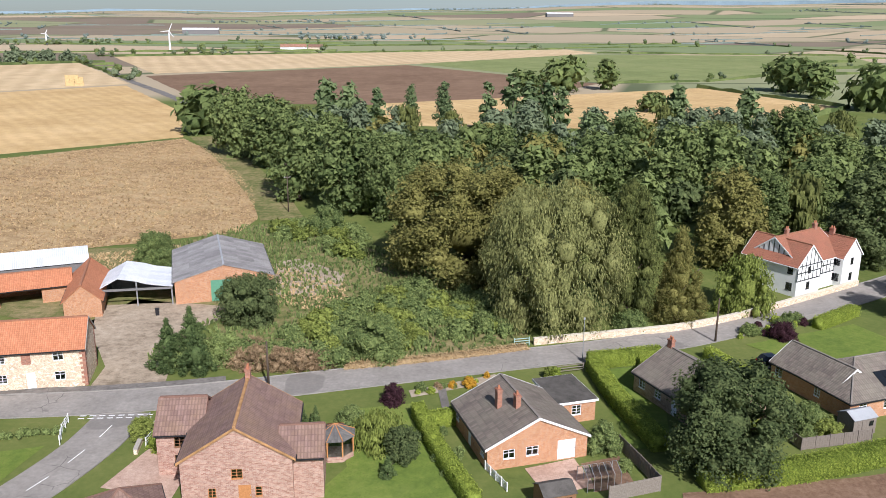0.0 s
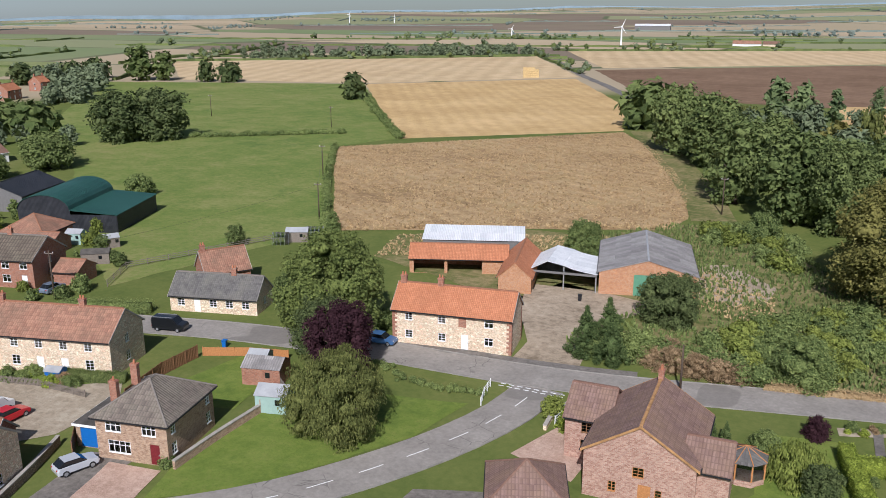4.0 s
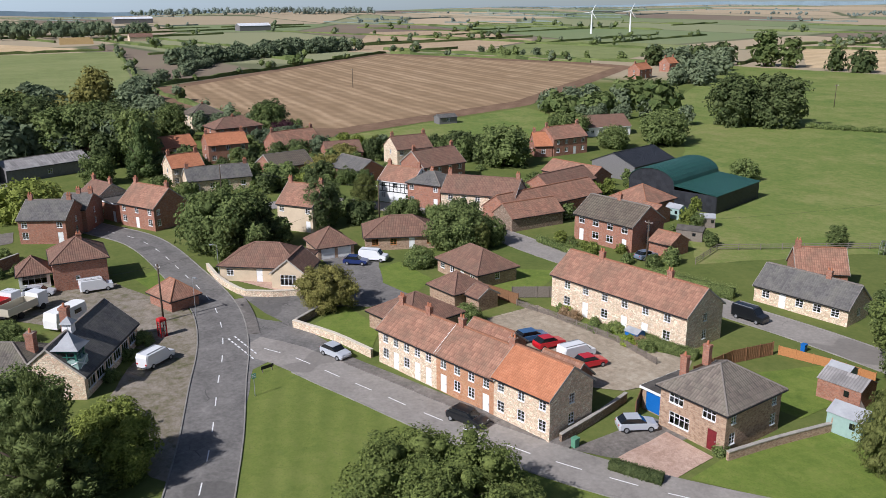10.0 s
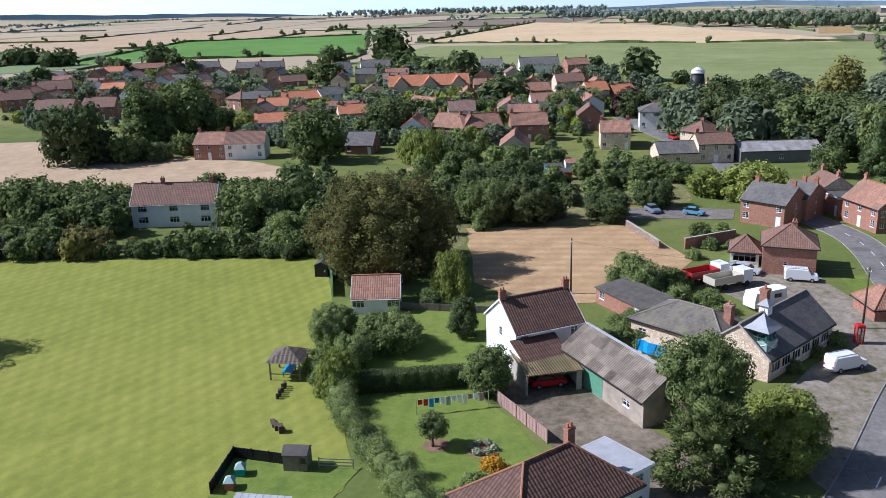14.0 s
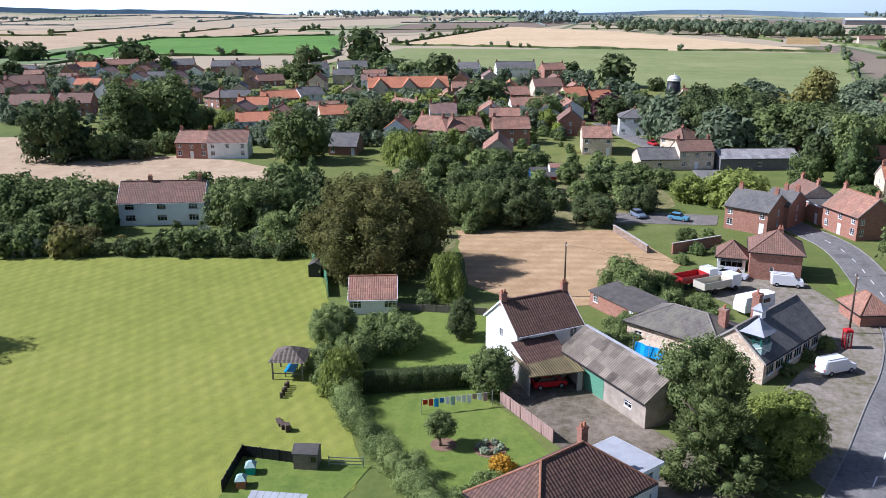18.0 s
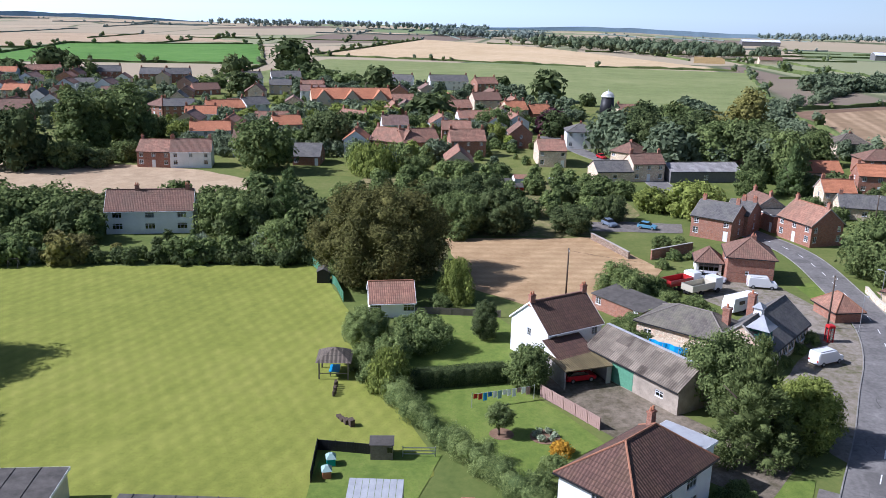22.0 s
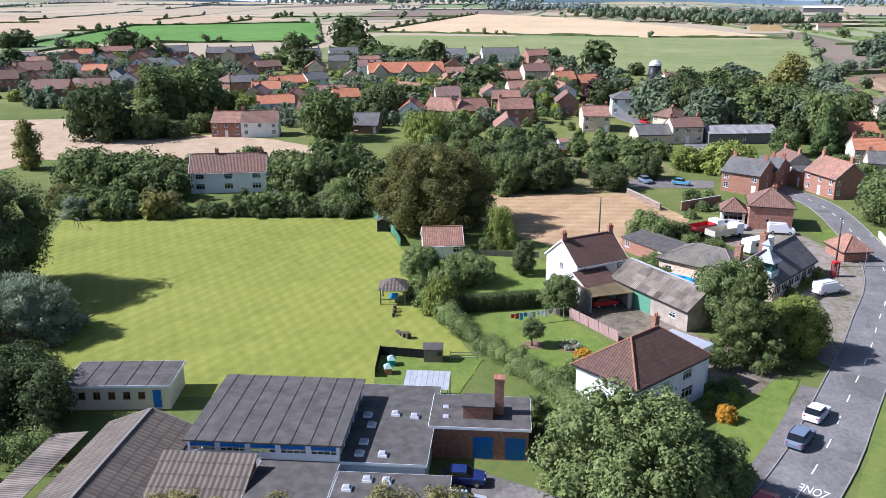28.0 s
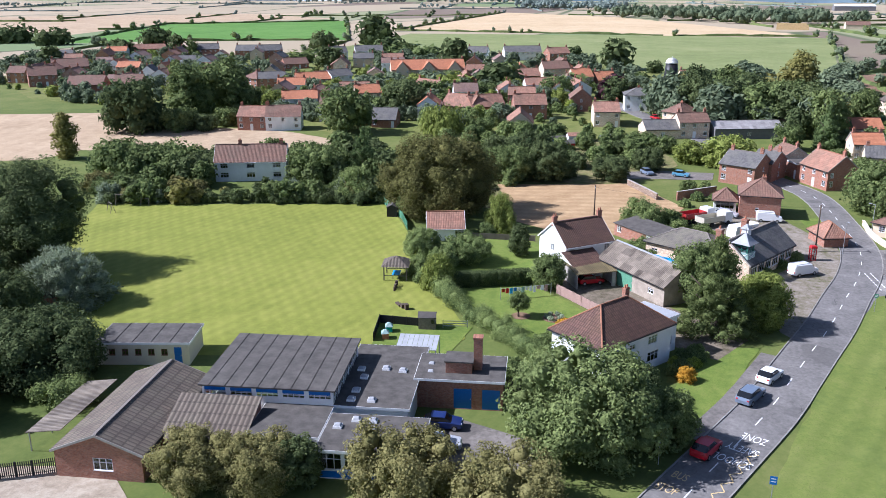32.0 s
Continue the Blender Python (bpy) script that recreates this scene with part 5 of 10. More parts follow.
NAMES = {"house": "house", "hall": "house", "bungalow": "house", "terrace": "house", "shed": "shed", "cottage": "house", "garage": "garage", "school": "school"}
WORDS = {}
for m_, w_ in ((brick, "red brick"), (brick_orange, "orange brick"), (brick_pink, "mottled pink brick"), (brick_buff, "buff brick"), (stone, "cream limestone"), (stone_dark, "weathered rubble stone"), (white, "white rendered"), (cream, "cream rendered"), (greyboard, "grey boarded"), (pale_board, "pale cream panelled"), (orange, "orange pantile roof"), (tile_red, "weathered red pantile roof"), (tile_brown, "brown tiled roof"), (tile_plum, "plum brown tiled roof"), (tile_hot, "clay tiled roof"), (tile_mauve, "plum brown tiled roof"), (tile_grey, "mossy grey tiled roof"), (slate, "blue-grey slate roof"), (slate_tile, "grey-brown tiled roof"), (asbestos, "lichened cement sheet roof"), (tin_green, "dark green metal roof"), (tin_black, "black metal roof"), (felt, "flat grey felt roof"), (tin_white, "white sheeted roof"), (tin_moss, "mossy sheet roof"), (felt_pale, "pale felt roof"), (render_grey, "grey rendered"), (slate_old, "mossy stone slate roof"), (asbestos_old, "mossy cement sheet roof")):
    WORDS[m_.name] = w_


def house(name, x, y, yaw, L, W, eave, ridge, roof, wall, tile, front=-1, back=-1, ends=1, door=None, chim=None, label="", group="", frame_mat=None, door_mat=None, gable_wall=None, ridge_mat=None, holes=None, pots=2, win=1.0, doors=()):
    label = label or f"{WORDS[wall.name]} {name if name != 'hall' else 'large house'} with {WORDS[tile.name]}"
    ob = thing(name if name in ("bungalow", "shed", "garage", "terrace", "barn", "cottage", "kiosk", "school_hall", "classroom") else "house", x, y, yaw, label, NAMES.get(name, name.replace("_", " ")), group)
    frame_mat, door_mat = frame_mat or paint_white, door_mat or paint_white
    near = min(math.hypot(x, y), math.hypot(x + 40, y)) < 175
    ridge_mat = ridge_mat or {tile_grey: ridge_grey, slate: ridge_grey, slate_tile: ridge_grey, slate_old: ridge_grey, tile_brown: ridge_brown, tile_plum: ridge_brown, tile_mauve: ridge_brown, asbestos: ridge_grey, asbestos_old: ridge_grey}.get(tile, ridge_clay)
    n = front if front >= 0 else (max(1, round(L / 3.2)) if name != "shed" else 1)
    nb = back if back >= 0 else n
    door = (n // 2 if n > 1 else -1) if door is None else door
    g = Geo()
    plan = dict(holes or {})
    plan.setdefault("front", openings(L, eave, n, door, win, doors) if n else [])
    plan.setdefault("back", openings(L, eave, nb, nb // 2 if nb > 2 else -1, win) if nb else [])
    for s in ("left", "right"):
        plan.setdefault(s, openings(W, eave, ends, -1, 0.8) if ends else [])
    for s in ("front", "right", "back", "left"):
        wall_side(g, L, W, eave, s, plan[s])
    if roof == "gable":
        for k in (-1, 1):
            tri = [(k * L / 2, -k * W / 2, eave), (k * L / 2, k * W / 2, eave), (k * L / 2, 0, ridge)]
            if gable_wall is None:
                g.face(*tri)
            else:
                t = Geo()
                t.face(*tri)
                part("gable", t, gable_wall, ob)
    part("wall", g.weld(), wall, ob)
    if roof == "gable":
        part("roof", gable_roof(L, W, eave, ridge), tile, ob, WORDS[tile.name])
        r = Geo()
        r.prism([(-L / 2 - 0.15, -0.14), (L / 2 + 0.15, -0.14), (L / 2 + 0.15, 0.14), (-L / 2 - 0.15, 0.14)], ridge + 0.06, ridge + 0.2, 0, 0.97)
        part("ridge", r, ridge_mat or ridge_clay, ob, "row of ridge tiles")
        s = (ridge - eave) / (W / 2)
        for e in (-1, 1) if near and name not in ("barn", "shed") else ():
            q = Geo()
            x0, x1 = sorted((e * (L / 2 + 0.153), e * (L / 2 + 0.2)))
            for k in (-1, 1):
                y0, z0 = k * (W / 2 + 0.3), eave - 0.3 * s
                lo = [(x0, y0, z0 - 0.1), (x1, y0, z0 - 0.1), (x1, 0, ridge - 0.1), (x0, 0, ridge - 0.1)]
                lo = lo if k < 0 else [lo[1], lo[0], lo[3], lo[2]]
                q.hexa(lo + [(a, b, c + 0.25) for a, b, c in lo])
            part("bargeboard", q.weld(), paint_white if wall in (brick_orange, white) else ridge_mat if wall is brick_pink else concrete, ob, "verge along the gable")
        for k in (-1, 1):
            q = Geo()
            yy = k * (W / 2 + 0.34)
            q.box(-L / 2 - 0.1, L / 2 + 0.1, yy - 0.06, yy + 0.06, eave - 0.3 * s - 0.08, eave - 0.3 * s + 0.04)
            part("gutter", q, paint_dark if wall is not white else paint_white, ob)
    elif roof == "hip":
        rg, hips, (r1, r2) = hip_roof(L, W, eave, ridge)
        part("roof", rg, tile, ob, WORDS[tile.name])
        h = Geo()
        for a, b in hips:
            h.tube(a, b, 0.1, 0.1, 6)
        if (Vector(r1) - Vector(r2)).length > 0.1:
            h.tube(r1, r2, 0.11, 0.11, 6)
        part("ridge", h, ridge_mat or ridge_clay, ob, "rounded hip and ridge tiles")
        q = Geo()
        s = (ridge - eave) / (min(L, W) / 2)
        zz = eave - 0.35 * s
        for x0, x1, y0, y1 in ((-L / 2 - 0.42, L / 2 + 0.42, -W / 2 - 0.44, -W / 2 - 0.34), (-L / 2 - 0.42, L / 2 + 0.42, W / 2 + 0.34, W / 2 + 0.44), (-L / 2 - 0.44, -L / 2 - 0.34, -W / 2 - 0.33, W / 2 + 0.33), (L / 2 + 0.34, L / 2 + 0.44, -W / 2 - 0.33, W / 2 + 0.33)):
            q.box(x0, x1, y0, y1, zz - 0.06, zz + 0.06)
        part("gutter", q, paint_dark, ob)
    elif roof == "flat":
        q = Geo()
        q.box(-L / 2 - 0.2, L / 2 + 0.2, -W / 2 - 0.2, W / 2 + 0.2, eave, eave + 0.16)
        part("roof", q, tile, ob, WORDS[tile.name])
        f = Geo()
        for x0, x1, y0, y1 in ((-L / 2 - 0.24, L / 2 + 0.24, -W / 2 - 0.24, -W / 2 - 0.203), (-L / 2 - 0.24, L / 2 + 0.24, W / 2 + 0.203, W / 2 + 0.24), (-L / 2 - 0.24, -L / 2 - 0.203, -W / 2 - 0.2, W / 2 + 0.2), (L / 2 + 0.203, L / 2 + 0.24, -W / 2 - 0.2, W / 2 + 0.2)):
            f.box(x0, x1, y0, y1, eave - 0.12, eave + 0.15)
        part("fascia", f, paint_white, ob, "white painted fascia")
    elif roof == "mono":
        q = Geo()
        lo = [(-L / 2 - 0.15, -W / 2 - 0.25, eave), (L / 2 + 0.15, -W / 2 - 0.25, eave), (L / 2 + 0.15, W / 2 + 0.15, ridge), (-L / 2 - 0.15, W / 2 + 0.15, ridge)]
        q.hexa(lo + [(a, b, c + 0.1) for a, b, c in lo])
        part("roof", q, tile, ob, WORDS[tile.name])
        sk = Geo()
        for k in (-1, 1):
            sk.face((k * L / 2, -W / 2, eave), (k * L / 2, W / 2, eave), (k * L / 2, W / 2, ridge))
        sk.face((L / 2, W / 2, eave), (-L / 2, W / 2, eave), (-L / 2, W / 2, ridge), (L / 2, W / 2, ridge))
        part("upper_wall", sk, wall, ob)
    if chim is None:
        chim = [(-L / 2 + 0.5, 0), (L / 2 - 0.5, 0)] if name in ("house", "hall", "terrace") and roof == "gable" else ([(0, 0)] if name == "house" and roof == "hip" else [])
    for cx, cy in chim:
        base = ridge - abs(cy) * (ridge - eave) / (W / 2) if roof == "gable" else (eave + ridge) / 2
        chimney(ob, cx, cy, max(ridge, base) + (1.05 if roof == "gable" else 0.55), base - 0.5, pots=pots)
    for s in ("front", "right", "back", "left"):
        fit_out(ob, L, W, s, plan[s], frame_mat, door_mat)
    return ob


# ---- farm and cottage by the lane ----
COT = house("cottage", -49.2, 91.1, 12.4, 15.6, 6.2, 4.8, 7.3, "gable", stone, orange, chim=[(-7.2, 0), (-2.2, 0)], ends=0, back=3, label="long cream stone cottage with bright orange pantile roof", holes={"front": [(2.2, 3.3, 1.0, 1.05, "window"), (6.6, 3.3, 1.0, 1.05, "window"), (12.7, 3.3, 1.15, 1.05, "window"), (2.2, 0.9, 1.0, 1.1, "window"), (6.6, 0.9, 1.0, 1.1, "window"), (12.7, 0.9, 1.15, 1.1, "window"), (9.6, 0.06, 0.95, 2.05, "door")]})
for qx_ in (-7.8, 7.8):
    for qy_ in (-3.1, 3.1):
        for k_ in range(16):
            q_ = Geo()
            a_, b_ = (0.62, 0.34) if k_ % 2 else (0.34, 0.62)
            sx_, sy_ = (1 if qx_ > 0 else -1), (1 if qy_ > 0 else -1)
            xs_, ys_ = sorted((qx_ + sx_ * 0.02, qx_ - sx_ * a_)), sorted((qy_ + sy_ * 0.02, qy_ - sy_ * b_))
            q_.box(xs_[0], xs_[1], ys_[0], ys_[1], k_ * 0.3, k_ * 0.3 + 0.29)
            part("quoin", q_, brick, COT, "red brick corner quoin")
q_ = Geo()
q_.box(1.0, 2.0, -3.125, -3.08, 3.1, 4.4)
part("blocked_window", q_, brick, COT, "window blocked with red brick")
house("barn", -35.2, 128.3, 107.3, 17.9, 14.2, 3.5, 5.6, "gable", brick_orange, asbestos, front=0, back=0, ends=0, chim=[], door_mat=paint_green, holes={"left": [(7.3, 0.05, 4.4, 3.3, "door")]}, label="large brick farm shed with lichened cement sheet roof", ridge_mat=felt_pale)
house("barn", -52.6, 118.6, 107, 14.5, 5.0, 2.6, 4.8, "gable", brick_orange, orange, front=0, back=0, ends=0, chim=[], label="narrow brick farm building with orange pantile roof")
house("barn", -63.5, 118.5, 24, 16, 5.0, 2.6, 4.3, "gable", brick_orange, orange, back=0, ends=0, chim=[], holes={"front": [(3.2, 0.02, 5.0, 2.2, "open"), (9.0, 0.02, 5.6, 2.2, "open")]}, label="open-fronted brick cart shed with orange pantile roof")
house("barn", -66.0, 128.7, 24, 17.5, 6.0, 3.0, 4.0, "mono", greyboard, tin_white, front=0, back=0, ends=0, label="long farm shed with white sheeted roof")


def open_shed():
    ob = thing("open_shed", -45.6, 121.1, 11.6, "white-roofed open-fronted farm shed on steel posts", "shed")
    for x0, x1, z0, z1 in ((-5.2, 0.2, 2.9, 4.4), (0.2, 5.2, 4.0, 2.9)):
        g = Geo()
        if x0 < 0:
            for a, b, za, zb in ((x0, -2.4, z0, z1), (-2.4, x1, z1, 3.9)):
                g.hexa([(a, -4.7, za), (b, -4.7, zb), (b, 4.7, zb), (a, 4.7, za), (a, -4.7, za + 0.08), (b, -4.7, zb + 0.08), (b, 4.7, zb + 0.08), (a, 4.7, za + 0.08)])
        else:
            for i in range(4):
                a, b = x0 + 1.25 * i, x0 + 1.25 * (i + 1)
                za, zb = 3.9 - 1.0 * (i / 4) ** 0.6, 3.9 - 1.0 * ((i + 1) / 4) ** 0.6
                g.hexa([(a, -4.7, za), (b, -4.7, zb), (b, 4.7, zb), (a, 4.7, za), (a, -4.7, za + 0.08), (b, -4.7, zb + 0.08), (b, 4.7, zb + 0.08), (a, 4.7, za + 0.08)])
        part("roof", g.weld(), tin_white, ob, "white painted corrugated roof")
    for x, y in ((-5, -4.4), (0.1, -4.4), (5, -4.4), (5, 4.4)):
        g = Geo()
        g.box(x - 0.09, x + 0.09, y - 0.09, y + 0.09, 0, 2.95 if abs(x) > 1 else 3.85)
        part("post", g, steel, ob)
    w = Geo()
    w.box(-5.1, 5.1, 4.5, 4.62, 0, 2.9)
    w.box(-5.12, -5.0, -4.2, 4.5, 0, 2.9)
    part("wall", w, greyboard, ob)
    f = Geo()
    f.box(-5.1, 5.1, -4.68, -4.6, 2.55, 2.9)
    part("fascia", f, greyboard, ob)


open_shed()
house("house", -18.3, 70.6, 96, 10.8, 9.6, 4.6, 7.6, "gable", brick_pink, tile_mauve, front=2, back=2, ends=0, chim=[(4.9, 0)], ridge_mat=ridge_yellow, frame_mat=wood_orange, door_mat=wood_orange, label="mottled pink brick house with plum brown roof and yellow lichened ridge", holes={"left": [(4.8, 2.7, 1.0, 1.0, "window"), (5.4, 0.06, 1.1, 2.05, "door"), (2.6, 0.9, 0.7, 1.0, "window"), (6.6, 0.9, 0.6, 1.0, "window")]}, gable_wall=None)
house("house", -24.6, 73.6, 6, 4.2, 6.4, 4.4, 6.4, "gable", brick_pink, tile_mauve, front=1, back=1, ends=0, chim=[], frame_mat=wood_brown, label="side wing of mottled brick with plum brown roof")
house("house", -12.6, 69.2, 6, 3.8, 5.4, 4.3, 5.9, "gable", brick_pink, tile_mauve, front=0, back=1, ends=0, chim=[], frame_mat=wood_brown, label="low side wing of mottled brick with plum brown roof")
house("garage", -26.1, 60.5, 25, 6.4, 6.4, 2.3, 4.5, "hip", brick_pink, tile_mauve, front=0, back=0, ends=0, ridge_mat=ridge_brown, label="brick garage with hipped plum brown roof")


def conservatory(x, y):
    ob = thing("conservatory", x, y, 6, "octagonal orange timber conservatory with glazed sides", "conservatory")
    ring = [(1.9 * math.cos(radians(22.5 + 45 * i)), 1.9 * math.sin(radians(22.5 + 45 * i))) for i in range(8)]
    g = Geo()
    g.prism(ring, 0, 0.6)
    part("base_wall", g, brick_pink, ob)
    for i, (a, b) in enumerate(ring):
        p = Geo()
        p.box(a - 0.07, a + 0.07, b - 0.07, b + 0.07, 0.6, 2.3)
        part("post", p, wood_orange, ob)
        c, d = ring[(i + 1) % 8]
        q = Geo()
        q.face((a, b, 0.6), (c, d, 0.6), (c, d, 2.25), (a, b, 2.25))
        part("pane", q, glass, ob)
        r = Geo()
        r.tube((a * 1.08, b * 1.08, 2.3), (0, 0, 3.3), 0.05, 0.04, 5)
        part("rafter", r, wood_orange, ob)
    t = Geo()
    t.prism([(a * 1.1, b * 1.1) for a, b in ring], 2.24, 3.25, 0, 0.05)
    part("roof", t, slate, ob, "dark faceted roof")


conservatory(-10.4, 74.6)
house("bungalow", 7.8, 78.0, 107, 10.4, 10.4, 2.35, 4.8, "gable", brick_orange, tile_grey, front=3, back=3, chim=[(0.0, 2.2), (-1.7, 0.9)], pots=1, label="orange brick bungalow with mossy grey tiled gable roof", holes={"left": [(2.2, 0.95, 1.2, 1.0, "window"), (4.6, 0.95, 1.3, 1.0, "window"), (8.2, 0.1, 1.9, 2.05, "door")]}, ends=2)
house("garage", 13.4, 84.6, 17, 4.4, 6.2, 2.4, 2.5, "flat", brick_orange, felt, front=1, back=0, ends=0, label="flat-roofed brick side extension of the bungalow")
house("bungalow", 28.6, 86.3, -66, 11.5, 9.0, 2.4, 4.8, "gable", brick_buff, tile_grey, chim=[(-5.2, 0)], label="brick bungalow with mossy grey tiled roof behind a dark tree")
house("bungalow", 48.5, 89.0, 20, 14, 9.5, 2.4, 4.9, "hip", brick_orange, tile_grey, chim=[], door_mat=paint_blue, front=4, label="brick bungalow with hipped grey tiled roof and solar panels")
house("bungalow", 43.8, 90.2, -66, 9, 6, 2.4, 4.4, "gable", brick_orange, tile_grey, chim=[], front=2, label="brick wing of the bungalow with grey tiled roof")
house("house", 57.0, 131.5, 34, 11.6, 9.0, 5.0, 8.3, "gable", white, tile_hot, chim=[(-3, 0), (4.5, 0)], front=3, frame_mat=paint_dark, label="half-timbered white house with clay tiled roof and tall chimneys")
house("house", 54.0, 129.3, 124, 10.0, 6.0, 5.0, 7.9, "gable", white, tile_hot, chim=[], front=2, frame_mat=paint_dark, label="half-timbered gabled wing with clay tiled roof")
house("house", 63.5, 133.5, 124, 8.0, 5.0, 5.0, 7.6, "gable", white, tile_hot, chim=[(0, 0)], front=2, frame_mat=paint_dark, label="half-timbered rear wing with clay tiled roof")

# ---- cottages, terrace and hipped house ----
house("terrace", -90.2, 61.2, 18.8, 21.6, 7.4, 4.7, 7.3, "gable", stone, tile_red, front=6, chim=[(-5.3, 0), (5.5, 0)], doors=(1, 3), door=4, ends=1, label="long stone terrace with weathered red pantile roof")
house("house", -62.8, 53.3, 15, 7.6, 8.6, 4.5, 6.9, "hip", brick_buff, tile_grey, chim=[(-2.6, -2.5), (-3.0, 1.5)], pots=1, front=2, door=1, door_mat=red_door, ends=2, label="square buff brick house with hipped grey tiled roof", holes={"front": [(1.9, 2.95, 1.7, 1.1, "window"), (5.7, 2.95, 1.5, 1.1, "window"), (2.4, 0.75, 2.4, 1.35, "window"), (6.2, 0.06, 1.0, 2.1, "door")]})
house("garage", -68.2, 52.0, 15, 3.4, 6, 2.4, 2.5, "flat", brick_buff, felt, front=0, back=0, ends=0, label="flat-roofed garage with a bright blue door", holes={"front": [(1.7, 0.05, 2.4, 2.1, "door")]}, door_mat=paint_blue)
ROW = radians(21.7)
for k, (n_, a_, b_, wall_, tile_, e_, r_) in enumerate((("cottage", -12.95, -3.0, stone, tile_red, 4.3, 6.5), ("cottage", -3.0, 5.6, brick_orange, tile_red, 4.3, 6.6), ("cottage", 5.6, 12.95, stone, orange, 4.6, 6.9))):
    m_ = (a_ + b_) / 2
    house("cottage", -79.4 + m_ * math.cos(ROW), 34.6 + m_ * math.sin(ROW), 21.7, b_ - a_, 6.5, e_, r_, "gable", wall_, tile_, front=(5, 4, 3)[k], doors=((1, 3), (3,), ())[k], door=(4, 0, -1)[k], chim=((-4.4, 0), (0.3, 0)) if k == 0 else ((-3.6, 0), (3.9, 0)) if k == 1 else (), ends=1 if k == 2 else 0, group="row of joined cottages", win=0.9, label=("cream stone row cottages with weathered red pantile roof", "pinkish brick row cottages with weathered pantile roof", "cream stone end cottage with bright orange pantile roof")[k])
house("house", -85.1, 86.0, 18.7, 13.1, 5.8, 2.5, 4.9, "gable", stone, slate, chim=[(2.2, 0)], front=5, door=1, ends=1, label="long low cream stone cottage with blue-grey slate roof")
house("house", -92.5, 94.2, 60, 7, 5.6, 2.8, 5.6, "gable", brick, tile_red, chim=[(-3, 0)], front=1, label="small brick house with red pantile roof")
house("house", -123.0, 79.8, 18.8, 12.5, 8.4, 4.6, 7.3, "gable", brick, slate_tile, chim=[(0, 0)], front=4, doors=(0, 3), door=-1, label="pair of brick semi-detached houses with grey-brown roof", win=1.3)
house("shed", -114.0, 83.8, 18.8, 4.2, 5, 2.2, 3.5, "gable", brick, tile_red, front=0, back=0, ends=0, label="small brick outbuilding with red tiles")
house("barn", -145.2, 77.0, 108, 25.5, 7, 3.0, 5.4, "gable", brick, tile_red, front=0, back=0, ends=0, label="long brick farm range with weathered red pantiles")
house("barn", -138.9, 70.5, 99, 11.5, 6, 2.6, 4.6, "gable", stone_dark, tile_red, front=0, back=0, ends=0, label="low stone barn with weathered red pantiles")
house("barn", -139.5, 95.5, 110, 9, 9, 2.8, 5.4, "hip", brick, tile_red, front=0, back=0, ends=0, chim=[], label="square brick barn with hipped red pantile roof")
house("barn", -131.5, 92.5, 20, 4, 6, 2.2, 3.6, "gable", brick, tile_red, front=0, back=0, ends=0, label="small brick lean-to with red pantiles")
house("barn", -158.5, 88.0, 112, 15, 7, 3.0, 5.2, "gable", brick, tile_brown, front=0, back=0, ends=0, label="farm building with brown tiled roof")
house("barn", -166.0, 96.0, 20, 14, 7, 2.8, 4.8, "gable", brick, tile_red, front=0, back=0, ends=0, label="farm shed with red tiled roof")
house("barn", -171.6, 114.5, 112, 16, 12, 3.4, 5.8, "gable", greyboard, tin_black, front=0, back=0, ends=0, chim=[], ridge_mat=paint_dark, label="large black sheeted farm barn")


def dutch_barn():
    ob = thing("dutch_barn", -148.6, 109.6, 25, "arched farm barn with dark green metal roof", "barn")
    n = 12
    g = Geo()
    r, hw = 2.9, 5.2
    arc = [(-hw * math.cos(math.pi * i / n), 4.3 + r * math.sin(math.pi * i / n)) for i in range(n + 1)]
    for (x0, z0), (x1, z1) in zip(arc, arc[1:]):
        g.hexa([(x0, -9.5, z0), (x1, -9.5, z1), (x1, 9.5, z1), (x0, 9.5, z0), (x0, -9.5, z0 + 0.1), (x1, -9.5, z1 + 0.1), (x1, 9.5, z1 + 0.1), (x0, 9.5, z0 + 0.1)])
    part("roof", g.weld(), tin_green, ob, "curved dark green sheeting")
    w = Geo()
    for y in (-9.3, 9.2):
        w.face(*[(x, y, z) for x, z in [(-hw, 0)] + arc + [(hw, 0)]])
    w.box(-hw, -hw + 0.1, -9.2, 9.2, 0, 4.3)
    part("wall", w, tin_black, ob, "black sheeted end wall")
    g = Geo()
    lo = [(hw, -9.6, 4.3), (hw + 9.4, -9.6, 3.5), (hw + 9.4, 9.6, 3.5), (hw, 9.6, 4.3)]
    g.hexa(lo + [(x, y, z + 0.1) for x, y, z in lo])
    part("lean_to_roof", g, tin_green, ob, "flat-pitched dark green sheeting")
    w = Geo()
    w.box(hw + 9.1, hw + 9.2, -9.3, 9.3, 0, 3.5)
    w.box(hw, hw + 9.1, -9.4, -9.3, 0, 3.5)
    w.box(hw, hw + 9.1, 9.3, 9.4, 0, 3.5)
    part("lean_to_wall", w, tin_black, ob, "black sheeted side wall")


dutch_barn()

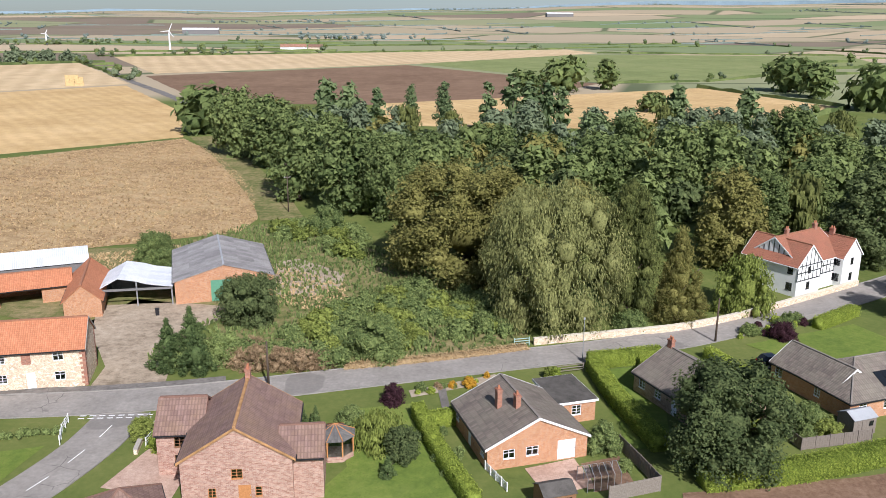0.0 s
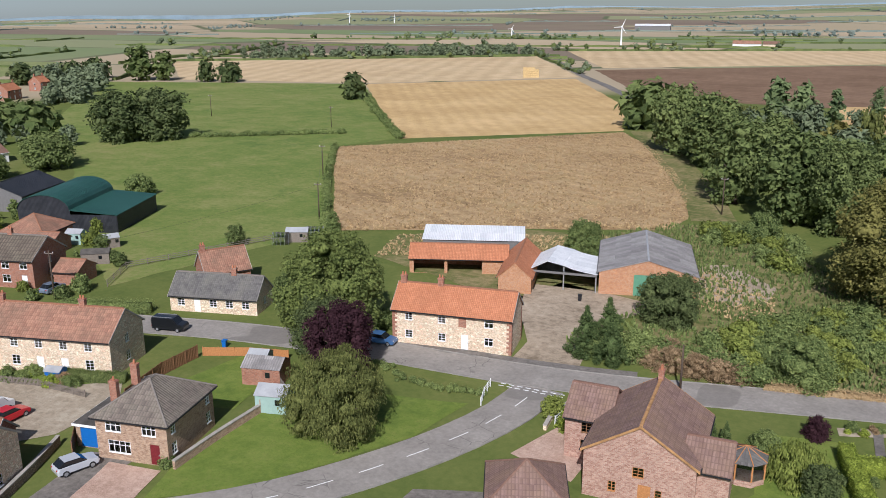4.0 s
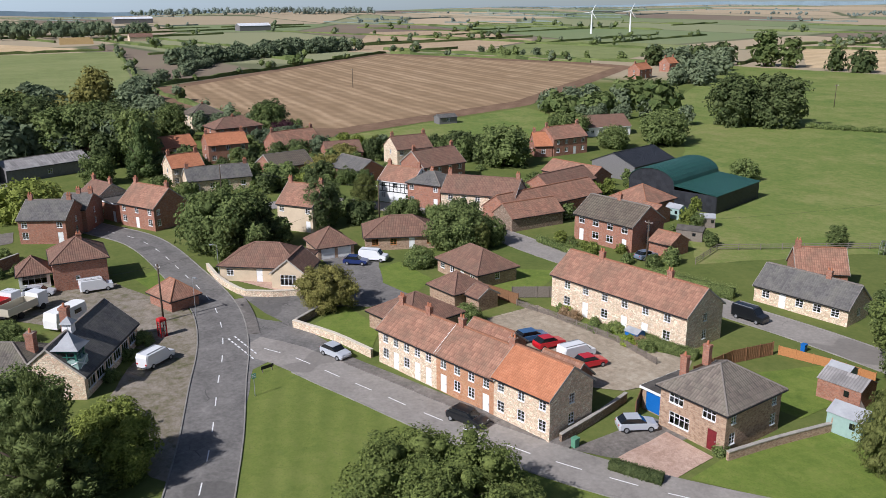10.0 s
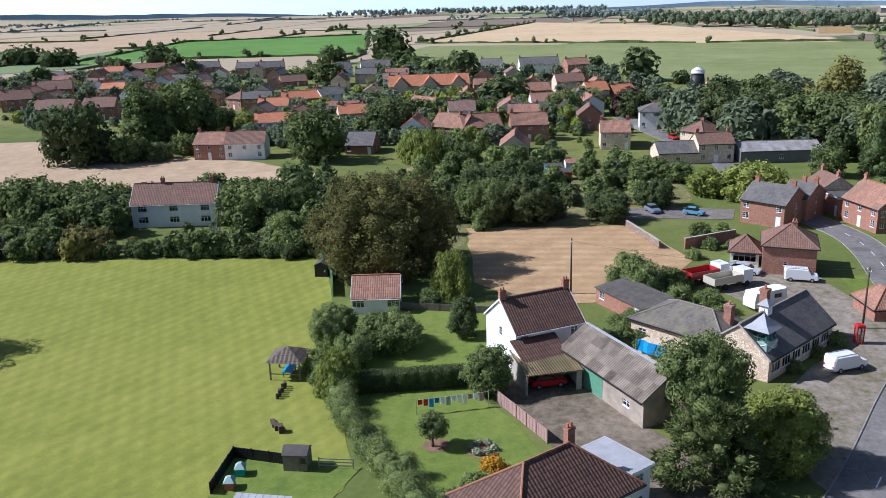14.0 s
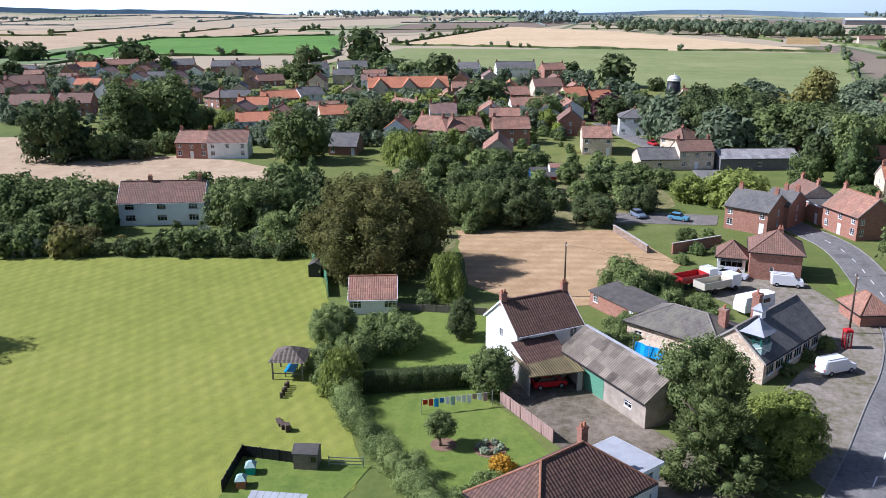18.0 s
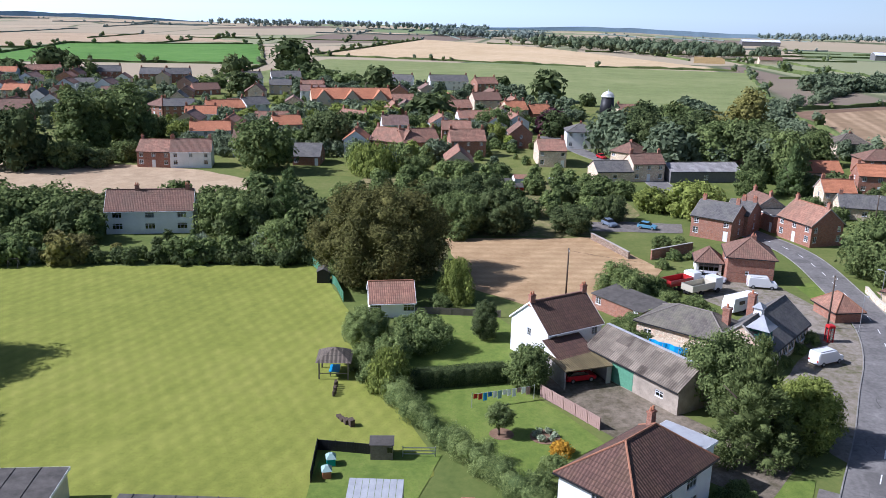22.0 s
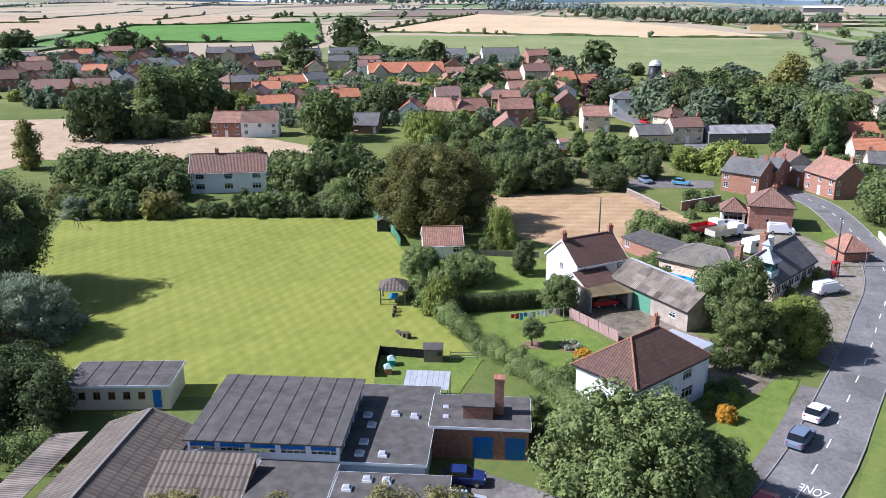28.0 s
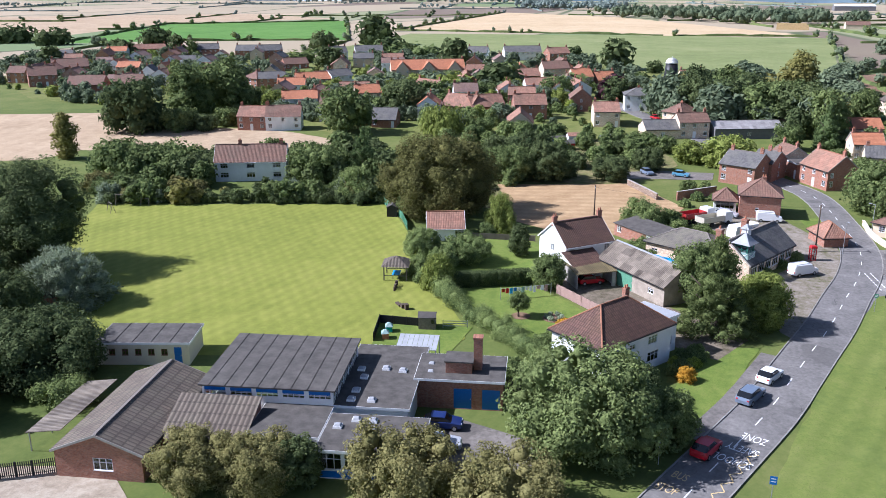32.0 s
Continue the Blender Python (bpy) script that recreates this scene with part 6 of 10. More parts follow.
# ---- bungalows by the junction ----
house("bungalow", -128.2, 20.6, 61, 12.4, 8.5, 2.5, 4.9, "hip", cream, tile_brown, front=3, chim=[], label="cream bungalow with hipped brown tiled roof")
house("bungalow", -122.6, 23.6, -29, 7.0, 5.0, 2.5, 4.5, "gable", cream, tile_brown, front=1, back=1, chim=[], label="gabled front wing of the cream bungalow", holes={"right": [(2.5, 0.5, 2.4, 1.7, "window")]})
house("garage", -135.2, 31.9, 95, 6.2, 6.5, 2.2, 4.4, "hip", brick_buff, tile_brown, back=0, ends=0, label="double garage with white doors and hipped roof", holes={"front": [(1.7, 0.05, 2.3, 2.0, "door"), (4.5, 0.05, 2.3, 2.0, "door")]})
house("bungalow", -136.6, 44.8, 76, 12.5, 8.5, 2.4, 4.8, "hip", brick_buff, tile_brown, front=4, frame_mat=wood_orange, label="buff brick bungalow with hipped brown tiled roof")
house("bungalow", -115.1, 49.8, 13.4, 10.4, 7.2, 2.3, 4.6, "hip", brick_buff, tile_brown, front=4, label="buff brick bungalow with hipped brown roof and lawn")
house("garage", -106.6, 43.2, 17, 5.6, 5.4, 2.2, 4.0, "hip", brick_buff, tile_brown, front=0, back=0, ends=0, label="brick garage with pyramid brown tiled roof")
house("garage", -102.4, 45.2, 17, 2.6, 3.4, 2.0, 3.0, "gable", brick_buff, tile_brown, front=0, back=0, ends=0, label="small gabled store beside the garage")
house("bungalow", -98.6, 34.2, 20, 8.2, 8.6, 2.4, 4.8, "hip", brick_buff, tile_brown, front=0, back=2, chim=[], label="brick bungalow with hipped brown roof behind the row")
house("garage", -87.0, 40.0, 21.7, 6.5, 4.2, 2.2, 3.8, "gable", brick, tile_red, front=0, back=0, ends=0, label="low back outhouse with red pantiles")
house("garage", -76.0, 43.2, 21.7, 5.2, 3.6, 2.2, 3.8, "gable", brick, tile_red, front=0, back=0, ends=0, label="back outhouse of the end cottage with red pantiles")

# ---- the bend: inn, brick houses, old schoolhouse ----
house("house", -166.4, 5.7, 36.5, 9.6, 7.6, 4.4, 7.4, "gable", brick, tile_red, front=3, door=1, ends=2, label="brick inn with weathered red tiled roof at the bend")
house("house", -174.0, 0.4, 30, 6.0, 6.5, 3.6, 4.4, "flat", brick, felt, front=2, ends=0, label="flat-fronted brick link beside the inn")
house("house", -179.5, -3.0, 30, 7.0, 8.0, 3.6, 6.2, "gable", stone, tile_brown, front=2, label="stone house with brown tiled roof beside the inn")
house("house", -163.5, -11.5, 70, 8.2, 9.0, 4.4, 6.8, "gable", brick, slate, front=2, chim=[(-3.4, 0), (3.4, 0)], label="double-gabled brick villa with slate roof")
house("house", -169.0, -7.0, 70, 5.0, 8.0, 4.4, 6.4, "gable", brick, slate, front=1, chim=[(0, 0), (2.2, 0)], label="rear brick wing with slate roof and chimneys")
house("house", -135.2, -6.6, 96, 7.4, 7.6, 4.5, 6.9, "hip", brick, tile_brown, front=1, door=-1, holes={"front": [(3.2, 1.4, 0.6, 0.7, "window")]}, label="square brick house with hipped brown tiled roof", chim=[(0.5, 0)])
house("house", -136.5, -13.0, 96, 4.2, 5.0, 2.4, 4.2, "hip", white, tile_brown, front=1, door=-1, holes={"front": [(2.1, 0.6, 3.4, 1.5, "window")]}, chim=[], label="low white garden room with large windows")
house("shed", -119.4, 5.9, 27, 5.6, 4.2, 1.9, 3.7, "hip", brick, tile_red, front=0, back=0, ends=0, label="small brick roadside shelter with hipped pantile roof")
house("house", -100.9, -5.6, 158, 15.2, 7.4, 2.8, 5.8, "gable", stone, slate, front=0, back=0, ends=0, chim=[], frame_mat=paint_white, label="old stone schoolhouse with slate roof and tall barred windows", holes={"front": [(1.7 + 2.35 * i, 0.75, 1.9, 1.8, "window") for i in range(6)], "back": [(1.7 + 2.9 * i, 0.75, 1.9, 1.8, "window") for i in range(5)]})
house("house", -100.0, -14.2, 68, 12.5, 8.0, 3.0, 5.0, "hip", stone, slate_old, front=2, door=-1, chim=[], label="low stone rear range with hipped slate roof")
house("shed", -108.6, -23.6, 52, 10, 5.0, 2.2, 2.8, "mono", brick, felt, front=2, back=0, ends=0, label="long brick store with grey felt roof")
for cx_, cy_, top_ in ((-98.6, -10.2, 6.4), (-104.6, -7.0, 6.8)):
    ob_ = thing("chimney_stack", cx_, cy_, 68, "tall square red brick chimney stack", "chimney")
    g_ = Geo()
    g_.box(-0.45, 0.45, -0.45, 0.45, 0, top_ - 0.5)
    g_.box(-0.52, 0.52, -0.52, 0.52, top_ - 0.5, top_ - 0.2)
    part("shaft", g_, brick, ob_)
    g_ = Geo()
    g_.tube((0, 0, top_ - 0.2), (0, 0, top_ + 0.3), 0.17, 0.13, 8)
    part("chimney_pot", g_, clay, ob_)


def clock_turret(x, y):
    ob = thing("clock_turret", x, y, 68, "small white and grey-green bell turret with flared lead roof", "turret")
    g = Geo()
    g.box(-1.3, 1.3, -1.3, 1.3, 0, 3.0)
    part("base", g, stone, ob)
    g = Geo()
    g.box(-1.2, 1.2, -1.2, 1.2, 3.0, 4.3)
    part("panelling", g, paint_teal, ob, "grey-green boarded panelling")
    g = Geo()
    for a in (-1.22, 1.22):
        for s in (-1, 1):
            g.tube((a, s * 1.1, 3.1), (a, -s * 1.1, 4.2), 0.06, 0.06, 4)
            g.tube((s * 1.1, a, 3.1), (-s * 1.1, a, 4.2), 0.06, 0.06, 4)
    part("bracing", g, paint_white, ob, "white crossed timbers")
    for a in (-1, 1):
        for b in (-1, 1):
            q = Geo()
            q.box(a * 0.95 - 0.1, a * 0.95 + 0.1, b * 0.95 - 0.1, b * 0.95 + 0.1, 4.3, 5.6)
            part("post", q, turret_green, ob, "dark green corner post")
    for k in range(4):
        q = Geo()
        q.box(-0.85, 0.85, -1.0, -0.92, 5.2, 5.6)
        q.box(-0.05, 0.05, -1.0, -0.92, 4.3, 5.2)
        q.box(-0.85, 0.85, -1.0, -0.92, 4.68, 4.76)
        part("arcade", q, turret_green, ob, "dark green open arcading", at=pose(0, 0, 0, 0, 0, 90 * k))
    q = Geo()
    q.tube((0, 0, 5.4), (0, 0, 4.8), 0.1, 0.35, 10)
    part("bell", q, lead, ob)
    g = Geo()
    ring = [(-1.5, -1.5), (1.5, -1.5), (1.5, 1.5), (-1.5, 1.5)]
    g.prism(ring, 5.6, 6.15, 0, 0.6)
    g.prism([(a * 0.6, b * 0.6) for a, b in ring], 6.15, 7.2, 0, 0.06)
    part("roof", g, felt_pale, ob, "pale flared pyramid roof")
    g = Geo()
    g.tube((0, 0, 7.1), (0, 0, 8.0), 0.05, 0.015, 5)
    g.tube((0, 0, 7.25), (0, 0, 7.45), 0.1, 0.1, 6)
    part("finial", g, lead, ob)


turret_green = plain("bottle_green_paint", (0.03, 0.12, 0.09), 0.5, var=0.15)
clock_turret(-94.4, -6.1)
house("barn", -84.4, -18.6, 50, 15.0, 6.4, 3.0, 5.2, "gable", render_grey, asbestos_old, front=0, back=0, ends=0, label="long rendered barn with mossy cement sheet roof and green doors", holes={"front": [(6.3, 0.05, 3.6, 2.7, "door"), (12.2, 1.1, 1.2, 0.8, "window"), (2.2, 1.2, 0.9, 0.6, "window")]}, door_mat=paint_green, ridge_mat=felt_pale)
house("house", -90.2, -31.0, 140, 8.8, 7.4, 4.7, 7.6, "gable", white, tile_plum, front=2, door=-1, chim=[(-4.2, 0), (4.2, 0)], label="white rendered house with dark brown pantile roof")
house("house", -85.0, -28.4, 140, 5.5, 3.0, 2.4, 3.9, "mono", white, tile_plum, front=1, door=-1, ends=0, label="low white rear lean-to with dark tiles")
house("house", -97.3, -56.6, 116, 6.4, 6.4, 2.3, 4.4, "gable", white, tile_red, front=2, door=-1, chim=[], label="small white cottage with orange-brown pantile roof", win=1.5)
house("house", -56.2, -17.5, 152, 12.2, 7.6, 5.0, 7.9, "hip", white, tile_plum, chim=[(3.5, 1.2)], front=3, door=-1, holes={"front": [(1.8, 3.1, 1.6, 1.1, "window"), (5.2, 3.3, 1.0, 0.7, "window"), (8.8, 3.1, 1.6, 1.1, "window"), (9.0, 0.9, 2.0, 1.3, "window"), (5.0, 0.06, 1.1, 2.1, "door"), (2.0, 0.9, 1.4, 1.3, "window")]}, label="white rendered two-storey house with hipped dark brown roof", ridge_mat=ridge_clay)
house("house", -63.4, -14.0, 152, 2.6, 5.0, 4.6, 4.7, "flat", white, felt_pale, chim=[], front=1, door=-1, ends=0, label="flat-roofed white side block of the house")
house("house", -123.2, -116.4, 118, 16, 7.4, 4.6, 7.8, "gable", white, tile_brown, front=3, door=-1, win=1.7, chim=[(-2.5, 0), (6.8, 0)], label="white house with brown tiled roof among trees")


def carport():
    ob = thing("carport", -83.6, -27.2, 128, "low open carport with a moss-grown sheet roof", "carport")
    g = Geo()
    lo = [(-3.2, -3.2, 2.3), (3.2, -3.2, 2.3), (3.2, 3.2, 2.6), (-3.2, 3.2, 2.6)]
    g.hexa(lo + [(x, y, z + 0.12) for x, y, z in lo])
    part("roof", g, tin_moss, ob, "moss-grown corrugated roof")
    w = Geo()
    w.box(-3.1, -2.95, -3, 3, 0, 2.3)
    w.box(2.5, 3.1, -3, -2.8, 0, 2.3)
    w.box(2.95, 3.1, -2.8, 3, 0, 2.3)
    w.box(-2.95, 2.95, 2.9, 3.05, 0, 2.4)
    part("wall", w, concrete, ob)


carport()



BUILT = []


def clear_of(x, y, room=8.5):
    """True where no building, road or drive stands."""
    if not BUILT:
        BUILT.extend((o.location.x, o.location.y) for o in scene.objects if o.parent is None and o.get("category") in ("house", "barn", "shed", "garage", "bungalow", "cottage"))
    if any(abs(a - x) < room and math.hypot(a - x, b - y) < room for a, b in BUILT):
        return False
    return all(math.hypot(p.x - x, p.y - y) > 5 for p in main_line) and all(math.hypot(p.x - x, p.y - y) > 5 for p in top_line)


# ---- the far village ----
def mill(x, y):
    ob = thing("windmill_tower", x, y, 0, "black tarred windmill tower with a white domed cap", "windmill")
    g = Geo()
    g.tube((0, 0, 0), (0, 0, 9.0), 3.6, 2.5, 20)
    part("tower", g, paint_dark, ob, smooth=True)
    g = Geo()
    for i in range(6):
        a, b = i * 15, (i + 1) * 15
        g.tube((0, 0, 9 + 2.4 * math.sin(radians(a))), (0, 0, 9 + 2.4 * math.sin(radians(b))), 2.8 * math.cos(radians(a)), max(0.05, 2.8 * math.cos(radians(b))), 20)
    g.tube((0, 0, 11.3), (0, 0, 12.2), 0.1, 0.05, 6)
    part("cap", g, white, ob, "white domed cap", smooth=True)


mill(-355, -59)
house("hall", -327.0, -165.5, 121, 33.9, 12.0, 5.5, 9.5, "gable", cream, orange)
house("house", -235.0, -86.0, 118, 10.7, 7.0, 5.0, 8.0, "gable", brick, tile_red)
house("house", -237.2, -110.7, 81, 12.0, 9.0, 3.0, 6.5, "gable", brick, tile_red)
house("house", -239.3, -103.7, 133, 12.3, 9.0, 3.0, 6.5, "gable", brick, tile_red)
house("house", -268.2, -56.5, 106, 9.5, 9.0, 5.6, 7.8, "hip", white, slate)
house("house", -232.5, -59.7, 108, 7.9, 14.0, 4.8, 7.0, "gable", stone, tile_red)
house("house", -238.5, -37.1, 63, 7.4, 9.0, 4.6, 7.0, "hip", stone, tile_brown)
house("house", -279.4, -44.5, 84, 6.2, 8.0, 5.0, 7.6, "gable", stone, tile_brown)
house("shed", -215.0, -39.8, 117, 9.8, 8.0, 2.8, 5.0, "gable", stone, slate, front=1, ends=0)
house("house", -218.8, -31.4, 118, 8.8, 7.0, 4.8, 7.0, "gable", stone, tile_brown)
house("shed", -225.4, -17.2, 117, 20.1, 9.0, 3.0, 4.6, "gable", greyboard, asbestos, front=1, ends=0)
house("house", -240.6, -4.1, 87, 8.9, 9.0, 3.0, 6.5, "gable", brick, tile_red)
house("house", -243.6, -151.9, 130, 9.4, 8.0, 4.8, 7.4, "gable", cream, orange)
house("bungalow", -202.8, -122.9, 108, 7.6, 10.0, 2.6, 5.5, "gable", brick, slate)
house("house", -221.0, -166.6, 123, 12.3, 8.0, 4.6, 7.0, "gable", white, orange)
house("house", -181.6, -157.5, 108, 8.9, 8.0, 4.4, 7.0, "gable", brick, tile_red)
house("house", -185.1, -149.1, 117, 10.7, 8.0, 4.4, 7.2, "gable", white, tile_brown)
house("house", -326.7, -93.0, 128, 8.8, 9.0, 5.0, 8.0, "gable", cream, orange)
house("house", -332.5, -84.2, 128, 8.9, 9.0, 3.4, 6.6, "gable", brick, orange)
house("house", -448.3, -160.0, 118, 21.5, 10.0, 5.0, 8.0, "gable", white, slate)
house("house", -434.2, -181.9, 100, 11.6, 9.0, 5.0, 8.0, "gable", white, slate)
house("house", -419.8, -246.5, 124, 16.4, 10.0, 5.0, 8.0, "gable", white, slate)
house("house", -403.1, -258.5, 138, 10.5, 9.0, 5.0, 8.0, "gable", white, slate)
house("house", -444.4, -137.7, 131, 12.5, 9.0, 5.0, 8.0, "gable", brick, tile_red)
house("house", -277.1, -334.5, 135, 16.7, 10.0, 5.0, 8.5, "gable", brick, tile_brown)
house("house", -242.0, -314.5, 142, 11.6, 10.0, 5.0, 8.5, "gable", brick, tile_brown)
house("house", -224.2, -269.0, 118, 14.1, 10.0, 4.8, 8.0, "gable", brick, tile_brown)
house("house", -233.8, -256.3, 121, 11.3, 10.0, 4.8, 8.0, "gable", brick, tile_brown)
house("house", -384.1, -384.9, 135, 24.5, 9.0, 4.8, 7.4, "gable", brick, tile_red)
house("house", -394.7, -346.7, 126, 16.0, 9.0, 5.0, 8.0, "gable", brick, slate)
house("house", -395.4, -315.2, 114, 14.3, 9.0, 5.0, 8.0, "gable", brick, slate)
house("house", -402.1, -304.0, 131, 13.3, 9.0, 5.0, 8.0, "gable", brick, slate)
house("bungalow", -309.4, -333.8, 146, 14.5, 9.0, 2.6, 5.2, "gable", brick, slate)
house("bungalow", -348.9, -318.6, 123, 15.9, 9.0, 2.6, 5.2, "gable", brick, slate)
house("house", -272.2, -221.3, 81, 8.5, 9.0, 4.5, 7.0, "hip", brick, tile_brown)
house("house", -273.7, -214.6, 122, 11.4, 8.0, 4.5, 7.0, "gable", brick, slate)
house("house", -276.6, -196.2, 132, 14.4, 8.0, 4.6, 7.2, "gable", brick, orange)
house("house", -285.3, -188.7, 147, 10.1, 9.0, 5.6, 8.0, "gable", white, slate)
house("house", -357.8, -113.7, 123, 12.4, 9.0, 5.0, 8.0, "gable", stone, tile_brown)
house("house", -324.6, -116.5, 125, 10.3, 9.0, 4.6, 7.4, "gable", brick, tile_red)
house("bungalow", -354.2, -255.9, 140, 12.9, 9.0, 2.6, 5.4, "gable", brick, tile_brown)
house("house", -279.9, -142.8, 68, 12.7, 8.0, 3.0, 6.0, "gable", brick, tile_red)
house("house", -345.2, -49.3, 116, 9.6, 8.0, 4.6, 7.4, "gable", cream, tile_red)
house("house", -201.8, 14.0, 106, 7.4, 6.0, 4.4, 6.8, "gable", stone, orange)
house("house", -227.0, 26.5, 98, 10.3, 7.0, 4.8, 7.2, "gable", brick, orange)
house("bungalow", -204.3, 37.7, 106, 10.7, 9.0, 2.6, 5.0, "gable", brick, slate_tile)
house("house", -232.2, 45.1, 108, 13.0, 8.0, 3.0, 6.0, "gable", brick, tile_red)
house("house", -288.3, 27.2, 104, 10.3, 9.0, 5.0, 7.6, "hip", stone, slate_tile)
house("house", -255.4, 32.5, 105, 14.1, 9.0, 5.0, 7.4, "hip", brick, tile_brown)
house("house", -193.8, 20.5, 95, 13.8, 7.0, 2.8, 5.0, "gable", stone, slate)
house("bungalow", -215.1, 54.6, 89, 9.3, 8.0, 2.6, 5.0, "gable", brick, tile_brown)
house("house", -202.7, 68.6, 97, 9.7, 8.0, 4.8, 7.4, "gable", stone, tile_brown)
house("house", -182.5, 67.8, 106, 11.7, 9.0, 4.4, 7.4, "gable", brick, tile_brown)
house("house", -166.6, 55.6, 38, 8.2, 7.0, 4.6, 7.0, "gable", white, tile_red, label="black and white timbered house with a red roof")
house("house", -160.6, 59.6, 38, 7.6, 7.0, 5.0, 7.0, "hip", brick, slate)
house("terrace", -149.3, 66.0, 49, 14.7, 8.0, 4.8, 7.4, "gable", stone, tile_brown)
house("house", -153.6, 32.2, 44, 7.6, 8.0, 5.0, 8.0, "gable", cream, tile_red)
house("house", -202.0, 105.7, 75, 4.7, 7.0, 3.0, 6.0, "gable", brick, orange)
house("house", -202.8, 112.3, 100, 11.3, 8.0, 4.6, 7.2, "gable", brick, tile_red)
house("bungalow", -226.7, 139.3, 86, 14.5, 10.0, 2.8, 5.6, "gable", white, tile_brown)
house("house", -245.4, -4.3, 85, 9.6, 8.0, 3.0, 6.0, "gable", brick, tile_red)
house("house", -372.7, 250.2, 112, 10.5, 7.0, 4.6, 7.4, "gable", brick, orange)
house("house", -398.7, 285.9, 107, 7.5, 7.0, 4.6, 7.4, "gable", brick, orange)
house("shed", -265.8, 103.2, 97, 6.6, 4.0, 2.2, 3.0, "gable", greyboard, slate, front=1, ends=0)
for u_ in (-12, 0, 12):
    house("house", -327.0 + u_ * math.cos(radians(121)), -165.5 + u_ * math.sin(radians(121)), 211, 13.6, 6.0, 5.6, 9.1, "gable", cream, orange, front=0, back=0, ends=2, chim=[], label="cream gabled cross wing with orange tiled roof")

sheet("village_ground", [(-195, -75), (-215, -30), (-300, -40), (-390, -60), (-455, -130), (-440, -250), (-405, -300), (-420, -390), (-360, -430), (-250, -350), (-205, -280), (-200, -180), (-183, -130)], 0.045, grass, "gardens and verges between the village houses")
rng = random.Random(21)
spots = [(o.location.x, o.location.y) for o in scene.objects if o.parent is None and o.name.split(".")[0] in ("house", "bungalow", "shed")]
for poly, count in (([(-205, -75), (-330, -75), (-400, -120), (-390, -240), (-300, -215), (-205, -170)], 34), ([(-230, -260), (-300, -230), (-400, -290), (-400, -380), (-320, -400), (-240, -340)], 30), ([(-190, 20), (-245, 10), (-240, 60), (-190, 80)], 5)):
    made = 0
    for _ in range(3000):
        x, y = rng.uniform(-410, -185), rng.uniform(-410, 90)
        if made < count and inside(x, y, poly) and all(math.hypot(x - a, y - b) > 13.5 for a, b in spots) and clear_of(x, y):
            spots.append((x, y))
            made += 1
            low = rng.random() < 0.35
            e = 2.6 if low else 4.8
            BUILT.append((x, y))
            house("bungalow" if low else "house", round(x, 1), round(y, 1), rng.choice((20, 28, 110, 118, 200)), rng.uniform(8, 13), rng.uniform(7, 8.5), e, e + rng.uniform(2.2, 3.0), "gable", rng.choice((brick, brick_pink, brick_orange, white, cream, stone, white)), rng.choice((tile_red, tile_red, tile_brown, tile_mauve, slate, orange)), front=3, ends=1)

# ---- trees ----
tree("willow", 15.0, 111.5, 19.1, 10.0)
tree("olive", 3.6, 136.4, 18.0, 14.5)
tree("poplar", -11.6, 298.4, 17.5, 3.0, "row of poplars")
tree("poplar", -0.1, 292.5, 19.0, 3.7, "row of poplars")
tree("poplar", 15.7, 307.3, 17.6, 2.9, "row of poplars")
tree("poplar", -25.2, 320.2, 14.6, 3.0, "row of poplars")
tree("poplar", -35.6, 320.7, 15.9, 5.4, "row of poplars")
tree("poplar", -44.0, 319.8, 18.0, 4.9, "row of poplars")
tree("poplar", 24.6, 308.5, 20.0, 4.2, "row of poplars")
tree("poplar", 30.8, 308.7, 19.0, 3.7, "row of poplars")
tree("poplar", 37.1, 309.1, 18.0, 3.8, "row of poplars")
tree("poplar", 42.7, 309.2, 17.1, 3.4, "row of poplars")
tree("poplar", 81.7, 297.9, 18.3, 4.7, "row of poplars")
tree("poplar", 112.2, 314.1, 16.2, 4.5, "row of poplars")
tree("broad", -83.8, 297.1, 17.0, 9.8)
tree("broad", -61.0, 250.8, 20.0, 8.6)
tree("broad", -48.1, 232.6, 20.0, 7.9)
tree("broad", -33.2, 190.2, 20.0, 7.1)
tree("broad", -20.1, 177.1, 19.2, 7.2)
tree("broad", -11.2, 172.1, 18.2, 6.4)
tree("broad", -3.6, 210.6, 13.7, 6.7)
tree("broad", -30.2, 216.7, 16.9, 6.6)
tree("broad", 14.6, 226.7, 13.2, 6.9)
tree("spruce", 8.8, 216.8, 11.0, 3.3)
tree("broad", 26.2, 220.0, 11.2, 8.2)
tree("broad", 37.5, 199.3, 14.2, 7.5)
tree("broad", 52.1, 187.5, 19.1, 6.6)
tree("broad", 61.3, 188.1, 19.0, 7.3)
tree("broad", 54.0, 246.1, 13.5, 6.7)
tree("broad", 98.1, 239.8, 16.9, 8.6)
tree("broad", 100.2, 215.0, 13.1, 7.2)
tree("broad", 66.5, 471.1, 18.3, 11.8)
tree("broad", 42.9, 451.6, 12.7, 9.1)
tree("broad", 92.0, 488.2, 17.0, 6.6)
tree("broad", 194.4, 483.7, 18.7, 13.8)
tree("broad", 196.1, 450.2, 18.4, 9.8)
tree("broad", 195.3, 387.3, 20.0, 12.9)
tree("broad", 92.4, 377.0, 8.3, 6.5)
tree("spruce_olive", 33.3, 113.4, 13.7, 4.5)
tree("olive", 49.1, 140.1, 16.9, 6.1)
tree("birch", 26.0, 113.3, 20.0, 4.5)
tree("broad", 63.1, 162.6, 12.9, 5.3)
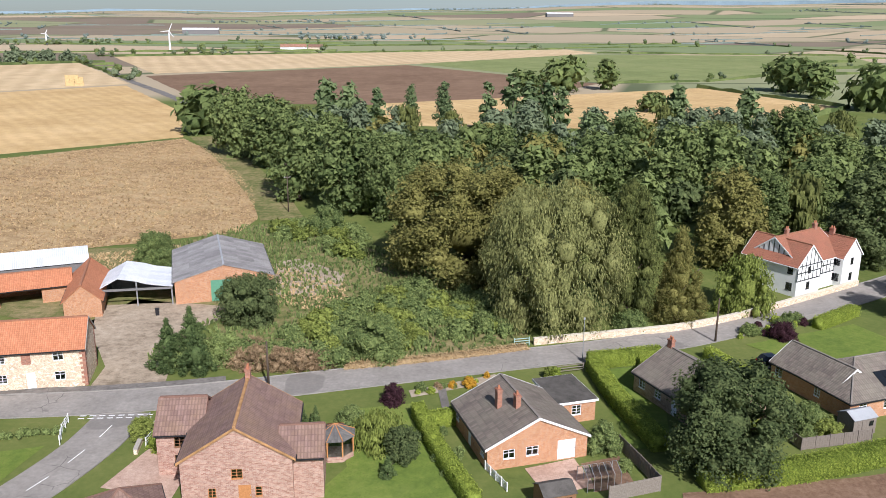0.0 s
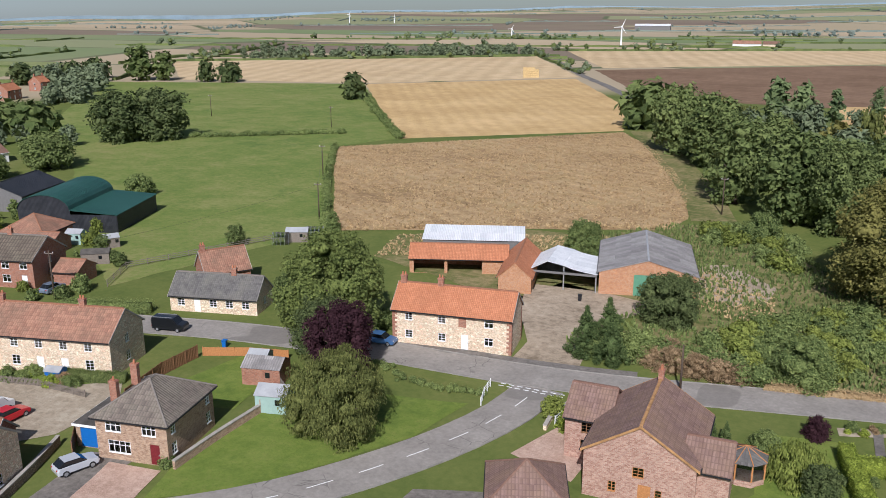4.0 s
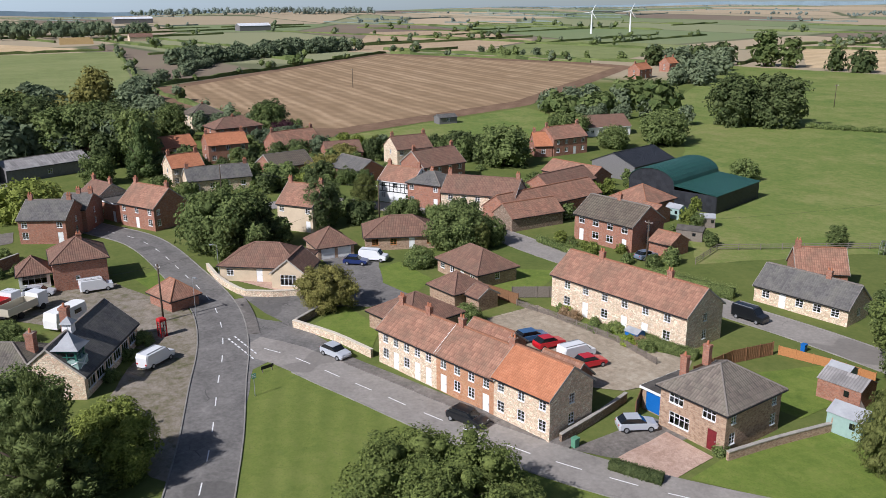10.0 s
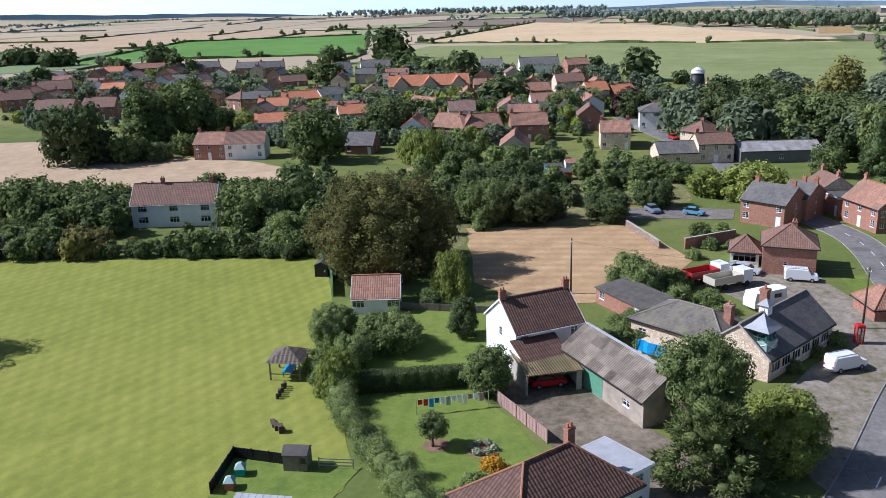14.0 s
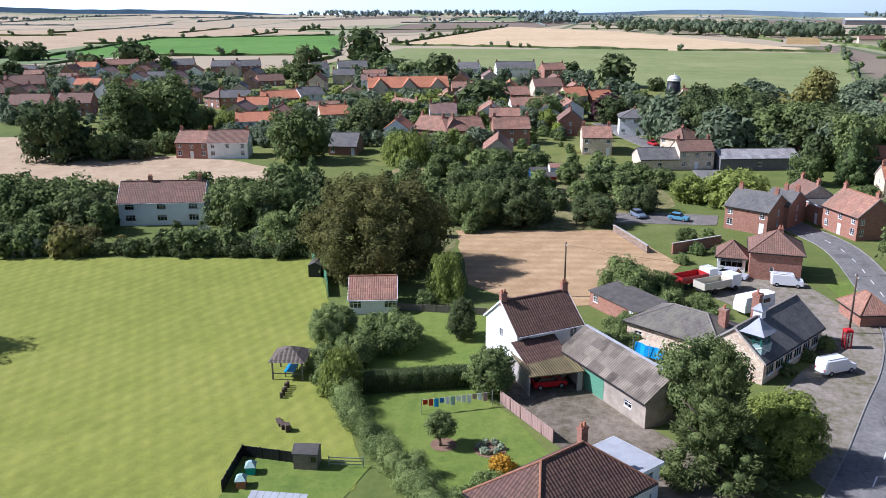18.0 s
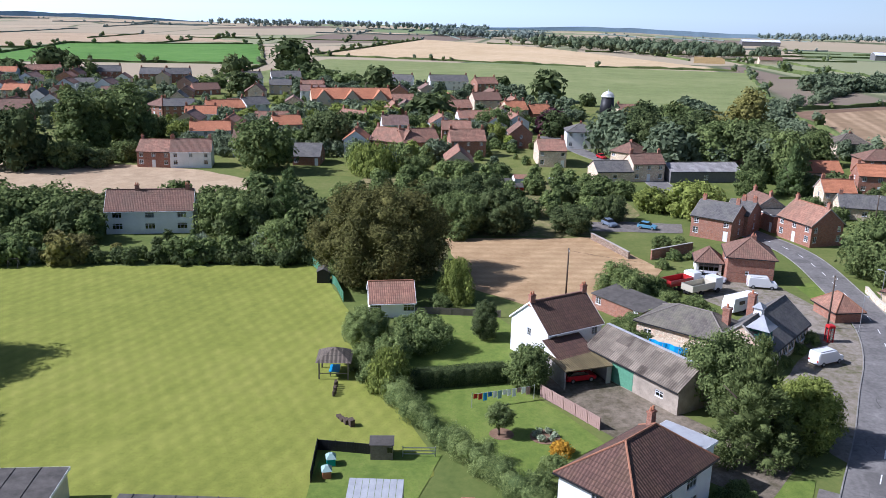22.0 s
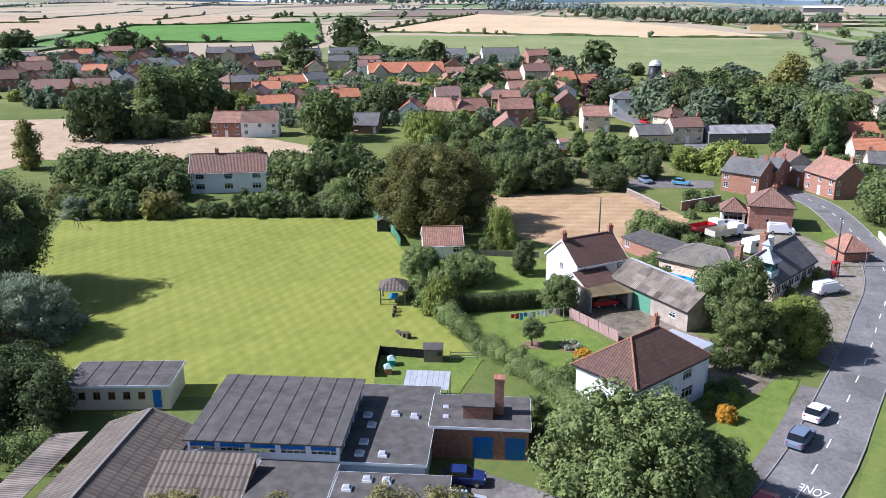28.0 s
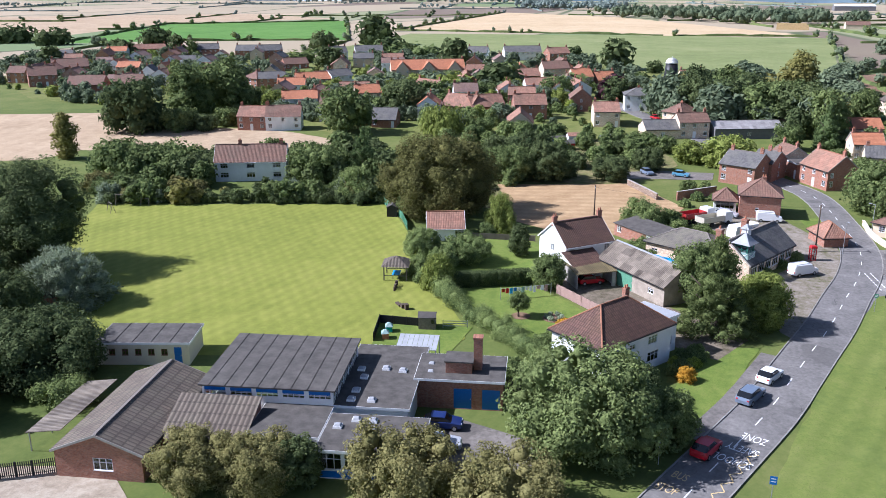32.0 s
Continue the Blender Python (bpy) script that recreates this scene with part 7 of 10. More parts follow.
tree("dark", 73.1, 141.0, 16.8, 7.0)
tree("weeping", 44.0, 117.1, 8.2, 4.6)
tree("broad", 20.6, 112.3, 5.8, 2.8)
tree("broad", 76.5, 172.0, 13.6, 5.1)
tree("dark", -26.8, 110.8, 6.8, 4.6)
tree("spruce", -33.0, 94.6, 6.6, 2.5)
tree("spruce", -29.4, 93.6, 5.4, 2.4)
tree("spruce", -31.0, 97.2, 7.2, 2.6)
tree("shrub", -26.8, 96.7, 3.9, 2.9)
tree("shrub", -8.1, 99.6, 5.2, 4.3)
tree("shrub", -22.5, 159.1, 5.7, 3.8)
tree("shrub", -50.0, 139.0, 5.5, 3.1)
tree("dark", 26.9, 72.1, 11.1, 5.8)
tree("weeping", -6.2, 76.2, 3.4, 3.0)
tree("shrub", 16.1, 75.7, 3.2, 1.8)
tree("yellow_shrub", -27.6, 75.3, 2.7, 1.6)
tree("dark", -3.8, 73.4, 3.6, 1.7)
tree("spruce", -5.0, 70.4, 2.2, 0.9)
tree("shrub", 38.2, 80.2, 3.3, 2.0)
tree("purple_shrub", 45.8, 106.2, 2.4, 2.0)
tree("shrub", 26.0, 109.4, 2.7, 2.4)
tree("oak", -64.1, 84.7, 14.1, 6.8)
tree("purple", -55.2, 73.8, 9.6, 4.2)
tree("birch", -47.7, 62.6, 9.2, 5.2)
tree("dark", -223.8, 187.2, 16.1, 9.1)
tree("dark", -216.6, 197.3, 16.7, 9.2)
tree("dark", -231.3, 328.4, 12.1, 6.4)
tree("dark", -361.5, 366.5, 12.1, 5.5)
tree("dark", -348.4, 372.7, 11.3, 7.1)
tree("broad", -49.9, 141.3, 4.7, 3.1)
tree("broad", -106.0, 111.6, 3.8, 1.8)
tree("shrub", -96.4, 128.3, 4.1, 1.5)
tree("shrub", -154.0, 132.6, 5.0, 3.7)
tree("dark", -434.2, 301.3, 11.8, 6.7)
tree("dark", -430.4, 329.7, 11.3, 7.2)
tree("dark", -437.7, 352.4, 11.7, 9.3)
tree("broad", -400.3, 353.5, 20.0, 8.0)
tree("broad", -389.0, 361.1, 16.9, 6.2)
tree("broad", -276.7, 183.1, 10.5, 8.8)
tree("broad", -250.2, 175.8, 12.7, 7.1)
tree("broad", -206.7, 147.2, 9.0, 6.7)
tree("broad", -261.4, 159.0, 7.9, 6.1)
tree("broad", -226.6, 126.1, 6.6, 5.2)
tree("broad", -202.4, 128.3, 6.2, 4.8)
tree("broad", -141.6, 15.7, 11.0, 7.8)
tree("dark", -143.9, 20.4, 9.5, 4.4)
tree("spruce", -213.9, 5.3, 12.9, 4.3)
tree("broad", -242.5, -2.6, 14.5, 8.8)
tree("broad", -248.1, -8.9, 14.5, 7.4)
tree("dark", -265.5, -19.3, 14.5, 7.1)
tree("dark", -279.6, -30.4, 14.2, 7.4)
tree("dark", -280.9, -38.1, 14.5, 5.6)
tree("dark", -151.7, 34.4, 9.1, 4.2)
tree("birch", -161.3, 45.4, 7.2, 2.5)
tree("broad", -265.5, 16.1, 10.8, 4.9)
tree("broad", -263.6, 44.0, 10.1, 5.3)
tree("broad", -255.8, 49.7, 5.7, 4.3)
tree("olive", -110.0, 25.4, 5.8, 4.3)
tree("broad", -129.4, 52.1, 7.9, 5.2)
tree("broad", -147.2, 49.5, 5.0, 3.1)
tree("shrub", -122.6, 43.3, 3.3, 2.7)
tree("birch", -126.7, 55.5, 5.0, 1.6)
tree("broad", -213.5, 61.9, 4.9, 3.0)
tree("broad", -192.8, 90.7, 9.7, 7.7)
tree("broad", -212.0, 85.7, 5.6, 4.6)
tree("broad", -273.3, 151.0, 6.8, 7.2)
tree("broad", -224.3, 127.2, 7.7, 6.0)
tree("broad", -201.1, 144.4, 8.5, 6.6)
tree("shrub", -96.9, 40.6, 3.0, 2.2)
tree("olive", -208.3, 53.7, 5.4, 3.9)
tree("conifer", -70.7, -7.5, 13.2, 4.9)
tree("broad", -81.7, -10.4, 8.4, 5.0)
tree("lime", -75.5, -2.2, 7.2, 4.0)
tree("sycamore", -111.6, -64.0, 15.2, 11.6)
tree("spruce", -131.8, -92.0, 12.2, 4.9)
tree("weeping", -104.8, -48.8, 6.6, 3.2)
tree("dark", -91.6, -40.7, 5.4, 2.0)
tree("orchard", -82.3, -54.2, 5.6, 3.3)
tree("orchard", -84.8, -47.7, 4.3, 4.4)
tree("weeping", -72.2, -46.9, 4.9, 2.9)
tree("broad", -78.6, -31.9, 5.2, 2.9)
tree("round", -65.9, -32.2, 3.6, 1.5)
tree("shrub", -117.0, -26.1, 5.2, 4.1)
tree("dark", -153.5, -39.6, 5.6, 4.5)
tree("dark", -146.5, -52.8, 9.1, 4.7)
tree("broad", -144.2, -60.4, 7.9, 5.8)
tree("dark", -166.8, -33.6, 5.5, 3.7)
tree("lime", -179.9, -17.0, 7.2, 7.8)
tree("lime", -180.1, -26.0, 5.5, 4.3)
tree("dark", -162.4, -187.9, 16.1, 9.9)
tree("broad", -197.2, -182.6, 17.7, 11.5)
tree("broad", -184.1, -185.6, 18.9, 7.0)
tree("broad", -168.3, -176.1, 7.2, 4.9)
tree("broad", -186.4, -127.7, 13.4, 8.3)
tree("dark", -232.6, -131.4, 11.0, 6.2)
tree("weeping", -195.6, -100.2, 7.4, 8.0)
tree("dark", -410.4, -95.8, 15.4, 8.4)
tree("dark", -406.9, -184.6, 12.6, 6.7)
tree("broad", -276.8, -88.4, 9.9, 6.7)
tree("lime", -256.1, -77.6, 4.0, 2.2)
tree("dark", -288.9, -68.4, 9.1, 5.9)
tree("dark", -252.0, -34.1, 14.5, 6.7)
tree("dark", -246.0, -23.5, 14.5, 7.4)
tree("broad", -240.7, -13.0, 14.5, 8.0)
tree("dark", -240.8, -2.2, 14.5, 9.5)
tree("broad", -229.6, 5.0, 14.5, 6.1)
tree("dark", -365.4, -244.4, 10.9, 5.9)
tree("broad", -433.3, -228.5, 7.4, 9.7)
tree("broad", -306.4, -118.4, 11.4, 5.5)
tree("broad", -112.8, -145.4, 8.7, 8.0)
tree("broad", -116.5, -135.4, 7.9, 7.8)
tree("dark", -117.4, -127.8, 5.7, 3.5)
tree("broad", -127.5, -101.2, 8.2, 7.6)
tree("dark", -121.8, -121.0, 4.2, 2.6)
tree("hawthorn", -102.7, -117.3, 3.6, 3.6)
tree("shrub", -109.3, -98.0, 3.4, 3.6)
tree("broad", -99.4, -134.8, 3.9, 6.2)
tree("shrub", -115.0, -84.8, 6.7, 4.9)
tree("dark", -308.6, -381.2, 11.1, 6.5)
tree("dark", -447.5, -571.9, 12.0, 14.4)
tree("dark", -438.9, -522.4, 10.7, 13.6)
tree("dark", -442.7, -428.7, 13.7, 12.3)
tree("dark", -382.9, -407.5, 9.7, 7.4)
tree("dark", -480.6, -316.8, 11.6, 10.5)
tree("dark", -533.8, -302.0, 20.0, 16.2)
tree("round", -106.8, -69.2, 3.8, 2.0)
tree("dark", -54.9, -109.6, 17.1, 9.2)
tree("silver", -45.6, -92.5, 7.9, 6.6)
tree("dark", -27.1, -76.5, 7.5, 7.5)
tree("dark", -34.8, -90.9, 8.2, 4.9)
tree("shrub", -23.8, -69.8, 3.1, 3.7)
tree("maple", -36.3, -15.6, 10.3, 7.4)
tree("dark", -48.1, -13.7, 4.4, 3.4)
tree("maple", -40.2, -8.7, 5.8, 3.2)
tree("oak", -56.2, 21.4, 7.9, 8.4)
tree("hawthorn", -17.0, -46.4, 4.8, 4.0)
tree("hawthorn", -18.4, -40.4, 5.2, 4.0)
tree("hawthorn", -22.6, -28.2, 5.8, 5.2)
tree("hawthorn", -23.4, -18.9, 5.2, 5.4)
tree("dark", -20.2, -37.7, 4.6, 2.6)
tree("dark", -452.1, -249.3, 10.6, 10.3)
tree("dark", -375.3, -171.8, 15.8, 7.7)
tree("broad", -419.2, -208.0, 8.8, 9.5)
tree("dark", -463.2, -131.8, 7.5, 4.1)
tree("dark", -300.3, -120.6, 11.3, 8.2)
tree("broad", -309.2, -94.1, 7.2, 8.4)
tree("lime", -268.4, -85.0, 6.3, 3.7)
tree("yellow_shrub", -253.3, -76.8, 4.4, 2.1)
tree("purple", -293.5, -70.6, 8.9, 6.4)
tree("dark", -255.6, -35.4, 17.8, 5.8)
tree("broad", -278.5, -26.6, 14.2, 8.7)
tree("dark", -255.0, -16.3, 11.8, 5.7)
tree("dark", -226.0, -127.7, 11.9, 8.4)
tree("broad", -258.6, -134.5, 8.0, 5.4)
tree("broad", -200.0, -89.7, 4.8, 4.6)
tree("broad", -204.4, -79.1, 3.7, 4.2)
tree("dark", -206.7, -69.3, 3.4, 4.3)
tree("broad", -183.3, -85.1, 5.3, 3.4)
tree("dark", -169.0, -73.4, 5.3, 3.9)
tree("dark", -162.6, -61.1, 8.6, 6.1)
tree("broad", -156.7, -63.4, 5.3, 5.1)
tree("dark", -151.2, -50.5, 4.0, 3.9)
tree("broad", -186.8, -41.9, 4.4, 2.6)
tree("broad", -190.8, -33.9, 4.5, 3.5)
tree("lime", -289.7, -135.3, 6.4, 7.9)
tree("broad", -269.4, -116.6, 7.0, 7.4)
tree("broad", -354.9, -72.3, 4.6, 4.0)
tree("dark", -400.1, -74.2, 5.9, 3.9)
tree("broad", -183.1, -66.8, 3.5, 2.5)
tree("broad", -186.9, -54.1, 4.0, 2.2)
tree("olive", -277.6, -4.8, 21.7, 7.4)
tree("dark", -294.3, 18.3, 8.1, 4.6)
tree("dark", -267.8, 45.2, 10.4, 5.9)
tree("purple", -253.1, 47.3, 5.8, 4.3)
tree("broad", -162.6, 37.3, 6.7, 3.3)
tree("broad", -165.6, 46.7, 7.3, 2.2)
tree("olive", -198.3, 46.9, 5.0, 4.4)
tree("dark", -211.9, 62.4, 5.8, 2.8)
tree("broad", -186.1, 48.7, 3.4, 3.2)
tree("broad", -151.5, 50.5, 3.5, 3.1)
tree("shrub", -146.6, 54.8, 3.4, 3.3)
tree("dark", -133.3, 55.0, 7.5, 4.2)
tree("broad", -129.4, 58.1, 4.8, 3.2)
tree("broad", -190.4, 8.2, 4.4, 2.6)
tree("broad", -208.1, -4.3, 6.8, 4.2)
tree("birch", -202.2, -204.5, 17.6, 4.6)
tree("dark", -205.4, -186.8, 19.0, 7.6)
tree("dark", -221.6, -188.0, 8.2, 4.6)
tree("dark", -239.6, -133.4, 9.8, 6.7)
tree("broad", -200.3, -136.7, 7.7, 8.5)
tree("spruce", -152.7, -102.1, 8.6, 3.8)
tree("dark", -371.2, -389.7, 10.2, 7.6)
tree("dark", -383.2, -359.3, 14.1, 5.7)
tree("broad", -386.8, -350.3, 10.2, 4.8)
tree("broad", -387.6, -272.8, 6.1, 9.0)
tree("dark", -366.3, -239.4, 9.9, 6.7)
tree("olive", -122.9, -174.1, 12.3, 3.4)
tree("broad", -427.7, -228.5, 9.0, 7.5)
tree("broad", -424.2, -208.4, 7.5, 8.2)
tree("broad", -305.8, -400.9, 6.2, 3.8)
tree("broad", -318.5, -393.9, 9.5, 5.6)
tree("broad", -170.3, -186.0, 4.0, 4.8)
tree("dark", -173.1, -171.5, 4.9, 5.8)
tree("broad", -183.3, -170.0, 5.6, 4.5)
tree("hawthorn", -99.2, -139.5, 4.2, 4.0)
tree("olive", -126.5, -135.9, 5.5, 3.4)
tree("dark", -121.7, -129.3, 6.0, 2.6)
tree("broad", -225.1, -179.5, 6.5, 5.7)
tree("orchard", -78.0, -49.0, 4.0, 2.6)
tree("shrub", -76.5, -52.0, 3.0, 2.2)
tree("shrub", -100.0, -50.0, 2.5, 2.0)
tree("shrub", -74.0, -50.0, 2.4, 1.8)
tree("shrub", -141.5, -19.0, 1.8, 1.6)
tree("shrub", -143.0, -15.5, 1.5, 1.4)
tree("broad", -146.0, -21.5, 3.0, 2.0)
tree("shrub", -150.5, -18.5, 2.2, 1.8)
tree("shrub", -135.0, -20.5, 1.6, 1.4)
WOOD = [(-78, 292), (-30, 205), (-8, 165), (10, 140), (38, 140), (60, 150), (95, 165), (140, 215), (130, 300), (60, 290), (-10, 300), (-50, 310)]
rng = random.Random(5)
placed, rows = [], []
while len(placed) < 95:
    x, y = rng.uniform(-80, 140), rng.uniform(130, 312)
    if inside(x, y, WOOD) and all(math.hypot(x - a, y - b) > 8.5 for a, b in placed):
        placed.append((x, y))
        rows.append((rng.choice(("broad", "broad", "dark", "birch", "olive", "poplar" if y > 230 else "broad")), x, y, rng.uniform(8, 12.5) + 2 * (y - 140) / 170, rng.uniform(4.5, 6.5)))
grove("woodland", rows, "dense mixed woodland behind the farm")
for poly, count, kinds, hs, label in (
    ([(-14, 99), (10, 105.5), (6, 120), (-4, 128), (-13, 118), (-22, 106)], 120, ("shrub", "shrub", "lime"), (0.9, 2.6), "rank bramble and willowherb scrub"),
    ([(-40, 165), (-26, 172), (-8, 150), (-16, 140)], 26, ("shrub", "lime"), (1.2, 3.0), "scrub at the edge of the wood"),
    ([(-118, -55), (-146, -60), (-175, -30), (-214, -44), (-190, -96), (-150, -92), (-128, -74)], 115, ("shrub", "broad", "shrub", "dark", "orchard"), (1.8, 5.0), "scrubby bushes between the gardens"),
    ([(-200, -100), (-240, -80), (-300, -100), (-330, -150), (-290, -215), (-200, -175)], 250, ("broad", "dark", "shrub", "lime"), (2.6, 6.5), "garden trees among the houses"),
    ([(-330, -60), (-440, -110), (-430, -250), (-340, -200)], 95, ("broad", "dark"), (3.5, 7), "garden trees at the village edge"),
    ([(-200, -250), (-330, -250), (-400, -400), (-300, -420)], 120, ("broad", "dark"), (3.5, 7), "garden trees in the estate"),
    ([(-225, -35), (-232, 5), (-290, -20), (-270, -45)], 12, ("broad", "dark"), (7, 11), "dark trees beside the village street"),
    ([(-180, 15), (-190, 60), (-250, 50), (-240, 5)], 55, ("broad", "dark", "shrub"), (2.5, 5.5), "garden trees behind the inn"),
    ([(-199, 80), (-192, 90), (-195, 102), (-212, 104), (-216, 80)], 14, ("broad", "dark", "lime"), (4, 8), "trees behind the farm range"),
    ([(-250, 150), (-225, 172), (-262, 186), (-310, 205), (-322, 190), (-288, 144), (-270, 150)], 26, ("broad", "dark"), (4, 7.5), "trees round the meadow houses"),
    ([(-300, 210), (-345, 250), (-378, 290), (-425, 300), (-478, 322), (-424, 346), (-365, 296), (-310, 232)], 34, ("broad", "dark"), (6, 11), "trees along the farm track"),
    ([(-420, 10), (-550, 52), (-552, 60), (-420, 17)], 26, ("broad", "dark"), (4, 6.5), "row of hedgerow trees along the plough"),
    ([(-540, 42), (-572, 66), (-642, 150), (-668, 140), (-600, 62), (-575, 36)], 46, ("broad", "dark"), (7, 11), "belt of trees beyond the plough"),
    ([(-640, 150), (-655, 185), (-670, 180), (-655, 148)], 9, ("broad", "dark"), (7, 11), "copse at the field corner"),
    ([(-592, 248), (-524, 273), (-478, 308), (-482, 316), (-528, 282), (-594, 258)], 14, ("broad", "shrub"), (3, 6.5), "hedgerow trees between the fields"),
    ([(-112, -105), (-127, -85), (-135, -72), (-150, -110), (-120, -145), (-102, -138)], 36, ("broad", "dark"), (4.5, 8), "trees behind the playing field"),
    ([(-90, -131), (-116, -77), (-121, -80), (-95, -134)], 40, ("dark", "broad", "shrub", "hawthorn", "olive", "silver"), (2.4, 4.8), "bushes and small trees along the playing field"),
    ([(-20, -95), (-45, -108), (-60, -120), (-40, -135), (-10, -110)], 12, ("dark", "broad"), (8, 12), "dark trees beside the playing field"),
    ([(-14, -72), (-26, -80), (-30, -92), (-8, -92)], 9, ("dark", "broad"), (4, 7), "trees beside the school"),
    ([(66, 112), (90, 130), (95, 175), (74, 160), (70, 142)], 16, ("dark", "broad", "spruce"), (7, 11), "trees behind the timbered house"),
    ([(-200, -60), (-300, -60), (-400, -110), (-420, -240), (-300, -235), (-200, -175)], 330, ("broad", "shrub", "dark", "lime", "shrub", "birch"), (1.4, 3.8), "hedges and garden bushes among the village houses"),
    ([(-200, -235), (-300, -225), (-410, -290), (-420, -395), (-330, -425), (-235, -345)], 230, ("broad", "shrub", "dark", "lime"), (1.6, 4.8), "hedges and garden bushes on the estate"),
    ([(-182, 12), (-160, 52), (-190, 92), (-262, 60), (-300, 20), (-240, 0)], 90, ("broad", "shrub", "dark", "lime", "birch"), (1.2, 3.0), "garden bushes and hedges behind the inn"),
    ([(-112, 68), (-160, 62), (-178, 100), (-150, 122), (-120, 100), (-105, 84)], 60, ("broad", "shrub", "lime"), (1.2, 3.2), "bushes in the yards of the farm range"),
    ([(-232, -42), (-225, 0), (-262, 10), (-320, -20), (-300, -52)], 46, ("dark", "broad", "olive", "dark"), (8, 14), "tall dark trees beside the mill"),
    ([(-410, 6), (-330, 2), (-262, 30), (-262, 38), (-332, 12), (-410, 14)], 40, ("dark", "broad"), (4.5, 7.5), "avenue of trees beside the ploughed field"),
    ([(-140, 35), (-150, 50), (-165, 45), (-155, 25), (-142, 12)], 14, ("broad", "dark", "shrub"), (2.5, 5), "garden bushes behind the bungalows"),
):
    xs, ys = [p[0] for p in poly], [p[1] for p in poly]
    done, rows = [], []
    for _ in range(5000):
        if len(done) >= count:
            break
        x, y = rng.uniform(min(xs), max(xs)), rng.uniform(min(ys), max(ys))
        if inside(x, y, poly) and all(math.hypot(x - a, y - b) > hs[0] for a, b in done) and clear_of(x, y, 5.5 if hs[1] < 5 else 8.5):
            done.append((x, y))
            h = rng.uniform(*hs)
            if math.hypot(x + 112, y + 110) < 10:
                h = min(h, 2.2)
            rows.append((rng.choice(kinds), x, y, h, h * rng.uniform(0.42, 0.65) * (1.5 if hs[1] < 3.1 else 1)))
    grove("scrub" if hs[1] < 5.1 else "woodland", rows, label)

def tufts(name, ring, count, h, leaf, label):
    """Standing seed heads and grass tussocks over a rough field."""
    rng = random.Random(count)
    xs, ys = [p[0] for p in ring], [p[1] for p in ring]
    g, n = Geo(), 0
    while n < count:
        x, y = rng.uniform(min(xs), max(xs)), rng.uniform(min(ys), max(ys))
        if not inside(x, y, ring) or noise.noise((x * 0.08, y * 0.08, 0)) < rng.uniform(-1.1, 0.15):
            continue
        n += 1
        for k in range(3):
            w = rng.uniform(0, math.pi)
            r, t = rng.uniform(0.08, 0.2), h * rng.uniform(0.4, 1.2)
            c, s_ = math.cos(w) * r, math.sin(w) * r
            dx, dy = rng.gauss(0, 0.15), rng.gauss(0, 0.15)
            g.face((x - c, y - s_, 0.05), (x + c, y + s_, 0.05), (x + c * 0.5 + dx, y + s_ * 0.5 + dy, t), (x - c * 0.6 + dx, y - s_ * 0.6 + dy, t * 0.85))
    solid(name, g, LEAF[leaf], label, "grass", "stuff")


tufts("dry_grass", FIELDS["dry"], 13000, 0.32, "straw", "tall dry seed heads standing in the field")
tufts("dry_grass", FIELDS["dry"], 2500, 0.35, "rust", "reddish brown dock heads in the dry field")
tufts("weeds", [(-38, 97), (-12, 96), (12, 104), (10, 118), (-6, 140), (-26, 172), (-40, 165), (-50, 150), (-30, 120)], 5000, 0.7, "bramble", "rank weeds and grasses on the rough ground")
tufts("dry_grass", [(-38, 150), (-50, 150), (-84, 132), (-80, 118), (-64, 128), (-30, 140), (-16, 128), (-12, 112), (-24, 118)], 2500, 0.35, "straw", "dry bleached grass round the farm sheds")

rng = random.Random(77)
rows = []
for i in range(44):
    t = i / 43
    rows.append((rng.choice(("broad", "dark", "dark")), -489.0 + 185.3 * t + rng.gauss(0, 2), 540.5 + 166.7 * t + rng.gauss(0, 2), rng.uniform(6, 12), rng.uniform(3, 5)))
grove("woodland", rows, "row of roadside trees beyond the stubble")

# ---- hedges ----
hedge("clipped_hedge", [(18, 96.2), (27.6, 98.6)], 1.6, 1.8, "hedge", "clipped bright green privet hedge by the lane")
hedge("clipped_hedge", [(18.4, 95.2), (19.5, 86), (21.8, 75.5)], 1.6, 1.8, "hedge", "long clipped bright green garden hedge")
hedge("clipped_hedge", [(33.6, 99.5), (36, 93)], 1.2, 1.5, "hedge", "short clipped green hedge by the drive")
hedge("clipped_hedge", [(24.0, 69.0), (34, 71), (48, 76)], 2.2, 1.7, "hedge", "wide clipped yellow-green hedge")
hedge("clipped_hedge", [(-2.6, 83), (-0.5, 75), (3, 65)], 1.3, 1.6, "hedge", "clipped yellow-green garden hedge")
hedge("clipped_hedge", [(52, 110), (60, 116)], 1.6, 1.5, "hedge", "clipped green roadside hedge")
hedge("clipped_hedge", [(-73.2, -44.8), (-79.4, -34.9)], 1.6, 2.2, "dark", "clipped dark green hedge between lawns")
hedge("garden_hedge", [(-70.8, -46.8), (-67, -42.5), (-62.6, -38), (-58.6, -31.5), (-54, -26.5)], 2.4, 2.3, "bramble", "loose leafy hedge beside the garden path", 0.3, size=0.12)
hedge("garden_hedge", [(-54, -26), (-49, -22), (-44, -19)], 1.8, 1.8, "bramble", "garden hedge beside the white house", 0.25)
hedge("field_hedge", [(-92, -129), (-97, -119), (-104, -103), (-110, -88), (-114, -77.5)], 4.0, 2.2, "dark", "tall overgrown hedge along the playing field", 0.9, size=0.3)
hedge("field_hedge", [(-210, 204), (-192, 219), (-171, 236)], 2.2, 1.6, "bramble", "low hedge across the pasture", 0.3, size=0.3)
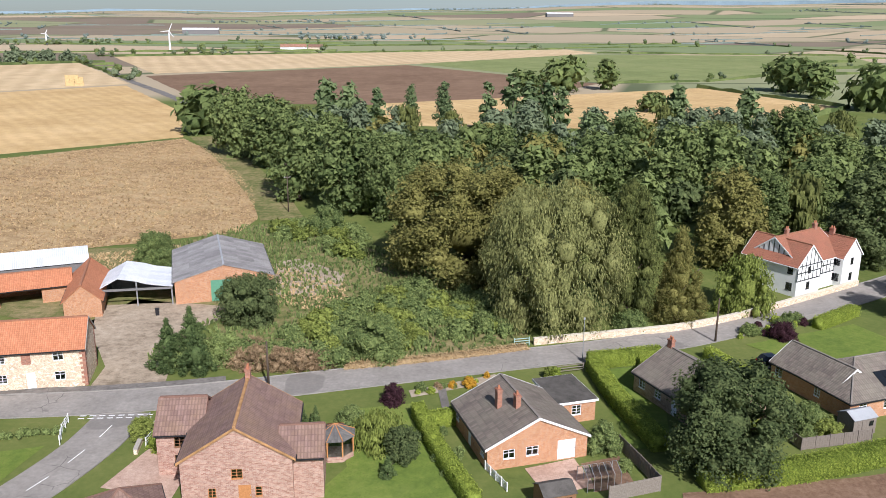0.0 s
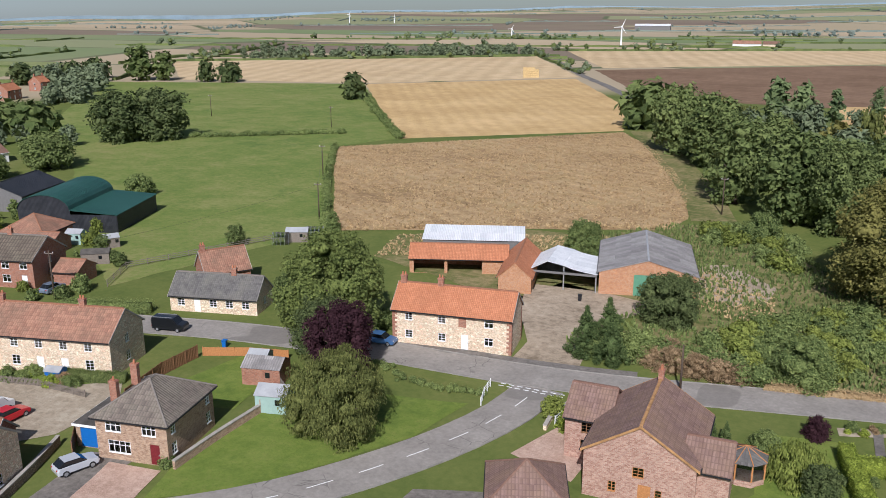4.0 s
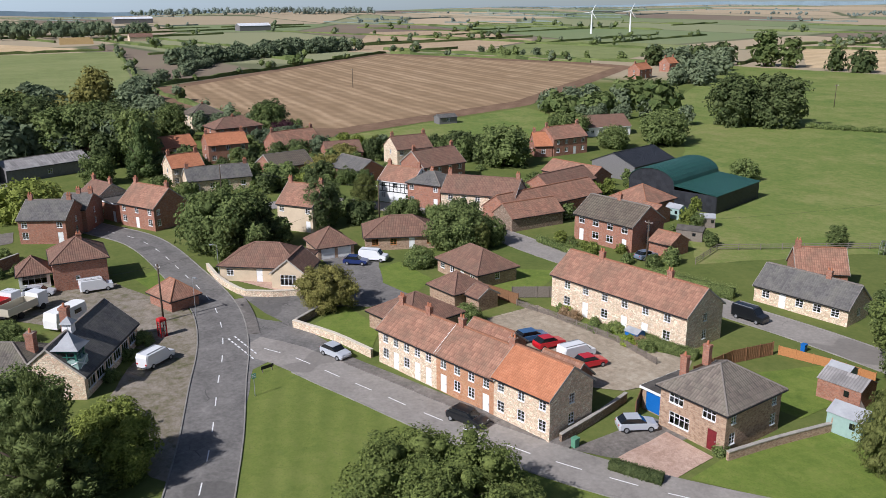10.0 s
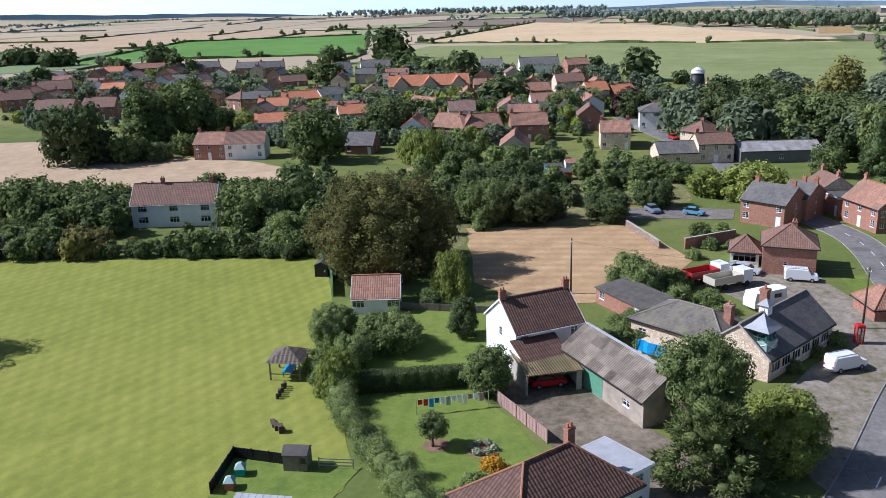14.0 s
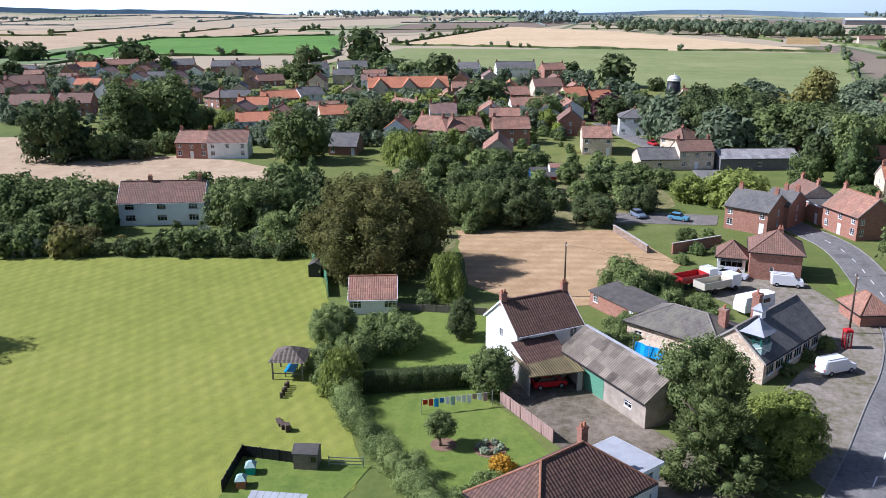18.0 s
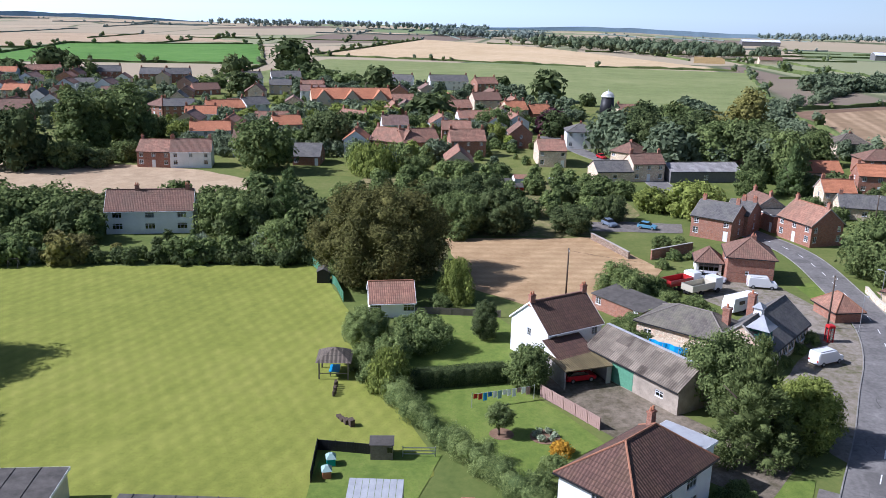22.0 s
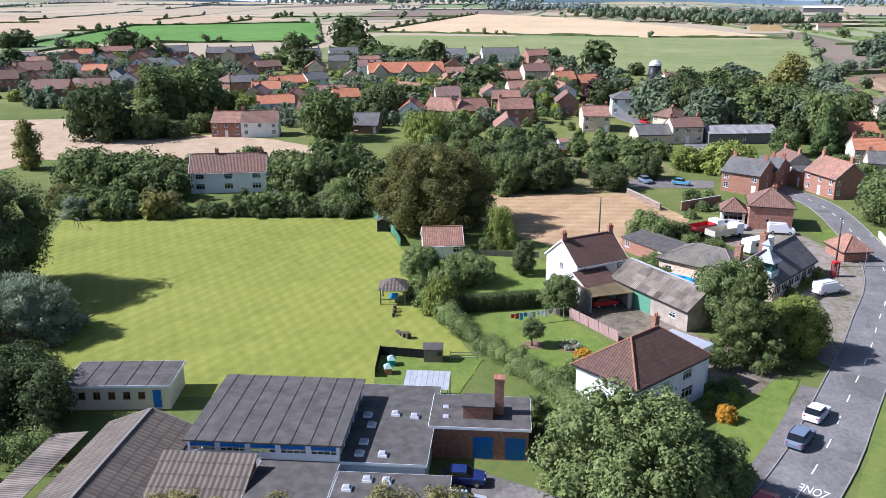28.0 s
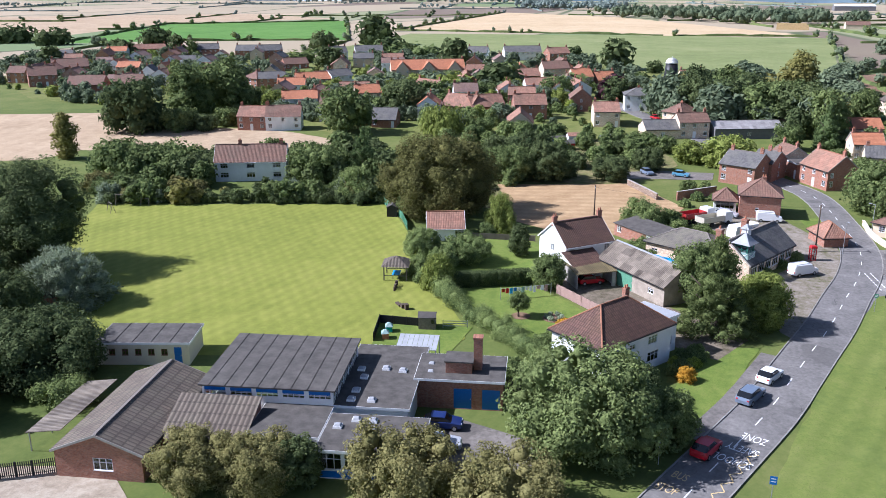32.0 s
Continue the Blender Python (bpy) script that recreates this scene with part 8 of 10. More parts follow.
hedge("field_hedge", [(-222, 325), (-185, 280), (-148, 235)], 3.0, 2.0, "bramble", "hedge between pasture and stubble", 0.4, size=0.36)
hedge("field_hedge", [(-98, 128), (-130, 172), (-157, 212)], 1.8, 1.4, "bramble", "scrappy hedge along the dry field", 0.4, size=0.3)
hedge("bramble_bank", [(-33, 95), (-25, 97), (-13, 96)], 3.6, 2.6, "bramble", "overgrown bramble bank along the lane", 0.5, size=0.27)
for x_, y_, h_, r_ in ((-25, 95.6, 2.6, 1.9), (-22.5, 95.2, 2.9, 2.0), (-19.6, 95.0, 2.6, 2.0), (-17, 95.2, 2.4, 1.9), (-14.5, 95.6, 2.0, 1.7), (-23.5, 98, 2.8, 2.0)):
    tree("rust_shrub", x_, y_, h_, r_)
hedge("grass_verge", [(-12, 95.4), (0, 98.6), (11, 102.3)], 1.7, 0.3, "straw", "strip of dry tall grass along the lane", 0.14, size=0.16)
hedge("grass_verge", [(-96, 130), (-66, 148.6), (-41, 161)], 3.0, 0.8, "straw", "dry grass at the edge of the field", 0.3, size=0.27)
hedge("clipped_hedge", [(-85, 58.5), (-80.5, 59.6), (-76.8, 61.4)], 1.4, 1.0, "broad", "low clipped dark hedge curving round the terrace garden")
hedge("clipped_hedge", [(-56.3, 42.3), (-60.2, 39.4)], 1.0, 0.9, "dark", "low clipped hedge by the gravel forecourt")
hedge("garden_hedge", [(-104, 73.5), (-97, 76.5), (-92, 79)], 1.6, 1.5, "bramble", "garden hedge along the lane", 0.25)
hedge("garden_hedge", [(-112, 70.5), (-118, 69), (-128, 67)], 0.9, 0.9, "bramble", "low front garden hedge of the semi", 0.2)


def far_woods():
    """Hedgerow trees and copses over the distant farmland."""
    rng = random.Random(11)
    g, d, hz = Geo(), Geo(), Geo()
    keep_out = [[(-412, 340), (-266, 186), (-98, 127), (-38, 171), (-88, 284), (-181, 487), (-293, 691), (-518, 491)], [(-422, 15), (-615, 187), (-472, 277), (-251, 58)], [(-200, 580), (-301, 785), (143, 1031), (429, 922), (169, 554), (95, 400), (-112, 398)], [(-436, -298), (-713, -376), (-1240, -449), (-1107, -243), (-748, 5), (-558, 9), (-440, -60)], [(-453, -530), (-735, -672), (-881, -529), (-568, -346)], [(-400, -450), (-440, -60), (-200, 20), (-150, -300)]]
    lines = [((-720, -378), (-1238, -452)), ((-720, -116), (-748, 3)), ((-713, -376), (-720, -118)), ((-748, 5), (-556, 12)), ((-556, 12), (-420, 12)), ((-420, 16), (-258, 47)), ((-471, 279), (-615, 190)), ((-615, 190), (-430, 16)), ((-520, 492), (-293, 693)), ((-293, 693), (-190, 520)), ((-301, 787), (140, 1034)), ((165, 940), (430, 925)), ((169, 552), (388, 765)), ((95, 530), (170, 553)), ((190, 405), (150, 507)), ((-452, -532), (-735, -674)), ((-735, -674), (-881, -529)), ((-568, -344), (-881, -527)), ((-437, -300), (-570, -344)), ((-500, -480), (-568, -350)), ((190, 400), (128, 330)), ((-512, 488), (-412, 342))]
    for _ in range(300):
        az, dist = radians(rng.uniform(-45, 170)), rng.uniform(560, 4400) if rng.random() < 0.5 else rng.uniform(560, 2200)
        x, y = -dist * math.sin(az), dist * math.cos(az)
        a = radians(22 + (0 if rng.random() < 0.7 else 90) + rng.uniform(-6, 6))
        n = rng.uniform(60, 420)
        lines.append(((x, y), (x + n * math.cos(a), y + n * math.sin(a))))
    for n_, ((x0, y0), (x1, y1)) in enumerate(lines):
        long = math.hypot(x1 - x0, y1 - y0)
        wood = rng.random() < (0.28 if math.hypot(x0, y0) > 2000 else 0.07) and n_ > 21
        step = 9.0 if n_ < 22 else 16.0
        last = None
        for i in range(int(long / step) + 1):
            t = i * step / long
            x, y = x0 + (x1 - x0) * t + rng.gauss(0, 0.5), y0 + (y1 - y0) * t + rng.gauss(0, 0.5)
            if n_ > 21 and any(inside(x, y, k) for k in keep_out):
                last = None
                continue
            z = terrain(x, y)
            h, w = rng.uniform(1.0, 2.3), rng.uniform(0.8, 1.5)
            dx, dy = -(y1 - y0) / long * w, (x1 - x0) / long * w
            now = [(x - dx, y - dy, z - 0.3), (x + dx, y + dy, z - 0.3), (x + dx * 0.6, y + dy * 0.6, z + h), (x - dx * 0.6, y - dy * 0.6, z + h * rng.uniform(0.8, 1.1))]
            if last and not wood:
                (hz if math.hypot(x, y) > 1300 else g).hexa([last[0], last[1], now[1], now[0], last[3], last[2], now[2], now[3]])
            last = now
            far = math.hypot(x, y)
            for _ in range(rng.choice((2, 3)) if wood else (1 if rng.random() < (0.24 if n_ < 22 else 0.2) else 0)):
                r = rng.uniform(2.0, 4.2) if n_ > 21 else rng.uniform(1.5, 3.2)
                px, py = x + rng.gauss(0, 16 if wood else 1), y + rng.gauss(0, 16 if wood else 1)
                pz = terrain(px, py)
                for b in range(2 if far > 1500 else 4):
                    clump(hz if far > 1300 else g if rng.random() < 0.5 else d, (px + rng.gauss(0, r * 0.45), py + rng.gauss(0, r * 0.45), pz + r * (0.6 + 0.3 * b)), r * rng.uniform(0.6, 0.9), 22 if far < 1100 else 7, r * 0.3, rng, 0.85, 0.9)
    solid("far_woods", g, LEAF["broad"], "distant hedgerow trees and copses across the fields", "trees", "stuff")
    # past 1300 m the leaf colour itself carries the haze
    solid("far_woods", hz, LEAF["hazy"], "hedgerows and woods far off, leaf colour paled by haze", "trees", "stuff")
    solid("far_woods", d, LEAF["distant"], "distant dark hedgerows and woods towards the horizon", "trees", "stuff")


far_woods()


def big_wood(x, y, length, depth, yaw, h, count, label):
    rng = random.Random(int(abs(x)))
    g = Geo()
    for _ in range(count):
        u, v = rng.uniform(-length / 2, length / 2), rng.uniform(-depth / 2, depth / 2)
        px, py = x + u * math.cos(radians(yaw)) - v * math.sin(radians(yaw)), y + u * math.sin(radians(yaw)) + v * math.cos(radians(yaw))
        r = rng.uniform(3, 5.5)
        clump(g, (px, py, terrain(px, py) + h * rng.uniform(0.35, 0.85)), r, 30, r * 0.32, rng, 0.85, 1.1)
    # haze is put into the leaf colour, stronger past 1300 m
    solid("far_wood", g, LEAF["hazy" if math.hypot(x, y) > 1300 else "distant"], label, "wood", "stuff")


big_wood(-1080, -115, 320, 150, 51, 14, 420, "dark wood on the skyline behind the village")
big_wood(-1430, -400, 190, 90, 71, 13, 150, "dark copse on the far ridge")
big_wood(-1750, -800, 600, 130, 110, 14, 260, "long dark wood on the far ridge")
big_wood(-1900, 300, 500, 130, 80, 14, 220, "long wood beyond the turbines")


# ---- the primary school ----
def school():
    u, n = Vector((-0.292, 0.956, 0)), Vector((0.956, 0.292, 0))
    hall = thing("school_hall", -32.8, -47.2, 107, "tall flat-roofed school hall with blue panels and a ribbed grey roof", "school")
    g = Geo()
    band = [(1.34 + 2.68 * i, 3.72, 2.3, 0.5, "window") for i in range(5)]
    side = [(1.5 + 2.2 * i, 2.2, 1.9, 2.2, "window") for i in range(5)]
    for s, holes in (("front", band), ("right", side), ("back", []), ("left", side)):
        wall_side(g, 13.4, 11.8, 4.7, s, holes)
    part("wall", g.weld(), paint_white, hall, "white panelled wall")
    fit_out(hall, 13.4, 11.8, "front", band, paint_white, paint_white, False)
    fit_out(hall, 13.4, 11.8, "right", side, paint_white, paint_white, False)
    for i in range(5):
        p = Geo()
        p.box(-6.7 + 0.25 + 2.68 * i, -6.7 + 2.43 + 2.68 * i, -5.94, -5.9, 4.22, 4.62)
        part("panel", p, paint_blue, hall, "blue infill panel")
    r = Geo()
    lo = [(-7.0, -6.2, 4.72), (7.0, -6.2, 4.72), (7.0, 6.2, 5.0), (-7.0, 6.2, 5.0)]
    r.hexa(lo + [(x, y, z + 0.16) for x, y, z in lo])
    part("roof", r, felt, hall, "grey felt roof")
    for i in range(8):
        x = -5.9 + i * 1.68
        q = Geo()
        lo = [(x - 0.04, -6.2, 4.88), (x + 0.04, -6.2, 4.88), (x + 0.04, 6.2, 5.16), (x - 0.04, 6.2, 5.16)]
        q.hexa(lo + [(a, b, c + 0.05) for a, b, c in lo])
        part("seam", q, felt, hall)
    for nm, x, y, L, W, e, win, lab in (("classroom", -37.3, -37.8, 7.6, 14.5, 3.05, 0, "low flat-roofed school block with square rooflights"), ("classroom", -26.1, -32.9, 9.2, 6.4, 2.9, 4, "flat-roofed classroom with white and blue glazed front"), ("classroom", -25.4, -41.5, 6.5, 6.2, 2.95, 3, "low flat-roofed link with white window band")):
        holes = [(L * (i + 0.5) / win, 0.9, L / win - 0.25, 1.7, "window") for i in range(win)]
        c = house("classroom", x, y, 107, L, W, e, e + 0.1, "flat", paint_white, felt, chim=[], back=0, ends=0, front=0, holes={"front": holes}, label=lab)
        for i in range(win):
            p = Geo()
            a = -L / 2 + L * (i + 0.5) / win
            p.box(a - L / win / 2 + 0.15, a + L / win / 2 - 0.15, -W / 2 - 0.04, -W / 2 - 0.003, 0.15, 0.8)
            part("panel", p, paint_blue, c, "blue infill panel")
    for x, y in ((-37.3, -40.4), (-35.7, -39.2), (-32.7, -38.5), (-30.8, -38.0), (-31.4, -36.0), (-38.5, -38.0), (-38.7, -36.1), (-25.8, -36.6), (-27.6, -35.6), (-28.0, -34.0), (-26.5, -33.3), (-41.3, -33.9), (-39.5, -33.2)):
        e = 2.9 if x > -29 else 3.05
        ob = thing("rooflight", x, y, 107, "small square white domed rooflight on felt", "rooflight", "rooflights on the school", e + 0.16)
        g = Geo()
        g.prism([(-0.42, -0.42), (0.42, -0.42), (0.42, 0.42), (-0.42, 0.42)], 0, 0.2, 0, 0.92)
        part("kerb", g, paint_white, ob)
        g = Geo()
        g.prism([(-0.36, -0.36), (0.36, -0.36), (0.36, 0.36), (-0.36, 0.36)], 0.2, 0.36, 0, 0.6)
        part("dome", g, felt_pale, ob, "cloudy plastic dome")
    b = house("classroom", -41.7, -30.5, 107, 9.1, 6.0, 3.3, 3.5, "flat", brick, felt, chim=[], back=0, ends=0, front=0, holes={"front": [(4.9, 0.08, 1.9, 2.3, "door"), (7.9, 0.08, 1.9, 2.3, "door")]}, door_mat=paint_blue, label="brick boiler house with two bright blue doors")
    g = Geo()
    g.box(-1.6, 1.2, -1.6, 0.8, 3.46, 4.7)
    part("plant_room", g, brick, b, "brick rooftop plant room")
    g = Geo()
    g.box(-1.75, 1.35, -1.75, 0.95, 4.7, 4.85)
    part("plant_roof", g, felt, b)
    g = Geo()
    g.box(1.3, 2.2, -0.6, 0.3, 3.4, 7.0)
    g.box(1.22, 2.28, -0.68, 0.38, 7.0, 7.2)
    part("chimney", g, brick, b, "tall square brick chimney")
    house("classroom", -22.0, -48.3, 107, 8.0, 5.4, 2.5, 4.3, "mono", brick, slate_tile, chim=[], back=0, ends=0, front=3, door=-1, label="low school wing with sloping grey-brown tiled roof")
    house("classroom", -21.2, -56.6, 16, 15.8, 8.4, 2.8, 4.5, "gable", brick, slate_tile, chim=[], back=3, ends=0, front=4, door=-1, label="brick classroom with grey-brown tiled gable roof", holes={"right": [(4.6, 0.9, 1.9, 1.3, "window")]}, frame_mat=paint_white)
    p = house("classroom", -36.7, -69.1, 113, 10.9, 5.6, 2.75, 2.9, "flat", pale_board, felt, chim=[], back=3, ends=0, front=0, holes={"front": [(1.8 + 1.55 * i, 1.2, 0.75, 0.85, "window") for i in range(5)] + [(9.6, 0.2, 0.9, 2.05, "door")]}, door_mat=paint_blue, frame_mat=wood_brown, label="cream panelled portable classroom with flat grey roof")
    for i in range(4):
        q = Geo()
        q.box(-3.4 + 2.2 * i, -3.3 + 2.2 * i, -2.9, 2.9, 2.91, 2.97)
        part("seam", q, felt, p)
    ob = thing("canopy", -20.2, -64.0, 16, "pale corrugated lean-to canopy beside the classroom", "canopy")
    g = Geo()
    lo = [(-5.5, -1.9, 2.1), (5.5, -1.9, 2.1), (5.5, 1.7, 2.6), (-5.5, 1.7, 2.6)]
    g.hexa(lo + [(x, y, z + 0.06) for x, y, z in lo])
    part("roof", g, asbestos_old, ob, "weathered corrugated sheets")
    for i in range(4):
        q = Geo()
        q.box(-5.2 + 3.45 * i, -5.1 + 3.45 * i, -1.8, -1.7, 0, 2.12)
        part("post", q, steel, ob)


school()


# ---- walls, fences, rails ----
def fence(pts, h, mat, label, step=1.8, style="panel"):
    ob = thing("fence", 0, 0, 0, label, "fence")
    for (x0, y0), (x1, y1) in zip(pts, pts[1:]):
        d = math.hypot(x1 - x0, y1 - y0)
        n = max(1, round(d / step))
        yaw = math.degrees(math.atan2(y1 - y0, x1 - x0))
        w = d / n
        key = (style, round(w, 2), h, mat.name)
        if key not in CACHE:
            g = Geo()
            if style == "panel":
                k = max(4, int(w / 0.14))
                front, back = [], []
                for i in range(k):
                    a = -w / 2 + 0.05 + (w - 0.1) * i / k
                    y = -0.008 if i % 2 else 0.012
                    front += [(a, y), (a + (w - 0.1) / k, y)]
                g.prism(front + [(w / 2 - 0.05, 0.05), (-w / 2 + 0.05, 0.05)], 0.05, h - 0.03)
            elif style == "picket":
                k = max(4, int(w / 0.16))
                zs = (0.05, 0.25, 0.31, h * 0.75, h * 0.75 + 0.06, h)
                for i in range(2 * k - 1):
                    a = -w / 2 + 0.04 + (w - 0.08) * i / (2 * k - 1)
                    for j in range(5):
                        if i % 2 == 0 or j in (1, 3):
                            g.box(a, a + (w - 0.08) / (2 * k - 1), 0, 0.03, zs[j], zs[j + 1])
                g.weld()
            else:
                g.box(-w / 2, w / 2, -0.02, 0.02, -0.05, 0.05)
            p = Geo()
            p.box(-0.05, 0.05, -0.05, 0.05, 0, h + 0.06)
            CACHE[key] = (g.mesh("panel", mat), p.mesh("post", mat))
        for i in range(n + 1):
            t = i / n
            part("post", CACHE[key][1], None, ob, at=pose(x0 + (x1 - x0) * t, y0 + (y1 - y0) * t, 0, 0, 0, yaw))
            if i < n:
                t = (i + 0.5) / n
                for z in (h * 0.32, h * 0.62, h * 0.92) if style == "rail" else (0,):
                    part("rail" if style == "rail" else "panel", CACHE[key][0], None, ob, at=pose(x0 + (x1 - x0) * t, y0 + (y1 - y0) * t, z, 0, 0, yaw))
    return ob


def garden_wall(pts, h, w, mat, label, cope=concrete):
    ob = thing("garden_wall", 0, 0, 0, label, "wall")
    line = smooth_line(pts, 2.0) if len(pts) > 2 else [Vector((*p, 0)) for p in pts]
    part("wall", ribbon(line, -w / 2, w / 2, h, h).weld(), mat, ob)
    part("coping", ribbon(line, -w / 2 - 0.05, w / 2 + 0.05, h + 0.1, 0.1).weld(), cope, ob, "pale stone coping")
    return ob


pale_cope = plain("cream_coping", (0.6, 0.54, 0.43), 0.9, var=0.2)
garden_wall([(12, 103.3), (22, 106), (32.3, 108.9), (41, 113), (49.9, 118.5), (66.9, 129.8)], 0.9, 0.4, stone, "long low cream stone wall along the lane", pale_cope)
garden_wall([(-104.6, 19.6), (-98.5, 23.4), (-91.6, 26.3)], 1.0, 0.35, stone, "low stone garden wall beside the road", pale_cope)
garden_wall([(-104.8, 20), (-108.5, 24)], 1.0, 0.3, stone_dark, "dark return of the garden wall")
garden_wall([(-134, 11.9), (-126, 13.0), (-118.9, 15.6), (-117.2, 19), (-116.3, 23.1)], 0.9, 0.35, stone, "curving low stone wall before the bungalow", pale_cope)
garden_wall([(-57.3, 50.0), (-57.8, 56), (-58.0, 62.8)], 0.9, 0.3, brick_buff, "low brick wall beside the grass verge")
garden_wall([(-58.0, 62.8), (-58.6, 66.5)], 1.5, 0.3, brick_buff, "taller end of the brick garden wall")
garden_wall([(-65.8, 37.4), (-68.6, 43.5), (-71.0, 48.0)], 0.9, 0.3, stone_dark, "stepped stone wall beside the drive")
garden_wall([(-149.5, -35), (-143, -30), (-138.3, -26.6)], 1.3, 0.3, stone_dark, "old stone wall round the paddock")
garden_wall([(-139.6, -22.8), (-148, -16.0)], 1.8, 0.3, brick, "red brick yard wall")
garden_wall([(-29.9, 74), (-30.3, 78), (-29.5, 81)], 0.5, 0.35, stone, "low curved rubble edging wall")
garden_wall([(-103.5, 66.8), (-112, 62.5)], 1.0, 0.35, stone, "low stone wall along the lane", pale_cope)
fence([(-72.4, 57.5), (-74.4, 64.5), (-74.6, 70.5)], 1.7, wood_brown, "brown closeboard fence behind the hipped house")
fence([(-74.4, 71.2), (-69.2, 74.0), (-64.5, 75.6)], 1.2, wood_orange, "new orange timber panel fence")
fence([(-67.4, 46.8), (-70.2, 49.4)], 1.8, wood_brown, "brown fence panels beside the garage")
fence([(-101, 49.8), (-96, 52.0), (-84.6, 55.6), (-77.4, 56.2)], 0.9, wood_grey, "low picket fence before the terrace gardens", 1.8, "picket")
fence([(-104, 50.5), (-101.5, 57)], 1.7, wood_grey, "grey closeboard garden fence")
fence([(-109, 46.5), (-101, 50)], 1.7, wood_brown, "dark closeboard fence behind the bungalow")
fence([(-76.6, -30.0), (-70.8, -22.5)], 1.5, wood_pink, "faded pink timber fence beside the yard")
fence([(-97.1, -53.0), (-100.2, -40.8)], 1.1, wood_grey, "low grey timber fence across the garden")
fence([(-50.9, -46.3), (-56.6, -48.4), (-57.6, -43.0)], 1.2, paint_dark, "black timber fence round the play garden", 1.6)
fence([(-58.3, -40.0), (-59.4, -37)], 1.1, steel, "galvanised field gate of the play garden", 2.9, "rail")
fence([(-45, -28), (-44, -24.5)], 1.8, paint_dark, "dark steel railings beside the boiler house", 1.2, "picket")
fence([(-9.1, -64.0), (-11.6, -60.5), (-13.0, -58.8)], 1.6, paint_dark, "green-black steel school railings", 1.5, "picket")
fence([(17.8, 76), (19, 72), (20, 68.3), (15, 66.5)], 1.6, wood_grey, "grey garden fence beside the bungalow")
fence([(4.2, 71.8), (6.0, 68)], 0.9, paint_white, "short white garden fence", 1.2, "picket")
fence([(17.2, 95.0), (13.9, 94.0)], 1.1, wood_grey, "grey five-bar timber gate", 3.6, "rail")
fence([(-38.1, 75.8), (-38.9, 78.2), (-39.3, 80.6)], 1.0, paint_white, "white painted roadside railing", 1.3, "rail")
fence([(-29.4, 75.6), (-29.2, 78.5), (-28.6, 81)], 1.0, paint_white, "white painted railing on the corner", 1.4, "rail")
fence([(9.4, 102.7), (11.4, 103.2)], 1.1, paint_teal, "pale green metal field gate", 2.0, "rail")
fence([(-107, 84), (-112, 92), (-99, 126)], 1.1, wood_grey, "thin post and wire paddock fence", 3.5, "rail")
fence([(-64, 71.5), (-57.5, 67)], 1.2, wood_grey, "worn garden fence by the sheds")
fence([(-113, -77), (-104, -68.5), (-98, -64.5)], 1.5, paint_green, "green boundary fence by the hut")
fence([(34, 84), (36, 76), (44, 78)], 1.4, wood_grey, "grey garden fence by the patio")


# ---- poles, signs and street things ----
def pole(x, y, h, label="weathered timber telegraph pole", arm=True, yaw=20):
    ob = thing("telegraph_pole", x, y, yaw, label, "pole")
    g = Geo()
    g.tube((0, 0, 0), (0, 0, h), 0.15, 0.1, 8)
    part("shaft", g, bark, ob, smooth=True)
    if arm:
        g = Geo()
        g.box(-0.7, 0.7, -0.05, 0.05, h - 0.5, h - 0.38)
        part("crossarm", g, wood_grey, ob)
        for k in (-0.6, 0, 0.6):
            q = Geo()
            q.tube((k, 0, h - 0.38), (k, 0, h - 0.2), 0.05, 0.04, 6)
            part("insulator", q, paint_white, ob)


POLES = [(-111.9, -33.4, 8.2), (-113.1, 4.0, 8.0), (36.3, 104.8, 6.2), (-20.1, 90.0, 5.6), (-131.8, 172.2, 8.0), (-103.5, 133.3, 8.0), (-244.7, 249.6, 8.5), (-184.0, 246.6, 7.5), (-109.2, 76.3, 7.5), (-386.0, 104.0, 9.0), (-33.5, 178, 8.0), (-150, 45, 7.5), (-182, 20, 7.5)]
for i_, (x_, y_, h_) in enumerate(POLES):
    pole(x_, y_, h_, arm=i_ not in (3, 2))


def wire(a, b, sag=0.8):
    c = bpy.data.curves.new("overhead_wire", "CURVE")
    c.dimensions, c.bevel_depth = "3D", 0.012
    s = c.splines.new("POLY")
    s.points.add(10)
    for i in range(11):
        t = i / 10
        p = Vector(a).lerp(Vector(b), t)
        s.points[i].co = (p.x, p.y, p.z - sag * 4 * t * (1 - t), 1)
    c.materials.append(paint_dark)
    tagged(new("overhead_wire", c), "thin black overhead cable between poles", "cable", "overhead cables")


for a_, b_ in (((-109.2, 76.3, 7.2), (-150, 45, 7.2)), ((-109.2, 76.3, 7.2), (-103.5, 133.3, 7.6)), ((-103.5, 133.3, 7.6), (-131.8, 172.2, 7.6)), ((-131.8, 172.2, 7.6), (-184, 246.6, 7.2)), ((-150, 45, 7.2), (-182, 20, 7.2)), ((-113.1, 4, 7.6), (-111.9, -33.4, 7.8)), ((-113.1, 4, 7.6), (-150, 45, 7.2)), ((-109.2, 76.3, 7.0), (-90, 61, 7.4))):
    wire(a_, b_)


